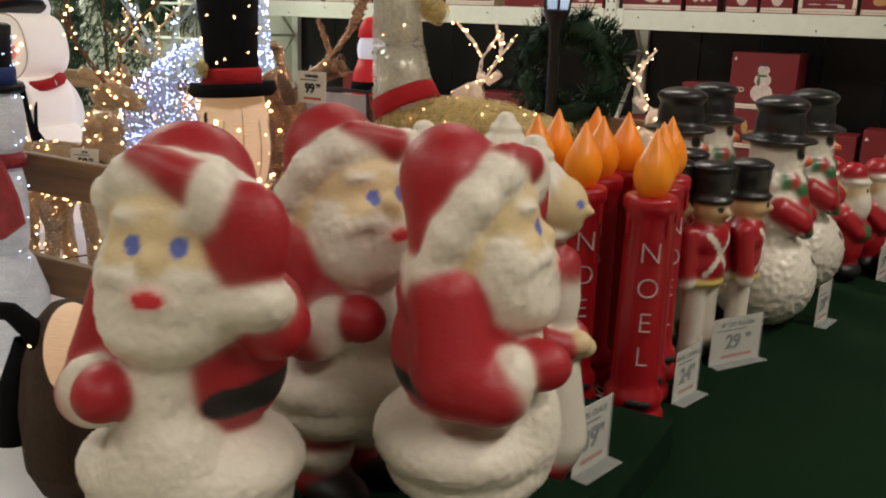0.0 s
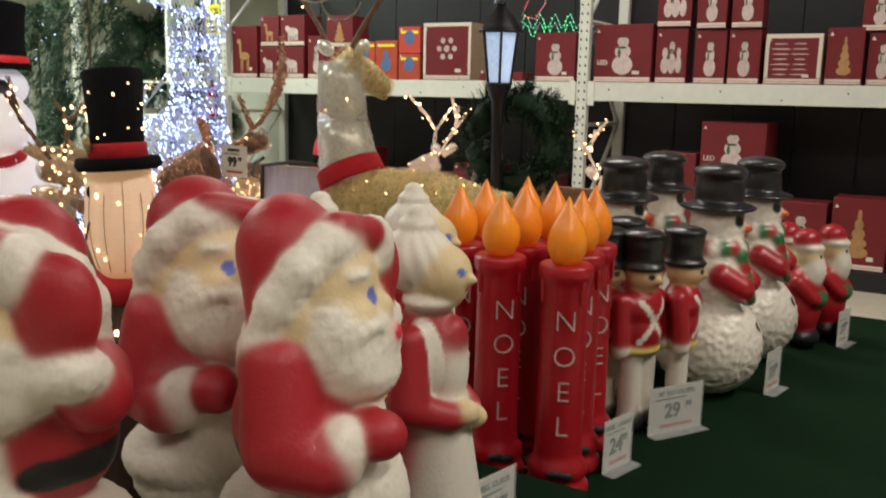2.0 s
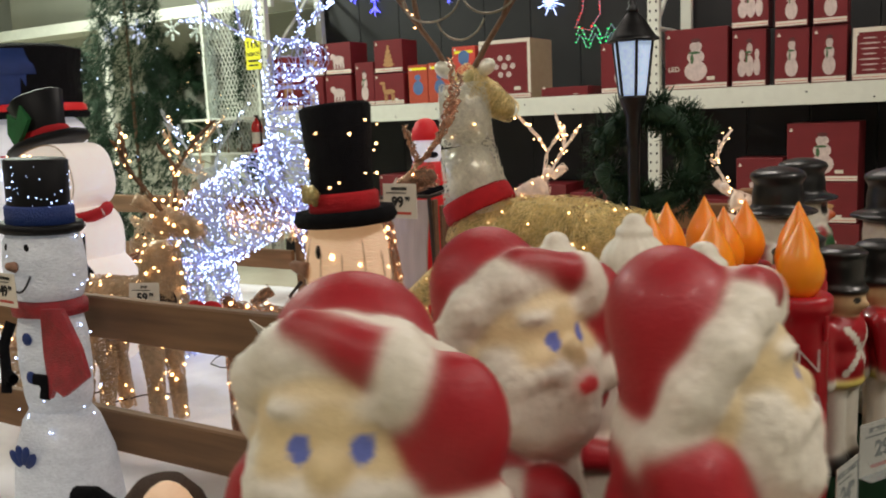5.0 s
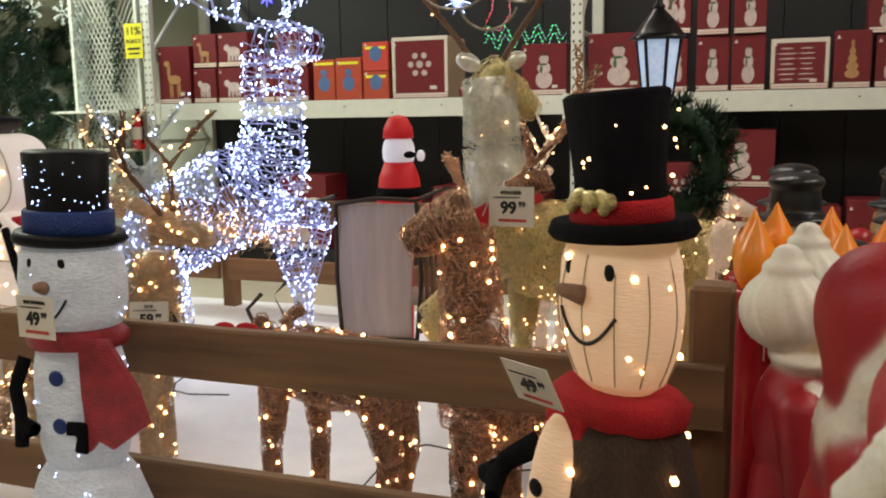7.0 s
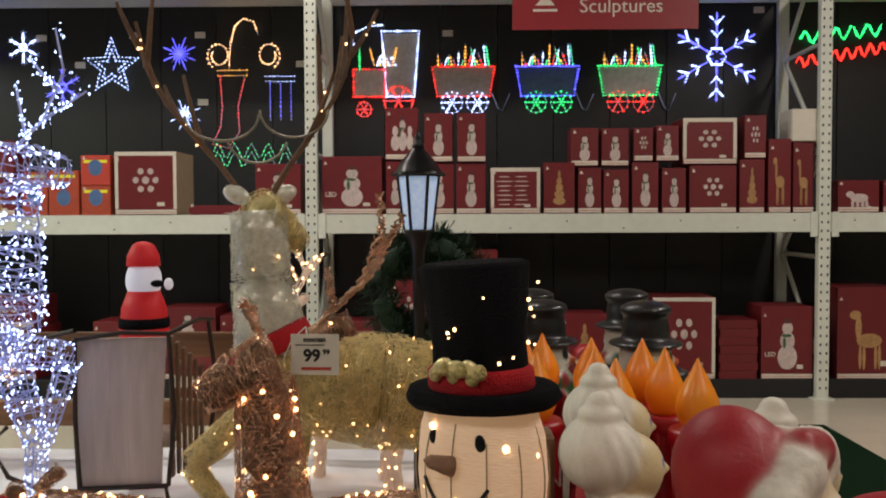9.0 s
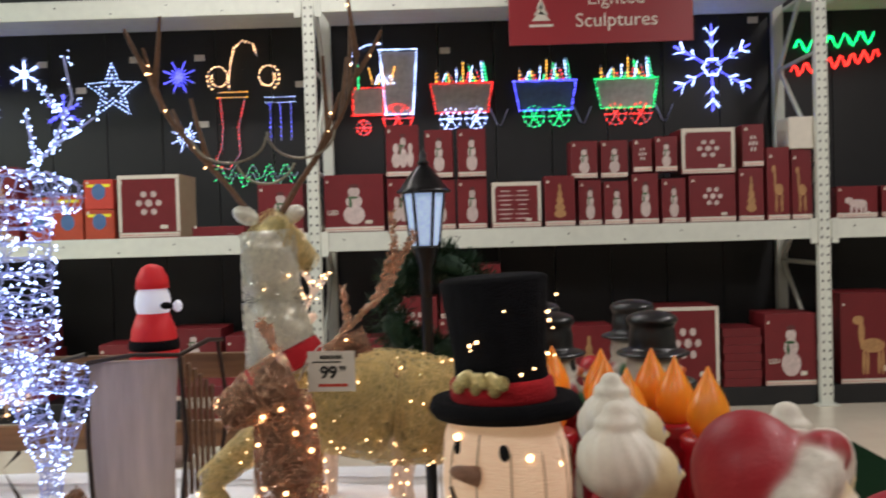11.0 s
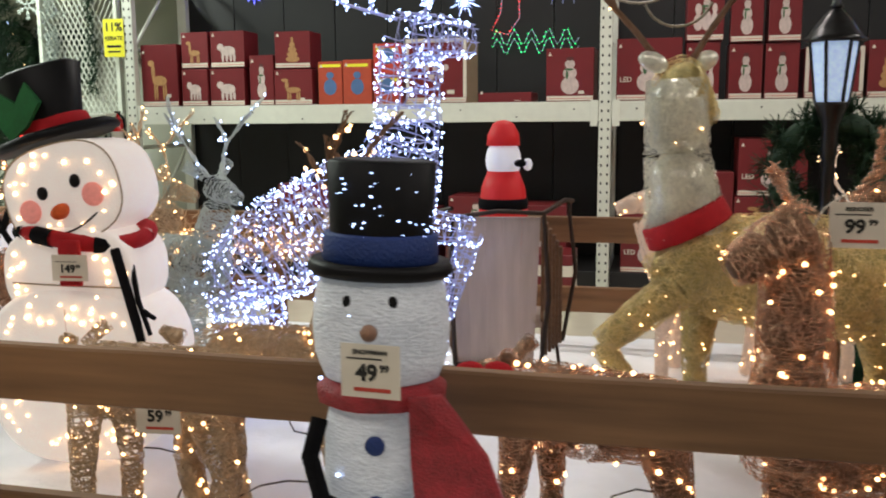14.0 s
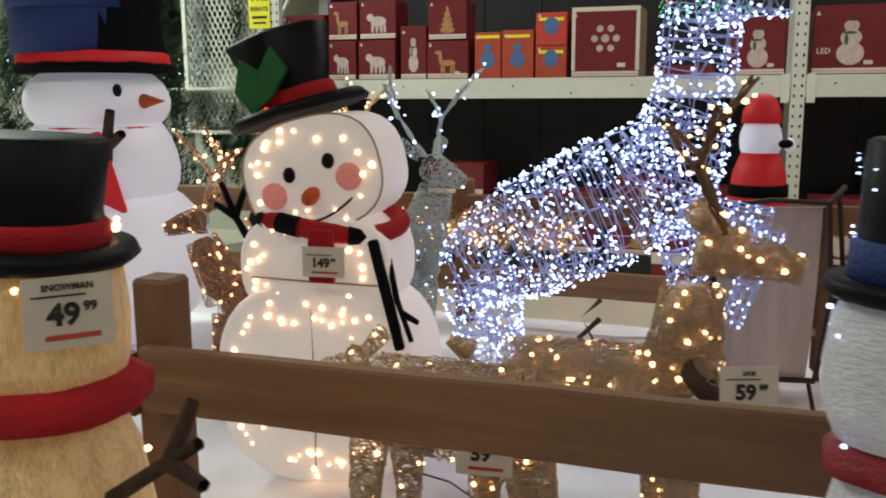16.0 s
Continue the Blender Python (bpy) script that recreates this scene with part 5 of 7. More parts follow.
# the frosted thread snowman with the blue ribbon
t = thing("lit_snowman", (-2.502, 1.965, 0.0), "frosted thread snowman with black mesh hat and red scarf", "snowman", "lit snowmen", 5)
t.scale = (1.0, 0.78, 1.0)
part("head", lathe([(0.06, 0.93), (0.115, 0.95), (0.134, 1.0), (0.137, 1.06), (0.128, 1.13), (0.11, 1.16)], 36), M_ICE, t)
part("middle", lathe([(0.10, 0.58), (0.115, 0.64), (0.122, 0.74), (0.118, 0.84), (0.10, 0.92), (0.07, 0.94)], 36), M_ICE, t)
part("base", lathe([(0.14, 0.0), (0.18, 0.12), (0.19, 0.28), (0.17, 0.45), (0.13, 0.56), (0.10, 0.6)], 36), M_ICE, t)
face_parts(t, 0.137, 0.16, 1.04, 0.039, 1.112, 1.058, M_PALENOSE, 0.055, 0.015, 0.04, 0)
top_hat(t, 1.165, 0.146, 0.106, 0.205, M_BLKGLOSS, M_NAVY, (0, 2, 0), band_h=0.065, flare=1.0)
part("scarf", lathe([(0.085, 0.89), (0.128, 0.90), (0.132, 0.93), (0.10, 0.95)], 28, wob=0.08), M_SCARFG, t, "red glitter scarf")
part("scarf_end", mesh("flap", [(0.07, -0.12, 0.93), (0.13, -0.09, 0.93), (0.22, -0.12, 0.82), (0.25, -0.13, 0.74), (0.17, -0.16, 0.68), (0.13, -0.16, 0.70), (0.09, -0.14, 0.66), (0.075, -0.13, 0.8),
                               (0.07, -0.10, 0.93), (0.13, -0.07, 0.93), (0.22, -0.10, 0.82), (0.25, -0.11, 0.74), (0.17, -0.135, 0.68), (0.13, -0.135, 0.70), (0.09, -0.12, 0.66), (0.075, -0.11, 0.8)],
                       [(0, 1, 2, 7), (7, 2, 5, 6), (2, 3, 4, 5), (8, 15, 10, 9), (15, 14, 13, 10), (10, 13, 12, 11), (0, 8, 9, 1), (1, 9, 10, 2), (2, 10, 11, 3), (3, 11, 12, 4), (4, 12, 13, 5), (5, 13, 14, 6), (6, 14, 15, 7), (7, 15, 8, 0)]), M_SCARFG, t, "spread red glitter scarf end")
for z in (0.835, 0.715):
    part("button", ellipsoid((0.005, -0.125, z), (0.02, 0.01, 0.02), 14, 8), M_NAVY, t, "round blue button")
part("arm", tube([[(-0.115, -0.07, 0.87), (-0.13, -0.10, 0.80), (-0.10, -0.13, 0.72), (-0.075, -0.14, 0.69)], [(-0.10, -0.13, 0.72), (-0.05, -0.15, 0.71)], [(-0.10, -0.13, 0.72), (-0.10, -0.14, 0.66)]], 0.018, 8), M_PLUSH, t, "black twig arm with fingers")
part("arm", tube([[(0.115, -0.07, 0.80), (0.10, -0.12, 0.73), (0.06, -0.14, 0.70)], [(0.08, -0.13, 0.715), (0.04, -0.15, 0.72)], [(0.08, -0.13, 0.715), (0.07, -0.14, 0.66)]], 0.018, 8), M_PLUSH, t, "black twig arm with fingers")
for k in range(4):
    a = radians(90 - 42 + 28 * k)
    part("snowflake_petal", ellipsoid((-0.02 + 0.05 * math.cos(a), -0.178, 0.42 + 0.06 * math.sin(a)), (0.016, 0.012, 0.032), 10, 8, (0, 90 - math.degrees(a), 0)), M_NAVY, t, "blue glitter snowflake arm")
pts = [on_limb(((0, 0, 0.95), 0.13, (0, 0, 1.14), 0.13), R0.random(), R0.uniform(0, 6.28), 1.01) for _ in range(26)] + [on_limb(((0, 0, 0.1), 0.18, (0, 0, 0.9), 0.115), R0.random(), R0.uniform(0, 6.28), 1.03) for _ in range(40)] + [on_limb(((0, 0, 1.2), 0.108, (0, 0, 1.36), 0.108), R0.random(), R0.uniform(0, 6.28), 1.01) for _ in range(90)]
part("fairy_light", bulbs(pts[:66], 0.0034) , M_BCOOL, t, kind="stuff")
part("hat_light", bulbs(pts[66:], 0.0019), M_BCOOL, t, "tiny cool hat lights", kind="stuff")
price_tag((-2.475, 1.81, 0.95), -4, "SNOWMAN", "49", 0.115, 0.10, stand=False, label="white price card on the frosted snowman")

# the gold thread snowman
t = thing("lit_snowman", (-3.745, 1.64, 0.0), "gold thread snowman with black hat and red scarf", "snowman", "lit snowmen", -14)
part("head", lathe([(0.06, 0.98), (0.112, 1.0), (0.128, 1.06), (0.13, 1.12), (0.125, 1.18), (0.105, 1.21)], 36), M_GOLDFAB, t)
part("body", lathe([(0.15, 0.0), (0.18, 0.15), (0.185, 0.35), (0.165, 0.7), (0.135, 0.9), (0.10, 0.99)], 36), M_GOLDFAB, t)
face_parts(t, 0.13, 0.17, 1.1, 0.05, 1.165, 1.12, M_NOSE, 0.07, 0.015, 0.05, 0)
top_hat(t, 1.215, 0.15, 0.10, 0.165, M_BLKGLOSS, M_SCARF, (-2, 3, 0))
part("scarf", lathe([(0.11, 0.965), (0.15, 0.98), (0.152, 1.012), (0.12, 1.035)], 28, wob=0.1), M_SCARF, t, "red felt scarf")
part("scarf_end", block(-0.06, 0.06, -0.012, 0.012, 0.5, 1.0, 0.008), M_SCARF, t, "hanging red scarf end", place=(0.10, -0.15, 0), rot=(-8, -4, 30))
part("arm", tube([[(0.14, 0.0, 0.86), (0.24, 0.02, 0.93), (0.30, 0.03, 0.97)], [(0.25, 0.02, 0.935), (0.27, 0.05, 1.02)], [(0.25, 0.02, 0.935), (0.34, 0.0, 0.93)]], 0.014, 6, 0.7), M_BROWN, t, "brown twig arm")
part("fairy_light", bulbs([on_limb(((0, 0, 0.2), 0.18, (0, 0, 1.36), 0.108), R0.random(), R0.uniform(0, 6.28), 1.03) for _ in range(60)], 0.0052), M_BWARM, t, kind="stuff")
price_tag((-3.62, 1.565, 1.10), 48, "SNOWMAN", "49", 0.115, 0.10, stand=False, label="white price card on the gold snowman")

# the big flat-faced snowman
t = thing("big_lit_snowman", (-3.99, 3.12, SN), "large lit white fabric snowman with plaid scarf and black hat", "snowman", "lit snowmen", 4)


def pillow(w, h, d, z, tilt=0.0, y=0.0):
    """A drum of fabric: a rounded front and back on a broad rim."""
    verts, faces = [], []
    n, prof = 40, ((0.0, -1.03), (0.6, -1.0), (0.93, -0.96), (0.985, -0.92), (1.0, -0.82), (1.0, 0.82), (0.985, 0.92), (0.93, 0.96), (0.0, 1.0))
    for k, dy in prof:
        for i in range(n):
            a = 2 * math.pi * i / n
            s = (abs(math.cos(a)) ** 2.7 + abs(math.sin(a)) ** 2.7) ** (-1 / 2.7)
            verts.append((max(k, 0.01) * w * s * math.cos(a), dy * d, max(k, 0.01) * h * s * math.sin(a)))
    for j in range(len(prof) - 1):
        for i in range(n):
            a, b = j * n + i, j * n + (i + 1) % n
            faces.append((a, b, b + n, a + n))
    faces += [tuple(range(n))[::-1], tuple((len(prof) - 1) * n + i for i in range(n))]
    m = Matrix.Translation((0, y, z)) @ Euler((0, radians(tilt), 0)).to_matrix().to_4x4()
    return mesh("pillow", [m @ Vector(v) for v in verts], faces, True)


part("lower_body", pillow(0.33, 0.32, 0.17, 0.33), M_FABRIC, t, "glowing quilted fabric drum")
part("upper_body", pillow(0.245, 0.17, 0.15, 0.70), M_FABRIC, t, "glowing quilted fabric drum")
head = part("head", pillow(0.225, 0.175, 0.14, 0.985, -14), M_FABRIC, t, "glowing tilted fabric head")
for x, z in ((-0.065, 0.985), (0.06, 1.03)):
    part("eye", ellipsoid((x, -0.146, z), (0.02, 0.012, 0.024), 14, 8), M_BLKGLOSS, head, "round black eye")
for x, z in ((-0.115, 0.92), (0.125, 0.985)):
    part("cheek", ellipsoid((x, -0.146, z), (0.042, 0.012, 0.042), 16, 8), M_BLUSH, head, "pink blushed cheek")
part("nose", ellipsoid((0.01, -0.16, 0.925), (0.022, 0.05, 0.03), 14, 10, (0, 25, 0)), M_NOSE, head, "stubby orange felt nose")
part("smile", tube([[(0.02 + 0.13 * u, -0.149 + 0.02 * abs(u) ** 3, 0.905 + 0.035 * u - 0.055 * (1 - u * u)) for u in np.linspace(-1, 1, 14)]], 0.004, 5), M_INK, head, "thin black smile")
part("rim", tube([[(0.222 * math.cos(a) * (abs(math.cos(a)) ** 2.7 + abs(math.sin(a)) ** 2.7) ** (-1 / 2.7), -0.132, 0.172 * math.sin(a) * (abs(math.cos(a)) ** 2.7 + abs(math.sin(a)) ** 2.7) ** (-1 / 2.7)) for a in np.linspace(0, 6.284, 40)]], 0.003, 4), M_KRAFT, t, "dark stitched rim", place=(0, 0, 0.985), rot=(0, -14, 0))
part("seam", tube([[(-0.2, -0.155, 0.67), (0.0, -0.16, 0.665), (0.22, -0.15, 0.66)], [(0.0, -0.165, 0.06), (0.01, -0.178, 0.3), (0.0, -0.165, 0.58)], [(-0.29, -0.15, 0.33), (0, -0.178, 0.31), (0.29, -0.15, 0.32)]], 0.003, 4), M_KRAFT, t)
part("scarf", tube([[(0.235 * math.cos(a), 0.155 * math.sin(a), 0.825 + 0.02 * math.sin(2 * a)) for a in np.linspace(0, 2 * math.pi, 30)]], 0.03, 8), M_SCARF, t, "red and black plaid scarf")
for a in (-2.4, -1.85, -0.9):
    part("plaid_patch", tube([[(0.237 * math.cos(a + d), 0.16 * math.sin(a + d), 0.825 + 0.02 * math.sin(2 * (a + d))) for d in np.linspace(-0.16, 0.16, 5)]], 0.0325, 8), M_PLUSH, t, "black plaid patch")
part("scarf_end", block(-0.04, 0.04, -0.012, 0.012, -0.16, 0.0, 0.006), M_SCARF, t, "hanging scarf end", place=(0.05, -0.19, 0.83), rot=(0, 0, 0))
part("scarf_end", block(-0.016, 0.016, -0.012, 0.012, -0.34, 0.0, 0.006), M_PLUSH, t, "narrow dark scarf end", place=(0.20, -0.16, 0.80), rot=(0, -14, 0))
hat = part("hat", lathe([(0.14, 0.0), (0.125, 0.08), (0.165, 0.24), (0.15, 0.25), (0.01, 0.235)], 24, 1, 0.7, wob=0.12), M_BLKGLOSS, t, "crumpled black mesh hat", place=(-0.10, 0.02, 1.17), rot=(0, -16, 0))
part("brim", lathe([(0.13, -0.006), (0.225, -0.015), (0.235, 0.0), (0.22, 0.02), (0.13, 0.015)], 30, 1, 0.75, wob=0.08), M_BLKGLOSS, hat)
part("band", lathe([(0.142, 0.015), (0.146, 0.02), (0.136, 0.065), (0.13, 0.07)], 24, 1, 0.7), M_SCARF, hat, "red hat band")
part("holly", mesh("leaf", [(-0.10, -0.12, 0.02), (-0.02, -0.13, 0.05), (0.05, -0.12, 0.12), (0.02, -0.12, 0.2), (-0.04, -0.12, 0.14), (-0.09, -0.12, 0.19), (-0.14, -0.11, 0.1), (-0.10, -0.10, 0.02), (-0.02, -0.11, 0.05), (0.05, -0.10, 0.12), (0.02, -0.10, 0.2), (-0.04, -0.10, 0.14), (-0.09, -0.10, 0.19), (-0.14, -0.09, 0.1)],
                            [(0, 1, 2, 3, 4, 5, 6), (13, 12, 11, 10, 9, 8, 7), (0, 7, 8, 1), (1, 8, 9, 2), (2, 9, 10, 3), (3, 10, 11, 4), (4, 11, 12, 5), (5, 12, 13, 6), (6, 13, 7, 0)]), M_HOLLY, hat, "green felt holly leaf")
part("berry", bulbs([(-0.04, -0.14, 0.02), (-0.06, -0.14, 0.01), (-0.02, -0.14, 0.012), (-0.05, -0.145, 0.0)], 0.013), M_BRED, hat, "lit red berries")
part("twig_arm", tube([[(-0.24, -0.03, 0.72), (-0.30, -0.05, 0.84), (-0.34, -0.06, 0.95)], [(-0.3, -0.05, 0.84), (-0.25, -0.06, 0.95)], [(-0.3, -0.05, 0.84), (-0.37, -0.05, 0.88)]], 0.013, 6, 0.7), M_PLUSH, t, "black twig arm")
part("twig_arm", tube([[(0.22, -0.1, 0.78), (0.27, -0.15, 0.62), (0.32, -0.17, 0.5)], [(0.29, -0.155, 0.58), (0.34, -0.17, 0.56)]], 0.011, 6, 0.7), M_PLUSH, t, "dark twig arm")
pts = []
for w, h, d, z, k in ((0.31, 0.30, 0.172, 0.33, 70), (0.23, 0.155, 0.152, 0.70, 34), (0.205, 0.155, 0.143, 0.985, 26)):
    for _ in range(k):
        a, u = R0.uniform(0, 6.28), (0.45 + 0.55 * R0.random()) ** 0.5
        pts.append((w * u * math.cos(a), -d * (1.045 - 0.08 * u ** 4), z + h * u * math.sin(a)))
part("fairy_light", bulbs(pts, 0.0075), M_BWARM, t, kind="stuff")
price_tag((-3.905, 2.90, 0.915), 5, "", "149", 0.13, 0.09, stand=False, label="white price card on the plaid scarf")

# the inflatable snowman further back
t = thing("inflatable_snowman", (-5.75, 4.2, SN), "big white inflatable snowman with red scarf and tall hat", "inflatable", "inflatables", 0)
part("body", lathe(ball_profile(0.52, 0.42, 0.44, 16), 36, wob=0.03), M_INFL, t)
part("chest", lathe(ball_profile(0.37, 0.88, 0.34, 14), 36, wob=0.03), M_INFL, t)
part("head", lathe(ball_profile(0.34, 1.20, 0.20, 14), 36, wob=0.03), M_INFL, t)
part("nose", lathe([(0.035, 0), (0.02, 0.06), (0.002, 0.13)], 12), M_NOSE, t, "orange nose", place=(0.33, -0.08, 1.2), rot=(0, 90, -10))
part("eye", ellipsoid((0.27, -0.19, 1.25), (0.02, 0.02, 0.03)), M_BLKGLOSS, t)
part("hat", lathe([(0.36, 1.33), (0.37, 1.36), (0.33, 1.40), (0.32, 1.62), (0.34, 1.80), (0.25, 1.83), (0.01, 1.84)], 32, wob=0.04), M_PLUSH, t, "tall black inflatable hat")
part("hat_panel", lathe([(0.335, 1.42), (0.33, 1.62), (0.348, 1.79), (0.34, 1.62)], 32, 1, 1), M_NAVY, t, "blue hat panel", place=(-0.03, -0.02, 0))
part("band", lathe([(0.345, 1.36), (0.352, 1.38), (0.345, 1.42), (0.33, 1.43)], 32), M_INFLRED, t, "red hat band")
part("scarf", lathe([(0.22, 1.0), (0.30, 1.02), (0.30, 1.08), (0.24, 1.1)], 30), M_INFLRED, t, "red scarf")
part("scarf_end", block(-0.05, 0.05, -0.02, 0.02, -0.5, 0.0, 0.015), M_INFLRED, t, "hanging red scarf end", place=(0.20, -0.30, 1.06), rot=(6, -12, 10))
part("branch_arm", tube([[(0.22, -0.24, 0.9), (0.30, -0.32, 1.02), (0.36, -0.36, 1.16)], [(0.29, -0.31, 1.0), (0.40, -0.34, 1.06)]], 0.03, 7, 0.7), M_BROWN, t, "brown branch arm")


# ---- sleigh and inflatable santa ----
t = thing("wooden_sleigh", (-2.66, 4.2, SN), "pale plank sleigh with dark curved iron trim", "sleigh", turn=8)
for i in range(5):
    x = -0.165 + i * 0.075
    verts, faces = [], []
    for k in range(9):
        u = k / 8
        z, y = 0.14 + 0.66 * u, -0.10 - 0.03 * math.sin(u * 3.1) + 0.02 * u
        w = 0.0373 * (0.92 + 0.16 * u)
        xx = x * (0.92 + 0.16 * u)
        verts += [(xx - w, y, z), (xx + w, y, z), (xx + w, y + 0.018, z), (xx - w, y + 0.018, z)]
    for k in range(8):
        for s in range(4):
            a, b = k * 4 + s, k * 4 + (s + 1) % 4
            faces.append((a, b, b + 4, a + 4))
    faces += [(3, 2, 1, 0), (32, 33, 34, 35)]
    part("back_plank", mesh("plank", verts, faces), M_PLANK, t, "pale knotty wooden plank")
for i in range(6):
    y0, y1 = -0.06 + i * 0.055, -0.06 + (i + 1) * 0.055 - 0.004
    h = 0.80 - 0.035 * i
    part("side_plank", block(0.19 + 0.018 * i, 0.205 + 0.018 * i, y0, y1, 0.16, h, 0.002), M_TWIG, t, "dark weathered side plank")
    part("side_plank", block(-0.205 - 0.01 * i, -0.19 - 0.01 * i, y0, y1, 0.16, h, 0.002), M_TWIG, t, "dark weathered side plank")
part("iron_trim", tube([[(-0.2, -0.11, 0.80), (0.0, -0.12, 0.83), (0.2, -0.11, 0.82), (0.30, 0.1, 0.86), (0.34, 0.26, 0.84)], [(0.19, -0.11, 0.14), (0.225, -0.13, 0.45), (0.20, -0.11, 0.82)], [(0.3, 0.27, 0.16), (0.36, 0.27, 0.5), (0.32, 0.26, 0.84)], [(-0.19, -0.11, 0.14), (-0.2, -0.12, 0.45), (-0.2, -0.11, 0.8)], [(-0.19, -0.115, 0.14), (0.19, -0.115, 0.14)], [(-0.2, -0.1, 0.84), (-0.34, 0.02, 0.80), (-0.42, 0.1, 0.72)]], 0.011, 6), M_IRON, t, "dark iron trim")
for s in (-0.17, 0.17):
    part("leg", tube([[(s, -0.08, 0.14), (s + 0.03, -0.10, 0.0)]], 0.009, 5), M_IRON, t)
    part("leg", tube([[(s + 0.1, 0.24, 0.16), (s + 0.12, 0.26, 0.0)]], 0.009, 5), M_IRON, t)
part("runner", tube([[(-0.2, -0.15, 0.015), (-0.45, -0.13, 0.02), (-0.62, -0.1, 0.10), (-0.70, -0.08, 0.26), (-0.62, -0.08, 0.34)]], 0.012, 6), M_IRON, t, "curled iron runner")
part("runner", tube([[(-0.2, 0.26, 0.015), (-0.45, 0.26, 0.02), (-0.62, 0.26, 0.10), (-0.70, 0.26, 0.26), (-0.62, 0.26, 0.34)]], 0.012, 6), M_IRON, t, "curled iron runner")
part("seat", block(-0.18, 0.2, -0.06, 0.26, 0.30, 0.33, 0.003), M_PLANK, t)

t = thing("inflatable_santa", (-2.69, 4.50, SN), "small inflatable santa in red and white beside the sleigh", "inflatable", "inflatables", 20)
part("body", lathe([(0.06, 0.0), (0.065, 0.5), (0.10, 0.66), (0.118, 0.78), (0.105, 0.90), (0.075, 0.98)], 28), M_INFLRED, t)
part("belt", lathe([(0.116, 0.80), (0.121, 0.815), (0.117, 0.85), (0.10, 0.85)], 28), M_PLUSH, t, "black belt")
part("beard", lathe(ball_profile(0.085, 1.03, 0.11, 12), 24, 1, 1), M_INFL, t, "white beard and hair")
part("hat", lathe([(0.08, 1.10), (0.076, 1.15), (0.052, 1.20), (0.03, 1.215), (0.005, 1.22)], 24), M_INFLRED, t, "red cap")
part("mitten", ellipsoid((0.06, -0.11, 1.02), (0.03, 0.02, 0.018)), M_PLUSH, t, "black mitten")
part("pompom", ellipsoid((0.115, -0.02, 1.01), (0.022, 0.022, 0.03)), M_INFL, t, "white pompom")


# ---- trees, garlands and cords in the display ----
def slim_tree(place, h, r, seed, lights=60):
    t = thing("christmas_tree", place, "tall slim green artificial christmas tree", "christmas tree", "christmas trees")
    rnd = random.Random(seed)
    pts = []
    for i in range(int(h * 700)):
        z = rnd.random() ** 1.2 * h
        rr = r * (1 - z / h) ** 0.35 * math.sqrt(rnd.uniform(0.3, 1)) + 0.02
        a = rnd.uniform(0, 6.28)
        pts.append(((rr * math.cos(a), rr * math.sin(a), z + 0.08), (math.cos(a), math.sin(a), -0.1)))
    part("trunk", tube([[(0, 0, 0), (0, 0, h)]], 0.025, 6, 0.3), M_TWIG, t)
    part("needles", needles(pts, 0.09, 11, seed, 0.004), M_NEEDLE, t, kind="stuff")
    part("fairy_light", bulbs([p for p, d in pts[:lights]], 0.006), M_BCOOL, t, kind="stuff")


slim_tree((-7.35, 6.4, 0.0), 3.1, 0.55, 4, 50)
slim_tree((-8.2, 6.4, 0.0), 2.2, 0.36, 5, 60)
gar = []
for i in range(420):
    gar.append(((-4.75 + 1.2 * R0.random(), 4.93 + 0.07 * R0.gauss(0, 1) * 0.5, 0.75 + 0.05 * R0.gauss(0, 1)), (0, -0.4, 0.1)))
t = thing("lit_garland", (0, 0, 0), "champagne garland of warm lights along the back rail", "garland")
part("strand", needles(gar, 0.06, 8, 6, 0.003), M_CHAMP, t, kind="stuff")
part("fairy_light", bulbs([p for p, d in gar[:170]], 0.007), M_BWARM, t, kind="stuff")
for k in range(9):
    x0, y0 = R0.uniform(-3.9, -1.5), R0.uniform(2.3, 4.2)
    ang = R0.uniform(0, 6.28)
    pts = [(x0 + 0.09 * i * math.cos(ang + 0.5 * math.sin(i * 0.7 + k)), y0 + 0.09 * i * math.sin(ang + 0.5 * math.sin(i * 0.6 + k)), SN + 0.045) for i in range(9)]
    tagged(part("power_cord", tube([pts], 0.0035, 4), M_IRON), "thin dark power cord lying on the snow batting", "power cord", "snow cords")
# the white thread reindeer by the rack
fawn((-4.25, 4.25, SN + 0.0), 1.15, 1, "white thread reindeer with clear bulbs", M_FROST, None, M_BCOOL, 40, 52, -30, True, 0.0022, 2.4, 0.016, SPREAD)


# ---- boxes on the rack ----
def disc(cx, cz, rx, rz, y, n=14):
    verts = [(cx + rx * math.cos(2 * math.pi * i / n), y, cz + rz * math.sin(2 * math.pi * i / n)) for i in range(n)]
    o = len(verts)
    verts += [(v[0], y + 0.0008, v[2]) for v in verts]
    faces = [tuple(range(n))[::-1]] + [(i, (i + 1) % n, o + (i + 1) % n, o + i) for i in range(n)]
    return verts, faces


def joined(pieces):
    verts, faces = [], []
    for v, f in pieces:
        o = len(verts)
        verts += v
        faces += [tuple(i + o for i in g) for g in f]
    return mesh("picture", verts, faces)


PIC = {}


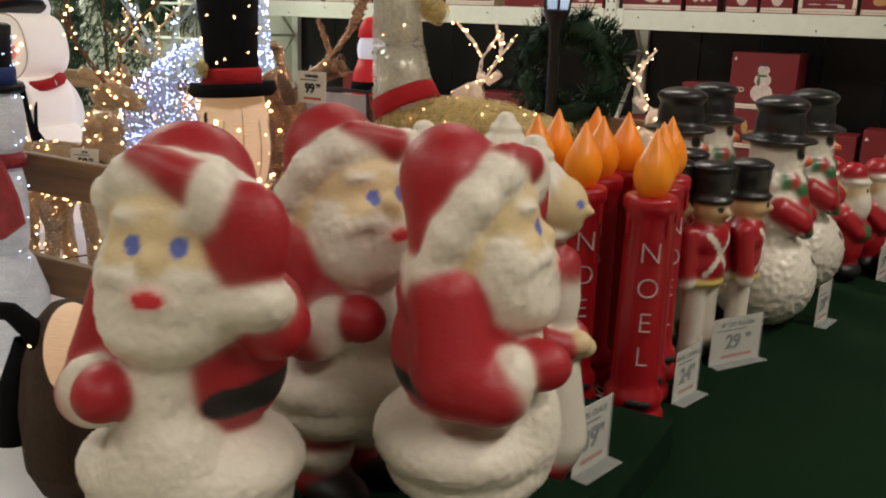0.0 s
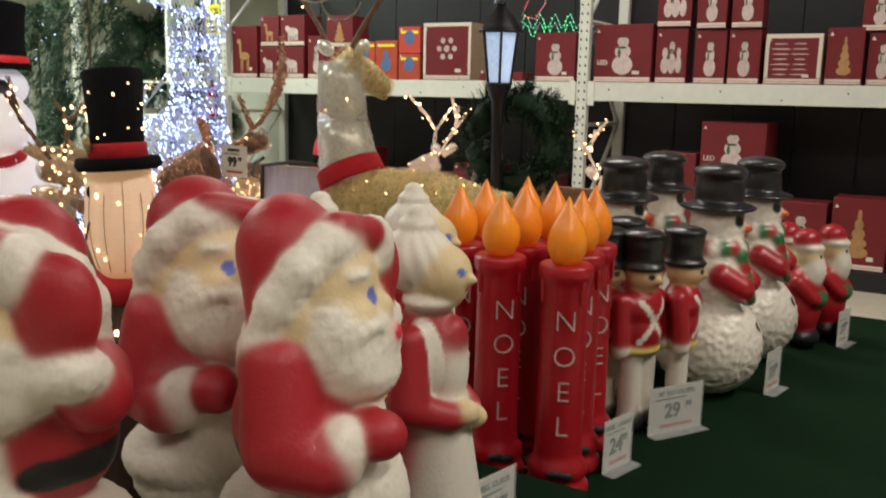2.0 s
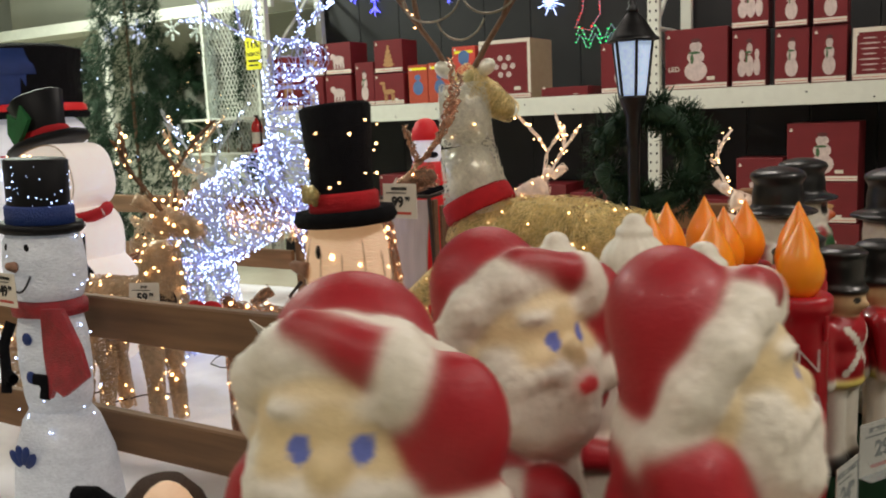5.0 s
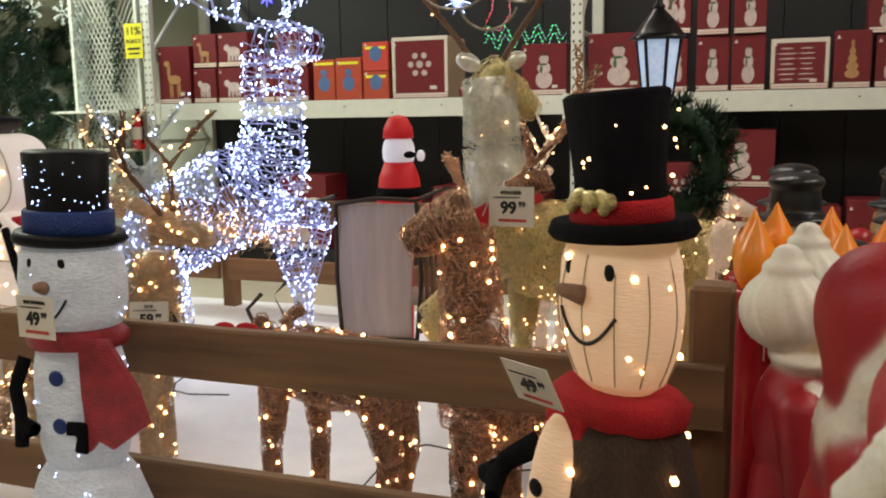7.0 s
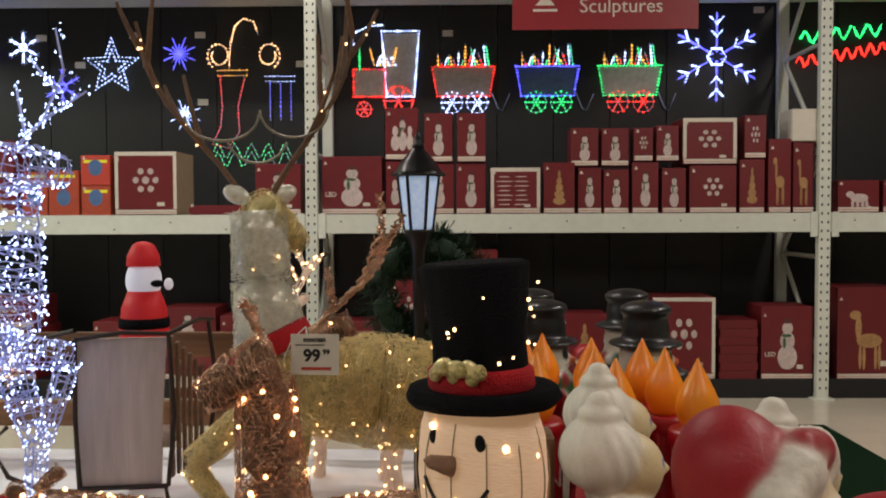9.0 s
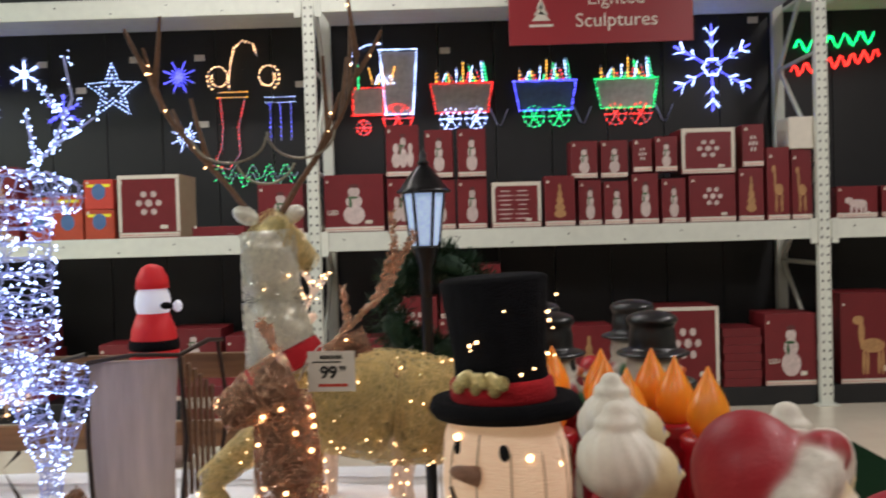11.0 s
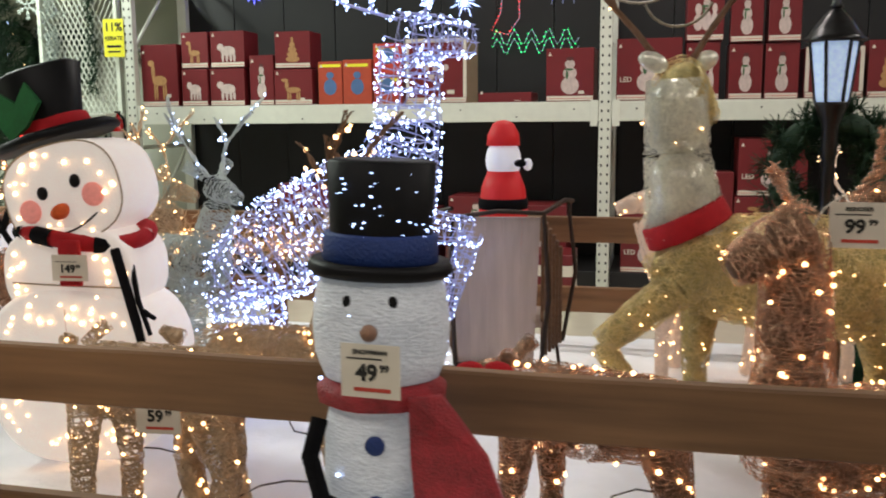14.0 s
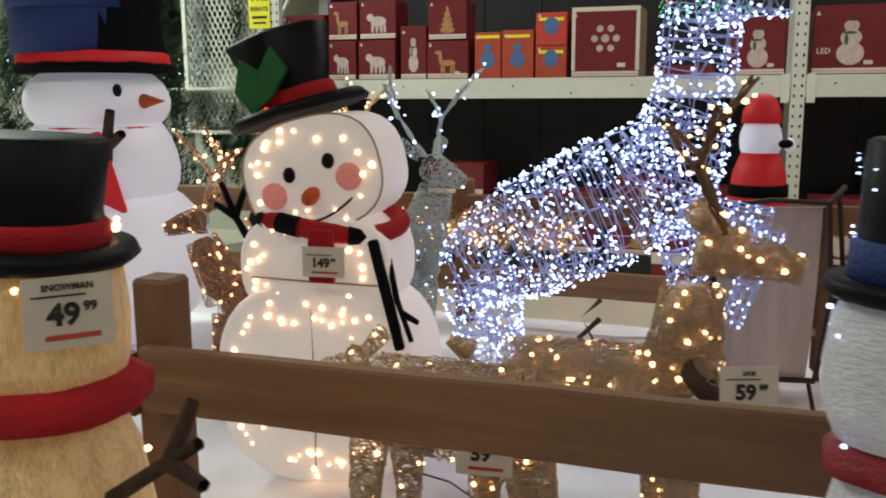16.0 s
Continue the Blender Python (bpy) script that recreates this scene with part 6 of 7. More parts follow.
def picture(kind, w, h):
    """Flat printed shapes, or for stripes painted glare: what the box shows on its front, on a face w wide and h high.
    """
    y = -0.0022
    s = min(w, h)
    if kind == "snowman":
        return joined([disc(0, h * 0.30, s * 0.19, h * 0.17, y), disc(0, h * 0.53, s * 0.145, h * 0.12, y - 0.0003), disc(0, h * 0.70, s * 0.105, h * 0.085, y - 0.0006)])
    if kind == "pair":
        return joined([disc(-w * 0.2, h * 0.32, w * 0.13, h * 0.15, y), disc(-w * 0.2, h * 0.55, w * 0.09, h * 0.1, y - 0.0003), disc(w * 0.02, h * 0.36, w * 0.13, h * 0.19, y - 0.0006), disc(w * 0.02, h * 0.66, w * 0.09, h * 0.1, y - 0.0009), disc(w * 0.24, h * 0.34, w * 0.1, h * 0.16, y), disc(w * 0.24, h * 0.56, w * 0.07, h * 0.09, y - 0.0003)])
    if kind == "animal":
        return joined([disc(0.02 * w, h * 0.45, w * 0.22, h * 0.14, y), disc(-w * 0.2, h * 0.56, w * 0.1, h * 0.1, y - 0.0003)] + [disc(w * k, h * 0.27, w * 0.04, h * 0.12, y - 0.0006) for k in (-0.14, -0.02, 0.1, 0.2)])
    if kind == "deer":
        return joined([disc(0, h * 0.42, w * 0.2, h * 0.08, y), disc(-w * 0.17, h * 0.56, w * 0.05, h * 0.13, y - 0.0003), disc(-w * 0.22, h * 0.70, w * 0.09, h * 0.05, y - 0.0006)] + [disc(w * k, h * 0.24, w * 0.025, h * 0.14, y - 0.0009) for k in (-0.14, -0.08, 0.1, 0.16)])
    if kind == "tree":
        return joined([disc(0, h * (0.25 + 0.13 * i), w * (0.2 - 0.04 * i), h * 0.08, y - 0.0003 * i) for i in range(5)])
    if kind == "flake":
        return joined([disc(0.16 * w * math.cos(a), h * 0.55 + 0.16 * h * math.sin(a), w * 0.05, h * 0.05, y - 0.0001 * k) for k, a in enumerate(np.linspace(0, 5.24, 6))] + [disc(0, h * 0.55, w * 0.06, h * 0.06, y - 0.001)])
    # stripes: glare on the wrapping, drawn as pale bars of colour
    return joined([disc(-w * 0.22, h * (0.2 + 0.1 * i), w * (0.12 + 0.03 * (i % 3)), h * 0.014, y) for i in range(7)] + [disc(w * 0.12, h * (0.2 + 0.1 * i), w * (0.16 - 0.02 * (i % 4)), h * 0.012, y) for i in range(7)])


# pale print of the snowmen, and the colour of the painted glare bars
M_PICW = mat("printed_snow_and_glare", (0.55, 0.45, 0.42), 0.45, 0, 40, 0.3, 0)
M_PICG = mat("printed_gold", (0.40, 0.22, 0.09), 0.45, 0, 40, 0.3, 0)
M_PICB = mat("printed_dark", (0.10, 0.03, 0.03), 0.45, 0, 40, 0.3, 0)
M_PICGR = mat("printed_green", (0.05, 0.12, 0.05), 0.45, 0, 40, 0.3, 0)
LABELS = {"snowman": "dark red product box with a snowman picture", "pair": "dark red product box with a group of snowmen", "animal": "dark red product box with a white animal picture", "deer": "dark red product box with a golden reindeer picture",
          "tree": "dark red product box with a lit tree picture", "flake": "dark red product box with a snowflake picture", "stripes": "shrink-wrapped dark red product box with painted glare stripes"}


def product_box(x0, x1, z0, z1, y, kind, strip=True, led="", frame_card=False, body=None, depth=None, turn=0.0, tone=None):
    w, h = x1 - x0, z1 - z0
    d = depth or min(0.5, max(0.2, w * 0.9))
    t = thing("product_box", ((x0 + x1) / 2, y, z0), LABELS[kind] if body is None else "bright printed product box on the shelf", "box", "product boxes", turn)
    part("carton", block(-w / 2, w / 2, 0, d, 0, h, 0.004), body or M_RED, t)
    if frame_card:
        for n, a in enumerate(((-w / 2, w / 2, h - 0.035, h - 0.002), (-w / 2, -w / 2 + 0.03, 0.05, h - 0.036), (w / 2 - 0.03, w / 2, 0.05, h - 0.036))):
            part("white_border", block(a[0] + 0.001, a[1] - 0.001, -0.0016, -0.0002, a[2], a[3], 0), M_CARD, t)
        part("cream_side", block(w / 2 + 0.0002, w / 2 + 0.0016, 0.004, d - 0.004, 0.004, h - 0.004, 0), M_KRAFT, t)
    if strip:
        part("white_strip", block(-w / 2 + 0.004, w / 2 - 0.004, -0.0016, -0.0002, 0.008, 0.045, 0), M_CARD, t)
        part("strip_line", block(-w / 2 + 0.004, w / 2 - 0.004, -0.0024, -0.0017, 0.022, 0.026, 0), M_REDINK, t)
    if kind:
        m = tone or {"deer": M_PICG, "tree": M_PICG, "stripes": M_PICW}.get(kind, M_PICW)
        part("print", picture(kind, w, h), m, t, "printed picture, painted glare where striped")
        if kind in ("snowman", "pair"):
            part("printed_hat", joined([disc(0, h * 0.80, min(w, h) * 0.085, h * 0.035, -0.0032)]), M_PICB, t)
            part("printed_scarf", joined([disc(-w * 0.02, h * 0.60, min(w, h) * 0.1, h * 0.022, -0.0035), disc(-w * 0.06, h * 0.5, min(w, h) * 0.03, h * 0.08, -0.0036)]), M_PICGR, t)
    part("mark", joined([([(-w / 2 + 0.015, -0.0024, h * 0.86), (-w / 2 + 0.045, -0.0024, h * 0.86), (-w / 2 + 0.03, -0.0024, h * 0.86 + 0.03)], [(0, 1, 2)])]), M_CARD, t)
    if led:
        part("word", text_mesh(led, 0.055, bold=0.001), M_CARD, t, place=(-w / 2 + 0.075, -0.0026, h * 0.34), rot=(90, 0, 0))
    if w > 0.35:
        part("label", block(w * 0.18, w * 0.30, -0.0026, -0.0017, h * 0.14, h * 0.2, 0), M_CARD, t, "small white price label")
    return t


SH = BEAM_Z + 0.013
FY = RACK_Y + 0.025
# left bay, upper shelf
UPPER_LEFT = [(-6.62, -6.25, 0, 0.56, "deer"), (-6.21, -5.95, 0, 0.33, "animal"), (-5.93, -5.59, 0, 0.33, "animal"), (-6.21, -5.94, 0.34, 0.66, "deer"), (-5.91, -5.58, 0.34, 0.66, "animal"),
              (-5.54, -5.31, 0, 0.44, "snowman"), (-5.30, -4.94, 0, 0.31, "deer"), (-5.29, -4.96, 0.32, 0.64, "tree"), (-2.88, -2.49, 0, 0.43, "snowman")]
for a, b, c, d, k in UPPER_LEFT:
    product_box(a, b, SH + c, SH + d, FY + R0.uniform(0, 0.03), k, turn=R0.uniform(-2, 2))
product_box(-4.08, -3.55, SH, SH + 0.54, FY, "flake", frame_card=True)
product_box(-3.45, -3.0, SH, SH + 0.08, FY, "", False, body=M_RED)
for a, b, c, d in ((-4.88, -4.66, 0, 0.37), (-4.65, -4.39, 0, 0.38), (-4.37, -4.12, 0, 0.25), (-4.37, -4.12, 0.255, 0.51)):
    t = product_box(a, b, SH + c, SH + d, FY, "", False, body=M_ORANGE if d < 0.3 or a < -4.6 else M_REDINK)
    part("print", joined([disc(0, 0.15, 0.06, 0.07, -0.0022), disc(0, 0.25, 0.035, 0.03, -0.0025) if d - c > 0.3 else disc(0.03, 0.17, 0.03, 0.03, -0.0025)]), M_BLUEP, t, "blue printed figure")
    part("yellow_band", block(-0.1, 0.1, -0.0018, -0.0002, 0.19 if d - c < 0.3 else 0.32, 0.215 if d - c < 0.3 else 0.345, 0), M_YELLOW, t)
# middle bay, upper shelf
UPPER_MID = [(-1.77, -1.51, 0, 0.45, "pair"), (-1.77, -1.49, 0.46, 0.90, "pair"), (-1.44, -1.19, 0, 0.43, "snowman"), (-1.44, -1.20, 0.44, 0.85, "snowman"), (-1.17, -0.92, 0, 0.43, "snowman"), (-1.16, -0.92, 0.44, 0.85, "snowman"),
             (-0.43, -0.17, 0, 0.43, "tree"), (-0.14, 0.06, 0, 0.39, "snowman"), (0.08, 0.29, 0, 0.37, "snowman"), (0.32, 0.54, 0, 0.43, "snowman"), (0.57, 0.77, 0, 0.38, "snowman")]
for a, b, c, d, k in UPPER_MID:
    product_box(a, b, SH + c, SH + d, FY + R0.uniform(0, 0.03), k, turn=R0.uniform(-2, 2))
UPPER_MID2 = [(-0.20, 0.03, 0.40, 0.72, "snowman"), (0.06, 0.29, 0.40, 0.72, "snowman"), (0.33, 0.49, 0.44, 0.72, "flake"), (0.52, 0.71, 0.44, 0.74, "snowman"), (1.22, 1.43, 0, 0.45, "tree"), (1.26, 1.44, 0.46, 0.82, "flake"), (1.46, 1.65, 0, 0.62, "deer"), (1.67, 1.85, 0, 0.60, "deer"),
              (2.04, 2.39, 0, 0.27, "animal"), (2.43, 2.80, 0, 0.27, "animal"), (2.9, 3.3, 0, 0.5, "snowman")]
for a, b, c, d, k in UPPER_MID2:
    product_box(a, b, SH + c, SH + d, FY + R0.uniform(0, 0.03), k, turn=R0.uniform(-2, 2))
product_box(-2.31, -1.80, SH, SH + 0.49, FY, "snowman", led="LED")
product_box(-0.88, -0.46, SH, SH + 0.39, FY, "stripes", frame_card=True)
product_box(0.80, 1.19, SH, SH + 0.40, FY, "flake")
product_box(0.74, 1.19, SH + 0.41, SH + 0.80, FY, "flake", frame_card=True)
t = thing("white_carton", (1.77, FY, SH + 0.601), "plain white carton on top of other boxes", "box")
part("carton", block(-0.12, 0.12, 0, 0.3, 0, 0.27, 0.006), M_CARD, t)
# low boxes on the rack base
B0, BY = 0.161, RACK_Y + 0.05
LOW = [(0.50, 1.03, 0, 0.70, "flake"), (1.42, 1.86, 0, 0.62, "snowman"), (2.06, 2.6, 0, 0.78, "deer"), (-0.28, 0.12, 0, 0.56, "tree"), (-0.69, -0.32, 0, 0.50, "snowman"), (-1.34, -0.82, 0.65, 1.11, "snowman"), (-1.73, -1.37, 0.36, 0.84, "flake"),
       (-5.31, -4.81, 0.45, 0.71, "flake"), (-5.35, -4.8, 0, 0.44, "snowman"), (-2.25, -1.80, 0, 0.5, "snowman"), (2.7, 3.2, 0, 0.6, "deer")]
for a, b, c, d, k in LOW:
    product_box(a, b, B0 + c, B0 + d, BY, k, led="LED" if (b - a > 0.4 and k == "snowman") else "", frame_card=a == 0.50)
LOW2 = [(-1.34, -0.80, 0, 0.32, "flake"), (-1.36, -0.82, 0.325, 0.645, "deer"), (-1.75, -1.37, 0, 0.355, "tree"), (-3.2, -2.7, 0, 0.55, "snowman"), (-3.75, -3.25, 0, 0.32, "tree"), (-3.72, -3.24, 0.325, 0.62, "snowman"), (-4.3, -3.85, 0, 0.5, "deer")]
for a, b, c, d, k in LOW2:
    product_box(a, b, B0 + c, B0 + d, BY, k)
for i in range(7):
    t = thing("flat_carton", (1.225 + 0.01 * (i % 2), BY, B0 + 0.072 * i), "flat dark red carton in a stack", "box", "flat cartons")
    part("carton", block(-0.16, 0.16, 0, 0.4, 0, 0.07, 0.003), M_RED, t)
for i, m in enumerate((M_HOLLY, M_CARD, M_RED, M_CARD, M_RED)):
    t = thing("flat_carton", (-2.75, BY - 0.02, B0 + 0.0 + 0.06 * i) if False else (-2.95, 6.9, 0.0 + 0.085 * i), "flat printed carton in a stack on the floor", "box", "flat cartons")
    part("carton", block(-0.38, 0.38, 0, 0.4, 0, 0.083, 0.003), m, t)


# ---- lit pieces hung on the black boards ----
WALL_Y = RACK_Y + 1.005


def light_piece(name, x, z, label, strokes, spacing=0.028, r=0.009, y=WALL_Y, tags=True, group="lit wall pieces"):
    """strokes: (polyline of (x, z), bulb material); wires carry a bulb every spacing metres."""
    t = thing(name, (x, y, z), label, "light sculpture", group)
    part("wire_frame", tube([[(p[0], 0, p[1]) for p in line] for line, m in strokes], 0.004, 4), M_WIREW, t)
    by = {}
    for line, m in strokes:
        for (xa, za), (xb, zb) in zip(line, line[1:]):
            n = max(1, int(math.hypot(xb - xa, zb - za) / spacing))
            by.setdefault(m, []).extend((xa + (xb - xa) * i / n, -0.012, za + (zb - za) * i / n) for i in range(n))
    for m, pts in by.items():
        part("bulb_string", bulbs(pts, r), m, t, kind="stuff")
    part("hanger", tube([[(0, 0.0, 0), (0, 0.014, 0)]], 0.004, 4), M_IRON, t)
    return t


def flake_strokes(r, m, m2=None, n=6):
    out = []
    for k in range(n):
        a = math.pi / 2 + 2 * math.pi * k / n
        c, s = math.cos(a), math.sin(a)
        out.append(([(0.12 * r * c, 0.12 * r * s), (r * c, r * s)], m))
        for u, L in ((0.45, 0.22), (0.72, 0.26)):
            for d in (-0.75, 0.75):
                out.append(([(u * r * c, u * r * s), (u * r * c + L * r * math.cos(a + d), u * r * s + L * r * math.sin(a + d))], m2 or m))
    out.append(([(0.2 * r * math.cos(a), 0.2 * r * math.sin(a)) for a in np.linspace(0, 6.284, 7)], m2 or m))
    return out


light_piece("lit_snowflake", -5.92, 2.98, "large blue lit snowflake on the board", flake_strokes(0.40, M_BBLUE), 0.024, 0.010)
light_piece("lit_snowflake", -5.32, 3.19, "small white lit snowflake on the board", flake_strokes(0.17, M_BCOOL), 0.03)
light_piece("lit_snowflake", -4.95, 2.81, "small blue lit snowflake on the board", flake_strokes(0.19, M_BBLUE), 0.026)
star = [(0.27 * (1 if i % 2 == 0 else 0.42) * math.cos(math.pi / 2 + i * math.pi / 5), 0.27 * (1 if i % 2 == 0 else 0.42) * math.sin(math.pi / 2 + i * math.pi / 5)) for i in range(11)]
light_piece("lit_star", -4.47, 3.0, "white lit wire star on the board", [(star, M_BCOOL), ([(p[0] * 0.6, p[1] * 0.6) for p in star], M_BCOOL)], 0.034, 0.007)
for x, z, r, m, w in ((-3.82, 3.12, 0.17, M_BBLUE, "blue"), (-3.77, 2.54, 0.16, M_BCOOL, "white")):
    light_piece("lit_starburst", x, z, w + " lit starburst on the board", [([(0, 0), (r * math.cos(a) * (1 if i % 2 else 0.6), r * math.sin(a) * (1 if i % 2 else 0.6))], m) for i, a in enumerate(np.linspace(0, 5.9, 16))], 0.02, 0.006)
scroll = [(0.12 * math.cos(a) * (1 - 0.06 * a), 0.12 * math.sin(a) * (1 - 0.06 * a)) for a in np.linspace(-1, 7, 22)]
light_piece("lit_scroll", -3.2, 3.18, "warm white lit scroll ornament on the board", [([(p[0] * 0.9 + 0.24, p[1] - 0.08) for p in scroll], M_BWARM), ([(-p[0] * 0.9 - 0.24, p[1] - 0.08) for p in scroll], M_BWARM), ([(-0.12, 0.05), (-0.08, 0.2), (0, 0.27), (0.1, 0.24), (0.14, 0.12)], M_BWARM), ([(-0.12, 0.05), (-0.14, -0.1), (-0.14, -0.2)], M_BWARM)], 0.03, 0.007)
light_piece("lit_stocking", -3.31, 2.62, "red and green lit rope stocking on the board", [([(-0.12, 0.28), (-0.1, 0.0), (-0.12, -0.2), (-0.2, -0.36), (-0.05, -0.4), (0.06, -0.25), (0.05, 0.0), (0.12, 0.28)], M_BRED), ([(-0.14, 0.29), (0.14, 0.29), (0.14, 0.34), (-0.14, 0.34), (-0.14, 0.29)], M_BYEL)], 0.035, 0.006)
light_piece("lit_lamp", -2.85, 2.68, "white and blue lit rope parcel on the board", [([(-0.14, 0.22), (0.14, 0.22), (0.14, 0.17), (-0.14, 0.17), (-0.14, 0.22)], M_BCOOL), ([(-0.1, 0.15), (-0.1, -0.2)], M_BBLUE), ([(0.1, 0.15), (0.1, -0.2)], M_BBLUE), ([(0, 0.15), (0, -0.2)], M_BBLUE)], 0.04, 0.005)
light_piece("lit_garland", -3.1, 2.15, "green lit rope garland on the board", [([(-0.4 + 0.8 * i / 24, 0.07 * math.sin(i * 1.3) + 0.04 * k) for i in range(25)], M_BGREEN) for k in (-1, 1)], 0.035, 0.006)
light_piece("lit_snowflake", 1.30, 3.06, "large blue and white lit snowflake on the board", flake_strokes(0.43, M_BBLUE, M_BCOOL), 0.026, 0.010)


def wheel(cx, cz, r, m):
    return [([(cx + r * math.cos(a), cz + r * math.sin(a)) for a in np.linspace(0, 6.284, 13)], m)] + [([(cx, cz), (cx + r * math.cos(a), cz + r * math.sin(a))], m) for a in np.linspace(0, 5.24, 6)]


def rect(x0, x1, z0, z1, m, flare=0.0):
    return [([(x0, z0), (x1, z0), (x1 + flare, z1), (x0 - flare, z1), (x0, z0)], m)]


def panel(t, x0, x1, z0, z1, material, flare=0.0, name="panel"):
    part(name, mesh("panel", [(x0, -0.004, z0), (x1, -0.004, z0), (x1 + flare, -0.004, z1), (x0 - flare, -0.004, z1), (x0, 0.004, z0), (x1, 0.004, z0), (x1 + flare, 0.004, z1), (x0 - flare, 0.004, z1)],
                           [(0, 1, 2, 3), (7, 6, 5, 4), (0, 4, 5, 1), (1, 5, 6, 2), (2, 6, 7, 3), (3, 7, 4, 0)]), material, t)


def heap(w, z, n, mats):
    rnd = random.Random(int(w * 1000) + n)
    return [([(x, z), (x + rnd.uniform(-0.06, 0.06), z + rnd.uniform(0.05, 0.2))], mats[i % len(mats)]) for i, x in enumerate(np.linspace(-w, w, n))]


M_TRAINW = mat("train_white_film", (0.5, 0.48, 0.46), 0.5, 0, 20, 0.3, 0)
M_TRAINB = mat("train_blue_film", (0.10, 0.18, 0.32), 0.5, 0, 20, 0.3, 0)
t = light_piece("lit_train_engine", -1.85, 2.80, "lit holographic train engine with white lights", rect(-0.3, 0.0, -0.1, 0.16, M_BRED) + rect(0.02, 0.28, -0.1, 0.52, M_BCOOL, 0.05) + wheel(0.13, -0.14, 0.14, M_BRED) + wheel(-0.2, -0.22, 0.07, M_BRED) + [([(-0.24, 0.16), (-0.24, 0.4)], M_BGREEN), ([(-0.3, 0.4), (-0.3, 0.5), (-0.15, 0.57), (0.0, 0.58)], M_BCOOL)] + heap(0.1, 0.2, 8, [M_BYEL, M_BCOOL]), 0.028, 0.009, tags=False)
panel(t, -0.29, -0.01, -0.09, 0.15, M_TRAINW)
panel(t, 0.03, 0.27, -0.09, 0.5, M_TRAINW, 0.05)
for x, edge, film, wm in ((-1.10, M_BRED, M_TRAINW, M_BCOOL), (-0.30, M_BBLUE, M_TRAINB, M_BGREEN), (0.48, M_BGREEN, M_TRAINW, M_BRED)):
    t = light_piece("lit_train_wagon", x, 2.78, "lit holographic train wagon heaped with coloured lights", rect(-0.25, 0.25, -0.08, 0.2, edge, 0.05) + wheel(-0.11, -0.14, 0.10, wm) + wheel(0.13, -0.14, 0.10, wm) + heap(0.24, 0.22, 16, [M_BYEL, M_BRED, M_BCOOL, M_BGREEN]), 0.03, 0.009)
    panel(t, -0.24, 0.24, -0.07, 0.19, film, 0.05)
    part("cord", tube([[(0.27, 0, -0.05), (0.33, -0.01, -0.2), (0.37, -0.01, -0.22), (0.44, 0, -0.06)]], 0.006, 5), M_WIREW, t, "white cord hanging between wagons")
t = light_piece("lit_greeting_sign", 2.47, 3.1, "green and red lit rope script sign on the board", [([(-0.38 + 0.76 * i / 26, 0.13 + 0.06 * math.sin(i * 1.25) + 0.003 * i) for i in range(27)], M_BGREEN), ([(-0.42 + 0.84 * i / 34, -0.1 + 0.055 * math.sin(i * 1.4) + 0.004 * i) for i in range(35)], M_BRED)], 0.016, 0.012)
for x, z in ((-5.15, 3.28), (-4.78, 3.02), (-4.25, 3.3), (-3.62, 3.3), (-3.6, 2.66), (-2.65, 3.02), (-1.25, 3.3), (1.7, 3.5)):
    tagged(part("wall_label", block(-0.05, 0.05, 0, 0.003, -0.03, 0.03, 0), M_CARD, place=(x, WALL_Y + 0.004, z)), "small white product label on the board", "label", "board labels")

# ---- signs and fittings on the rack ----
t = thing("hanging_sign", (0.07, RACK_Y - 0.06, 3.10), "dark red sign with white words hung from the upper beam", "sign")
part("board", block(-0.77, 0.77, -0.006, 0.006, 0, 0.62, 0.003), M_SIGN, t)
part("words", text_mesh("Lighted", 0.165), M_CARD, t, place=(0.13, -0.008, 0.375), rot=(90, 0, 0))
part("words", text_mesh("Sculptures", 0.165), M_CARD, t, place=(0.13, -0.008, 0.19), rot=(90, 0, 0))
part("tree_mark", joined([([(-0.5 - 0.08 + 0.02 * i, -0.0085, 0.20 + 0.05 * i), (-0.5 + 0.08 - 0.02 * i, -0.0085, 0.20 + 0.05 * i), (-0.5, -0.0085, 0.29 + 0.05 * i)], [(0, 1, 2)]) for i in range(3)]), M_CARD, t, "plain white tree shape")
part("mark_line", block(-0.6, -0.4, -0.009, -0.007, 0.15, 0.17, 0), M_CARD, t)
for s in (-0.7, 0.7):
    part("hook", tube([[(s, 0, 0.62), (s, 0.02, 0.70)]], 0.004, 4), M_IRON, t)
t = thing("rebate_sign", (-6.83, RACK_Y - 0.05, 2.03), "yellow paper rebate sign clipped to the upright", "sign", turn=4)
part("card", block(-0.1, 0.1, -0.002, 0.0, 0, 0.34, 0), M_YELLOW, t)
part("words", text_mesh("11%", 0.105, bold=0.002), M_INK, t, place=(0, -0.003, 0.265), rot=(90, 0, 0))
part("words", text_mesh("REBATE", 0.05, bold=0.001), M_INK, t, place=(0, -0.003, 0.165), rot=(90, 0, 0))
part("small_print", block(-0.06, 0.06, -0.004, -0.003, 0.04, 0.055, 0), M_INK, t)
part("small_print", block(-0.07, 0.07, -0.004, -0.003, 0.085, 0.105, 0), M_INK, t)
t = thing("fire_extinguisher", (-6.80, RACK_Y - 0.11, 1.13), "red fire extinguisher hung on the rack upright", "fire extinguisher")
part("cylinder", lathe([(0.055, 0), (0.062, 0.02), (0.062, 0.28), (0.045, 0.33), (0.02, 0.35), (0.018, 0.38)], 20), M_EXT, t)
part("valve", block(-0.03, 0.03, -0.012, 0.012, 0.375, 0.41, 0.004), M_IRON, t)
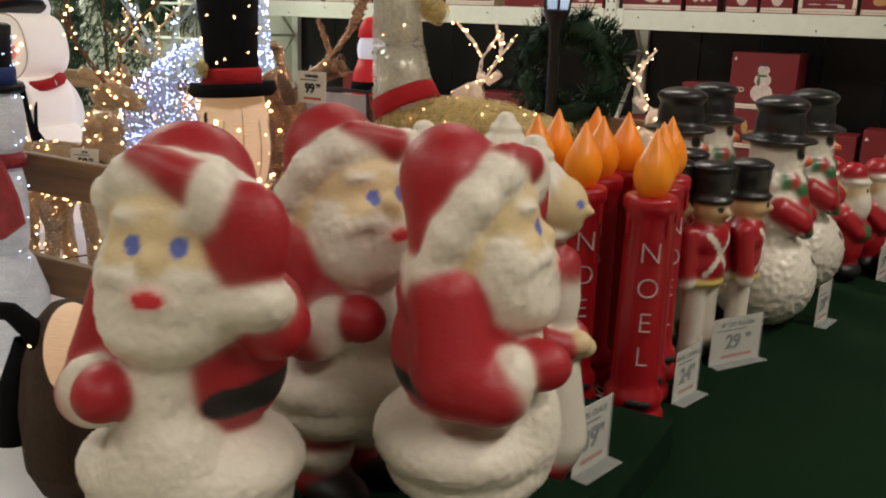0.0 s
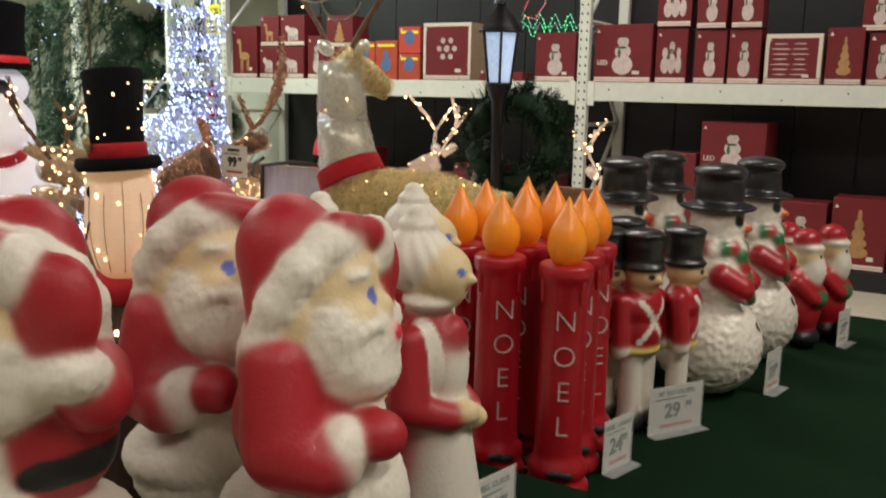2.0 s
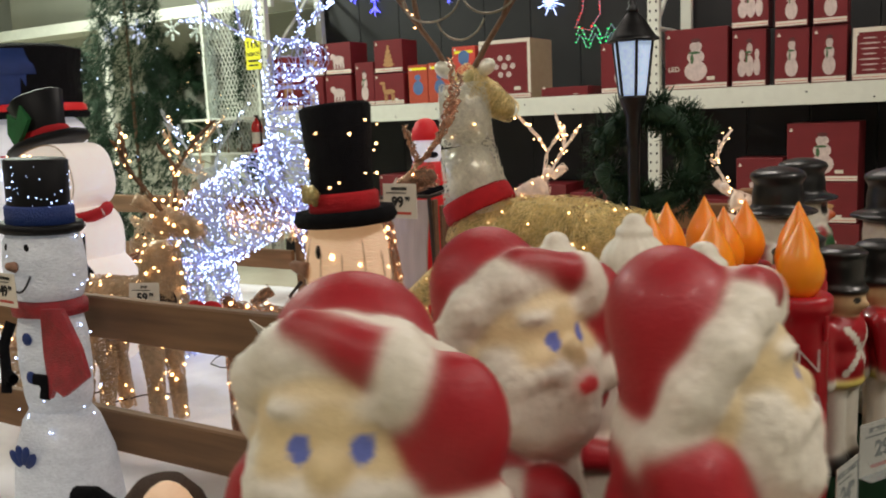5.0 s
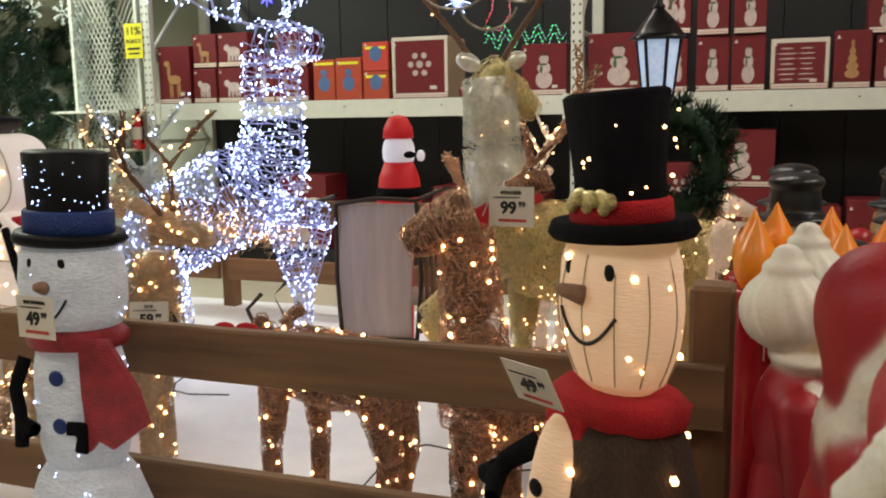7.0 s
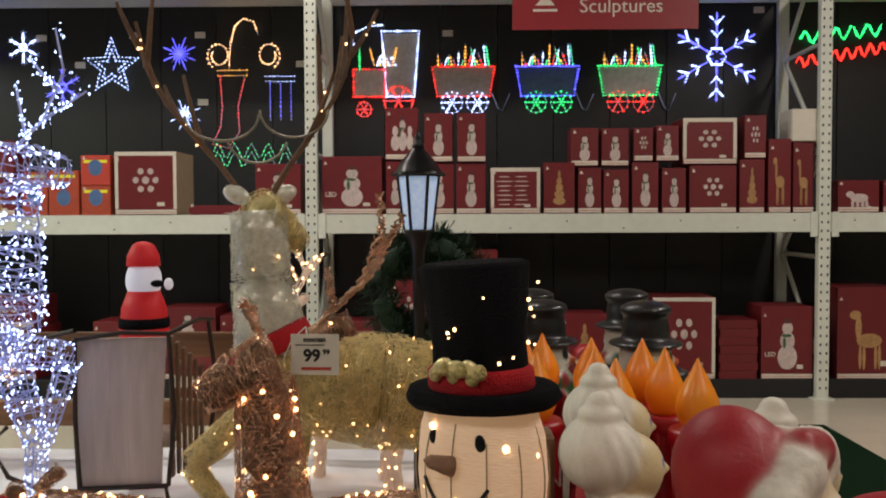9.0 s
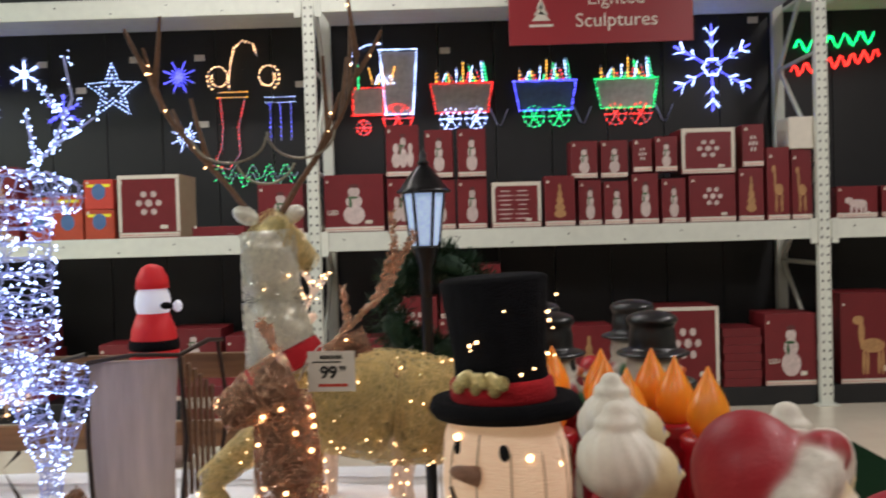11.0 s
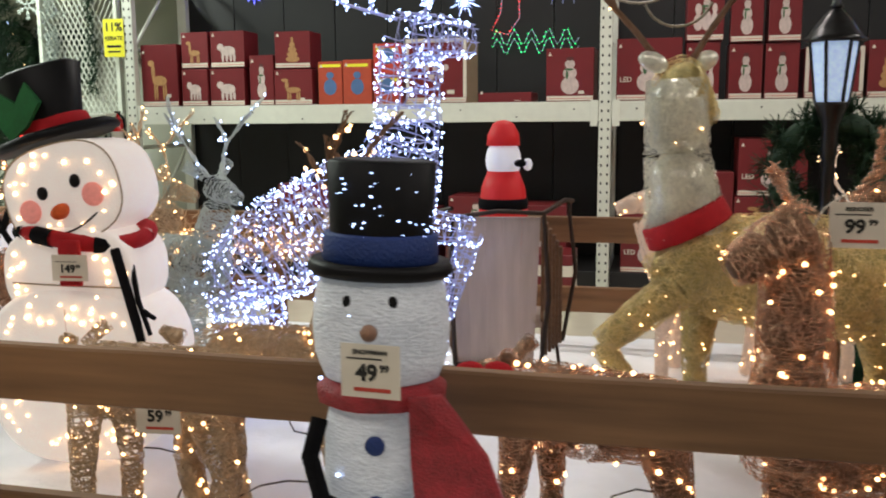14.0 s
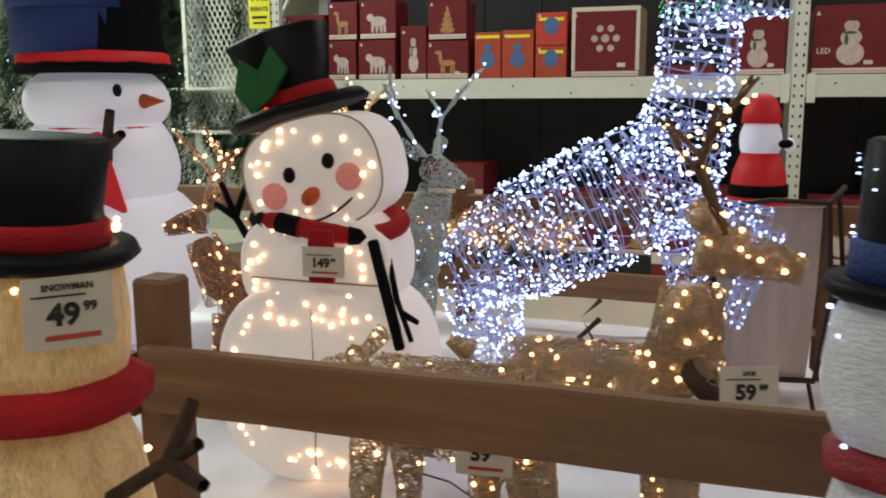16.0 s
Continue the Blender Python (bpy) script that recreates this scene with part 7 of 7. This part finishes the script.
part("label", lathe([(0.0625, 0.1), (0.064, 0.105), (0.064, 0.22), (0.0625, 0.225)], 20), M_CARD, t)
part("hose", tube([[(0.02, -0.02, 0.39), (0.08, -0.03, 0.34), (0.085, -0.03, 0.15), (0.07, -0.03, 0.06)]], 0.01, 6), M_PLUSH, t)
part("bracket", block(-0.02, 0.02, 0.05, 0.075, 0.1, 0.3, 0.002), M_IRON, t)

# ---- the white fixture left of the rack ----
t = thing("lattice_panel", (0, 0, 0), "white lattice display panel with hanging tinsel", "display panel")
lines = []
for i in range(-16, 17):
    for s in (-1, 1):
        pts = []
        x = -7.27 + i * 0.055
        a, b = (x, 1.15), (x + s * 0.85, 2.75)
        lo, hi = -7.66, -6.88
        seg = [(a[0] + (b[0] - a[0]) * u, a[1] + (b[1] - a[1]) * u) for u in np.linspace(0, 1, 24)]
        seg = [p for p in seg if lo <= p[0] <= hi]
        if len(seg) > 1:
            lines.append([(seg[0][0], RACK_Y + 0.06 + 0.006 * s, seg[0][1]), (seg[-1][0], RACK_Y + 0.06 + 0.006 * s, seg[-1][1])])
part("lattice", tube(lines, 0.009, 4), M_WHITE, t, kind="stuff")
for x in (-7.67, -6.86):
    part("stile", block(x - 0.02, x + 0.02, RACK_Y + 0.03, RACK_Y + 0.09, 0.0, 2.78, 0.003), M_WHITE, t)
part("tinsel", needles([((-7.52 + 0.05 * R0.gauss(0, 1), RACK_Y + 0.0, R0.uniform(1.3, 2.6)), (0, -0.5, 0)) for _ in range(160)], 0.07, 10, 14, 0.003), M_FROST, t, "silver tinsel hanging on the lattice", kind="stuff")
part("tinsel", needles([((-7.1 + 0.03 * R0.gauss(0, 1), RACK_Y + 0.0, R0.uniform(1.7, 2.7)), (0, -0.5, 0)) for _ in range(120)], 0.06, 10, 15, 0.003), M_NEEDLE, t, "green tinsel hanging on the lattice", kind="stuff")
for z, x0 in ((1.52, -7.75), (1.14, -7.75), (0.62, -7.75)):
    s = thing("white_shelf", (0, 0, 0), "thin white shelf board carrying small frosted trees", "shelf", "side shelves")
    part("board", block(x0, -6.80, RACK_Y - 0.30, RACK_Y + 0.025, z - 0.025, z, 0.004), M_WHITE, s)
    part("bracket", tube([[(-7.67, RACK_Y - 0.25, z - 0.028), (-7.67, RACK_Y + 0.03, z - 0.14)]], 0.008, 4), M_WHITE, s)
    if z < 1.5:
        for k in range(9):
            x = x0 + 0.1 + 0.1 * k
            m = thing("small_frosted_tree", (x, RACK_Y - 0.16 - 0.05 * (k % 2), z), "small frosted green table tree", "christmas tree", "small trees")
            part("trunk", tube([[(0, 0, 0), (0, 0, 0.2)]], 0.008, 5, 0.5), M_TWIG, m)
            part("foliage", needles([((0.05 * (1 - q / 14) * math.cos(q * 2.4), 0.05 * (1 - q / 14) * math.sin(q * 2.4), 0.05 + 0.013 * q), (math.cos(q * 2.4), math.sin(q * 2.4), 0)) for q in range(14)], 0.04, 14, 30 + k, 0.004), M_FROST if k % 3 else M_NEEDLE, m, kind="stuff")
t = thing("side_rack", (0, 0, 0), "white steel rack with wreaths on its back wall", "rack")
for z in (2.85, 3.6):
    part("beam", block(-12.5, -6.75, RACK_Y + 0.2, RACK_Y + 0.26, z - 0.14, z, 0.004), M_WHITE, t)
for x in (-12.5, -9.6):
    part("post", block(x - 0.05, x + 0.05, RACK_Y + 0.2, RACK_Y + 0.28, 0, 4.5, 0.005), M_WHITE, t)
part("shelf_board", block(-12.4, -6.8, RACK_Y + 0.27, RACK_Y + 1.2, 2.80, 2.83, 0.002), M_WHITE, t)
structure("backing_panel_4", block(-13.0, -6.77, RACK_Y + 1.25, RACK_Y + 1.3, 0, 4.7, 0), M_WALL, "pale painted board wall behind the wreaths", "wall panel")
for k, (x, z, r) in enumerate(((-8.15, 2.15, 0.30), (-8.85, 2.2, 0.32), (-9.6, 2.1, 0.32), (-8.5, 1.55, 0.30), (-9.25, 1.5, 0.3), (-10.1, 1.6, 0.3), (-7.95, 1.05, 0.28))):
    wreath((x, RACK_Y + 1.12, z), r, (0, 0, 0), 60 + k, "dark green fir wreath hung on the pale wall", lights=16)
for k, (x, z, r) in enumerate(((-8.9, 2.62, 0.16), (-8.3, 2.6, 0.14), (-9.4, 2.64, 0.15), (-7.9, 2.55, 0.13))):
    t = thing("hanging_snowflake", (x, RACK_Y + 0.18, z), "white glitter snowflake hanging from the beam", "ornament", "hanging snowflakes")
    part("flake", tube([[(p[0], 0, p[1]) for p in line] for line, m in flake_strokes(r, M_FROST)], 0.008, 4), M_FROST if k % 2 else M_WIREW, t)
    part("thread", tube([[(0, 0, r), (0, 0.02, 2.72 - z + 0.02)]], 0.002, 3), M_WIREW, t)

# ---- ceiling lamp housings ----
for x, y, w, d in ((2.6, 0.2, 0.4, 2.4), (2.8, 4.2, 0.4, 2.4), (-1.0, -1.6, 2.4, 0.4), (-5.0, -0.6, 2.4, 0.4), (-8.6, 5.2, 0.4, 2.4), (-2.6, 6.0, 3.0, 0.3)):
    t = thing("ceiling_light", (x, y, 4.73), "long white fluorescent ceiling light", "ceiling light", "ceiling lights")
    part("housing", block(-w / 2 - 0.03, w / 2 + 0.03, -d / 2 - 0.03, d / 2 + 0.03, 0, 0.069, 0.004), M_WHITE, t)
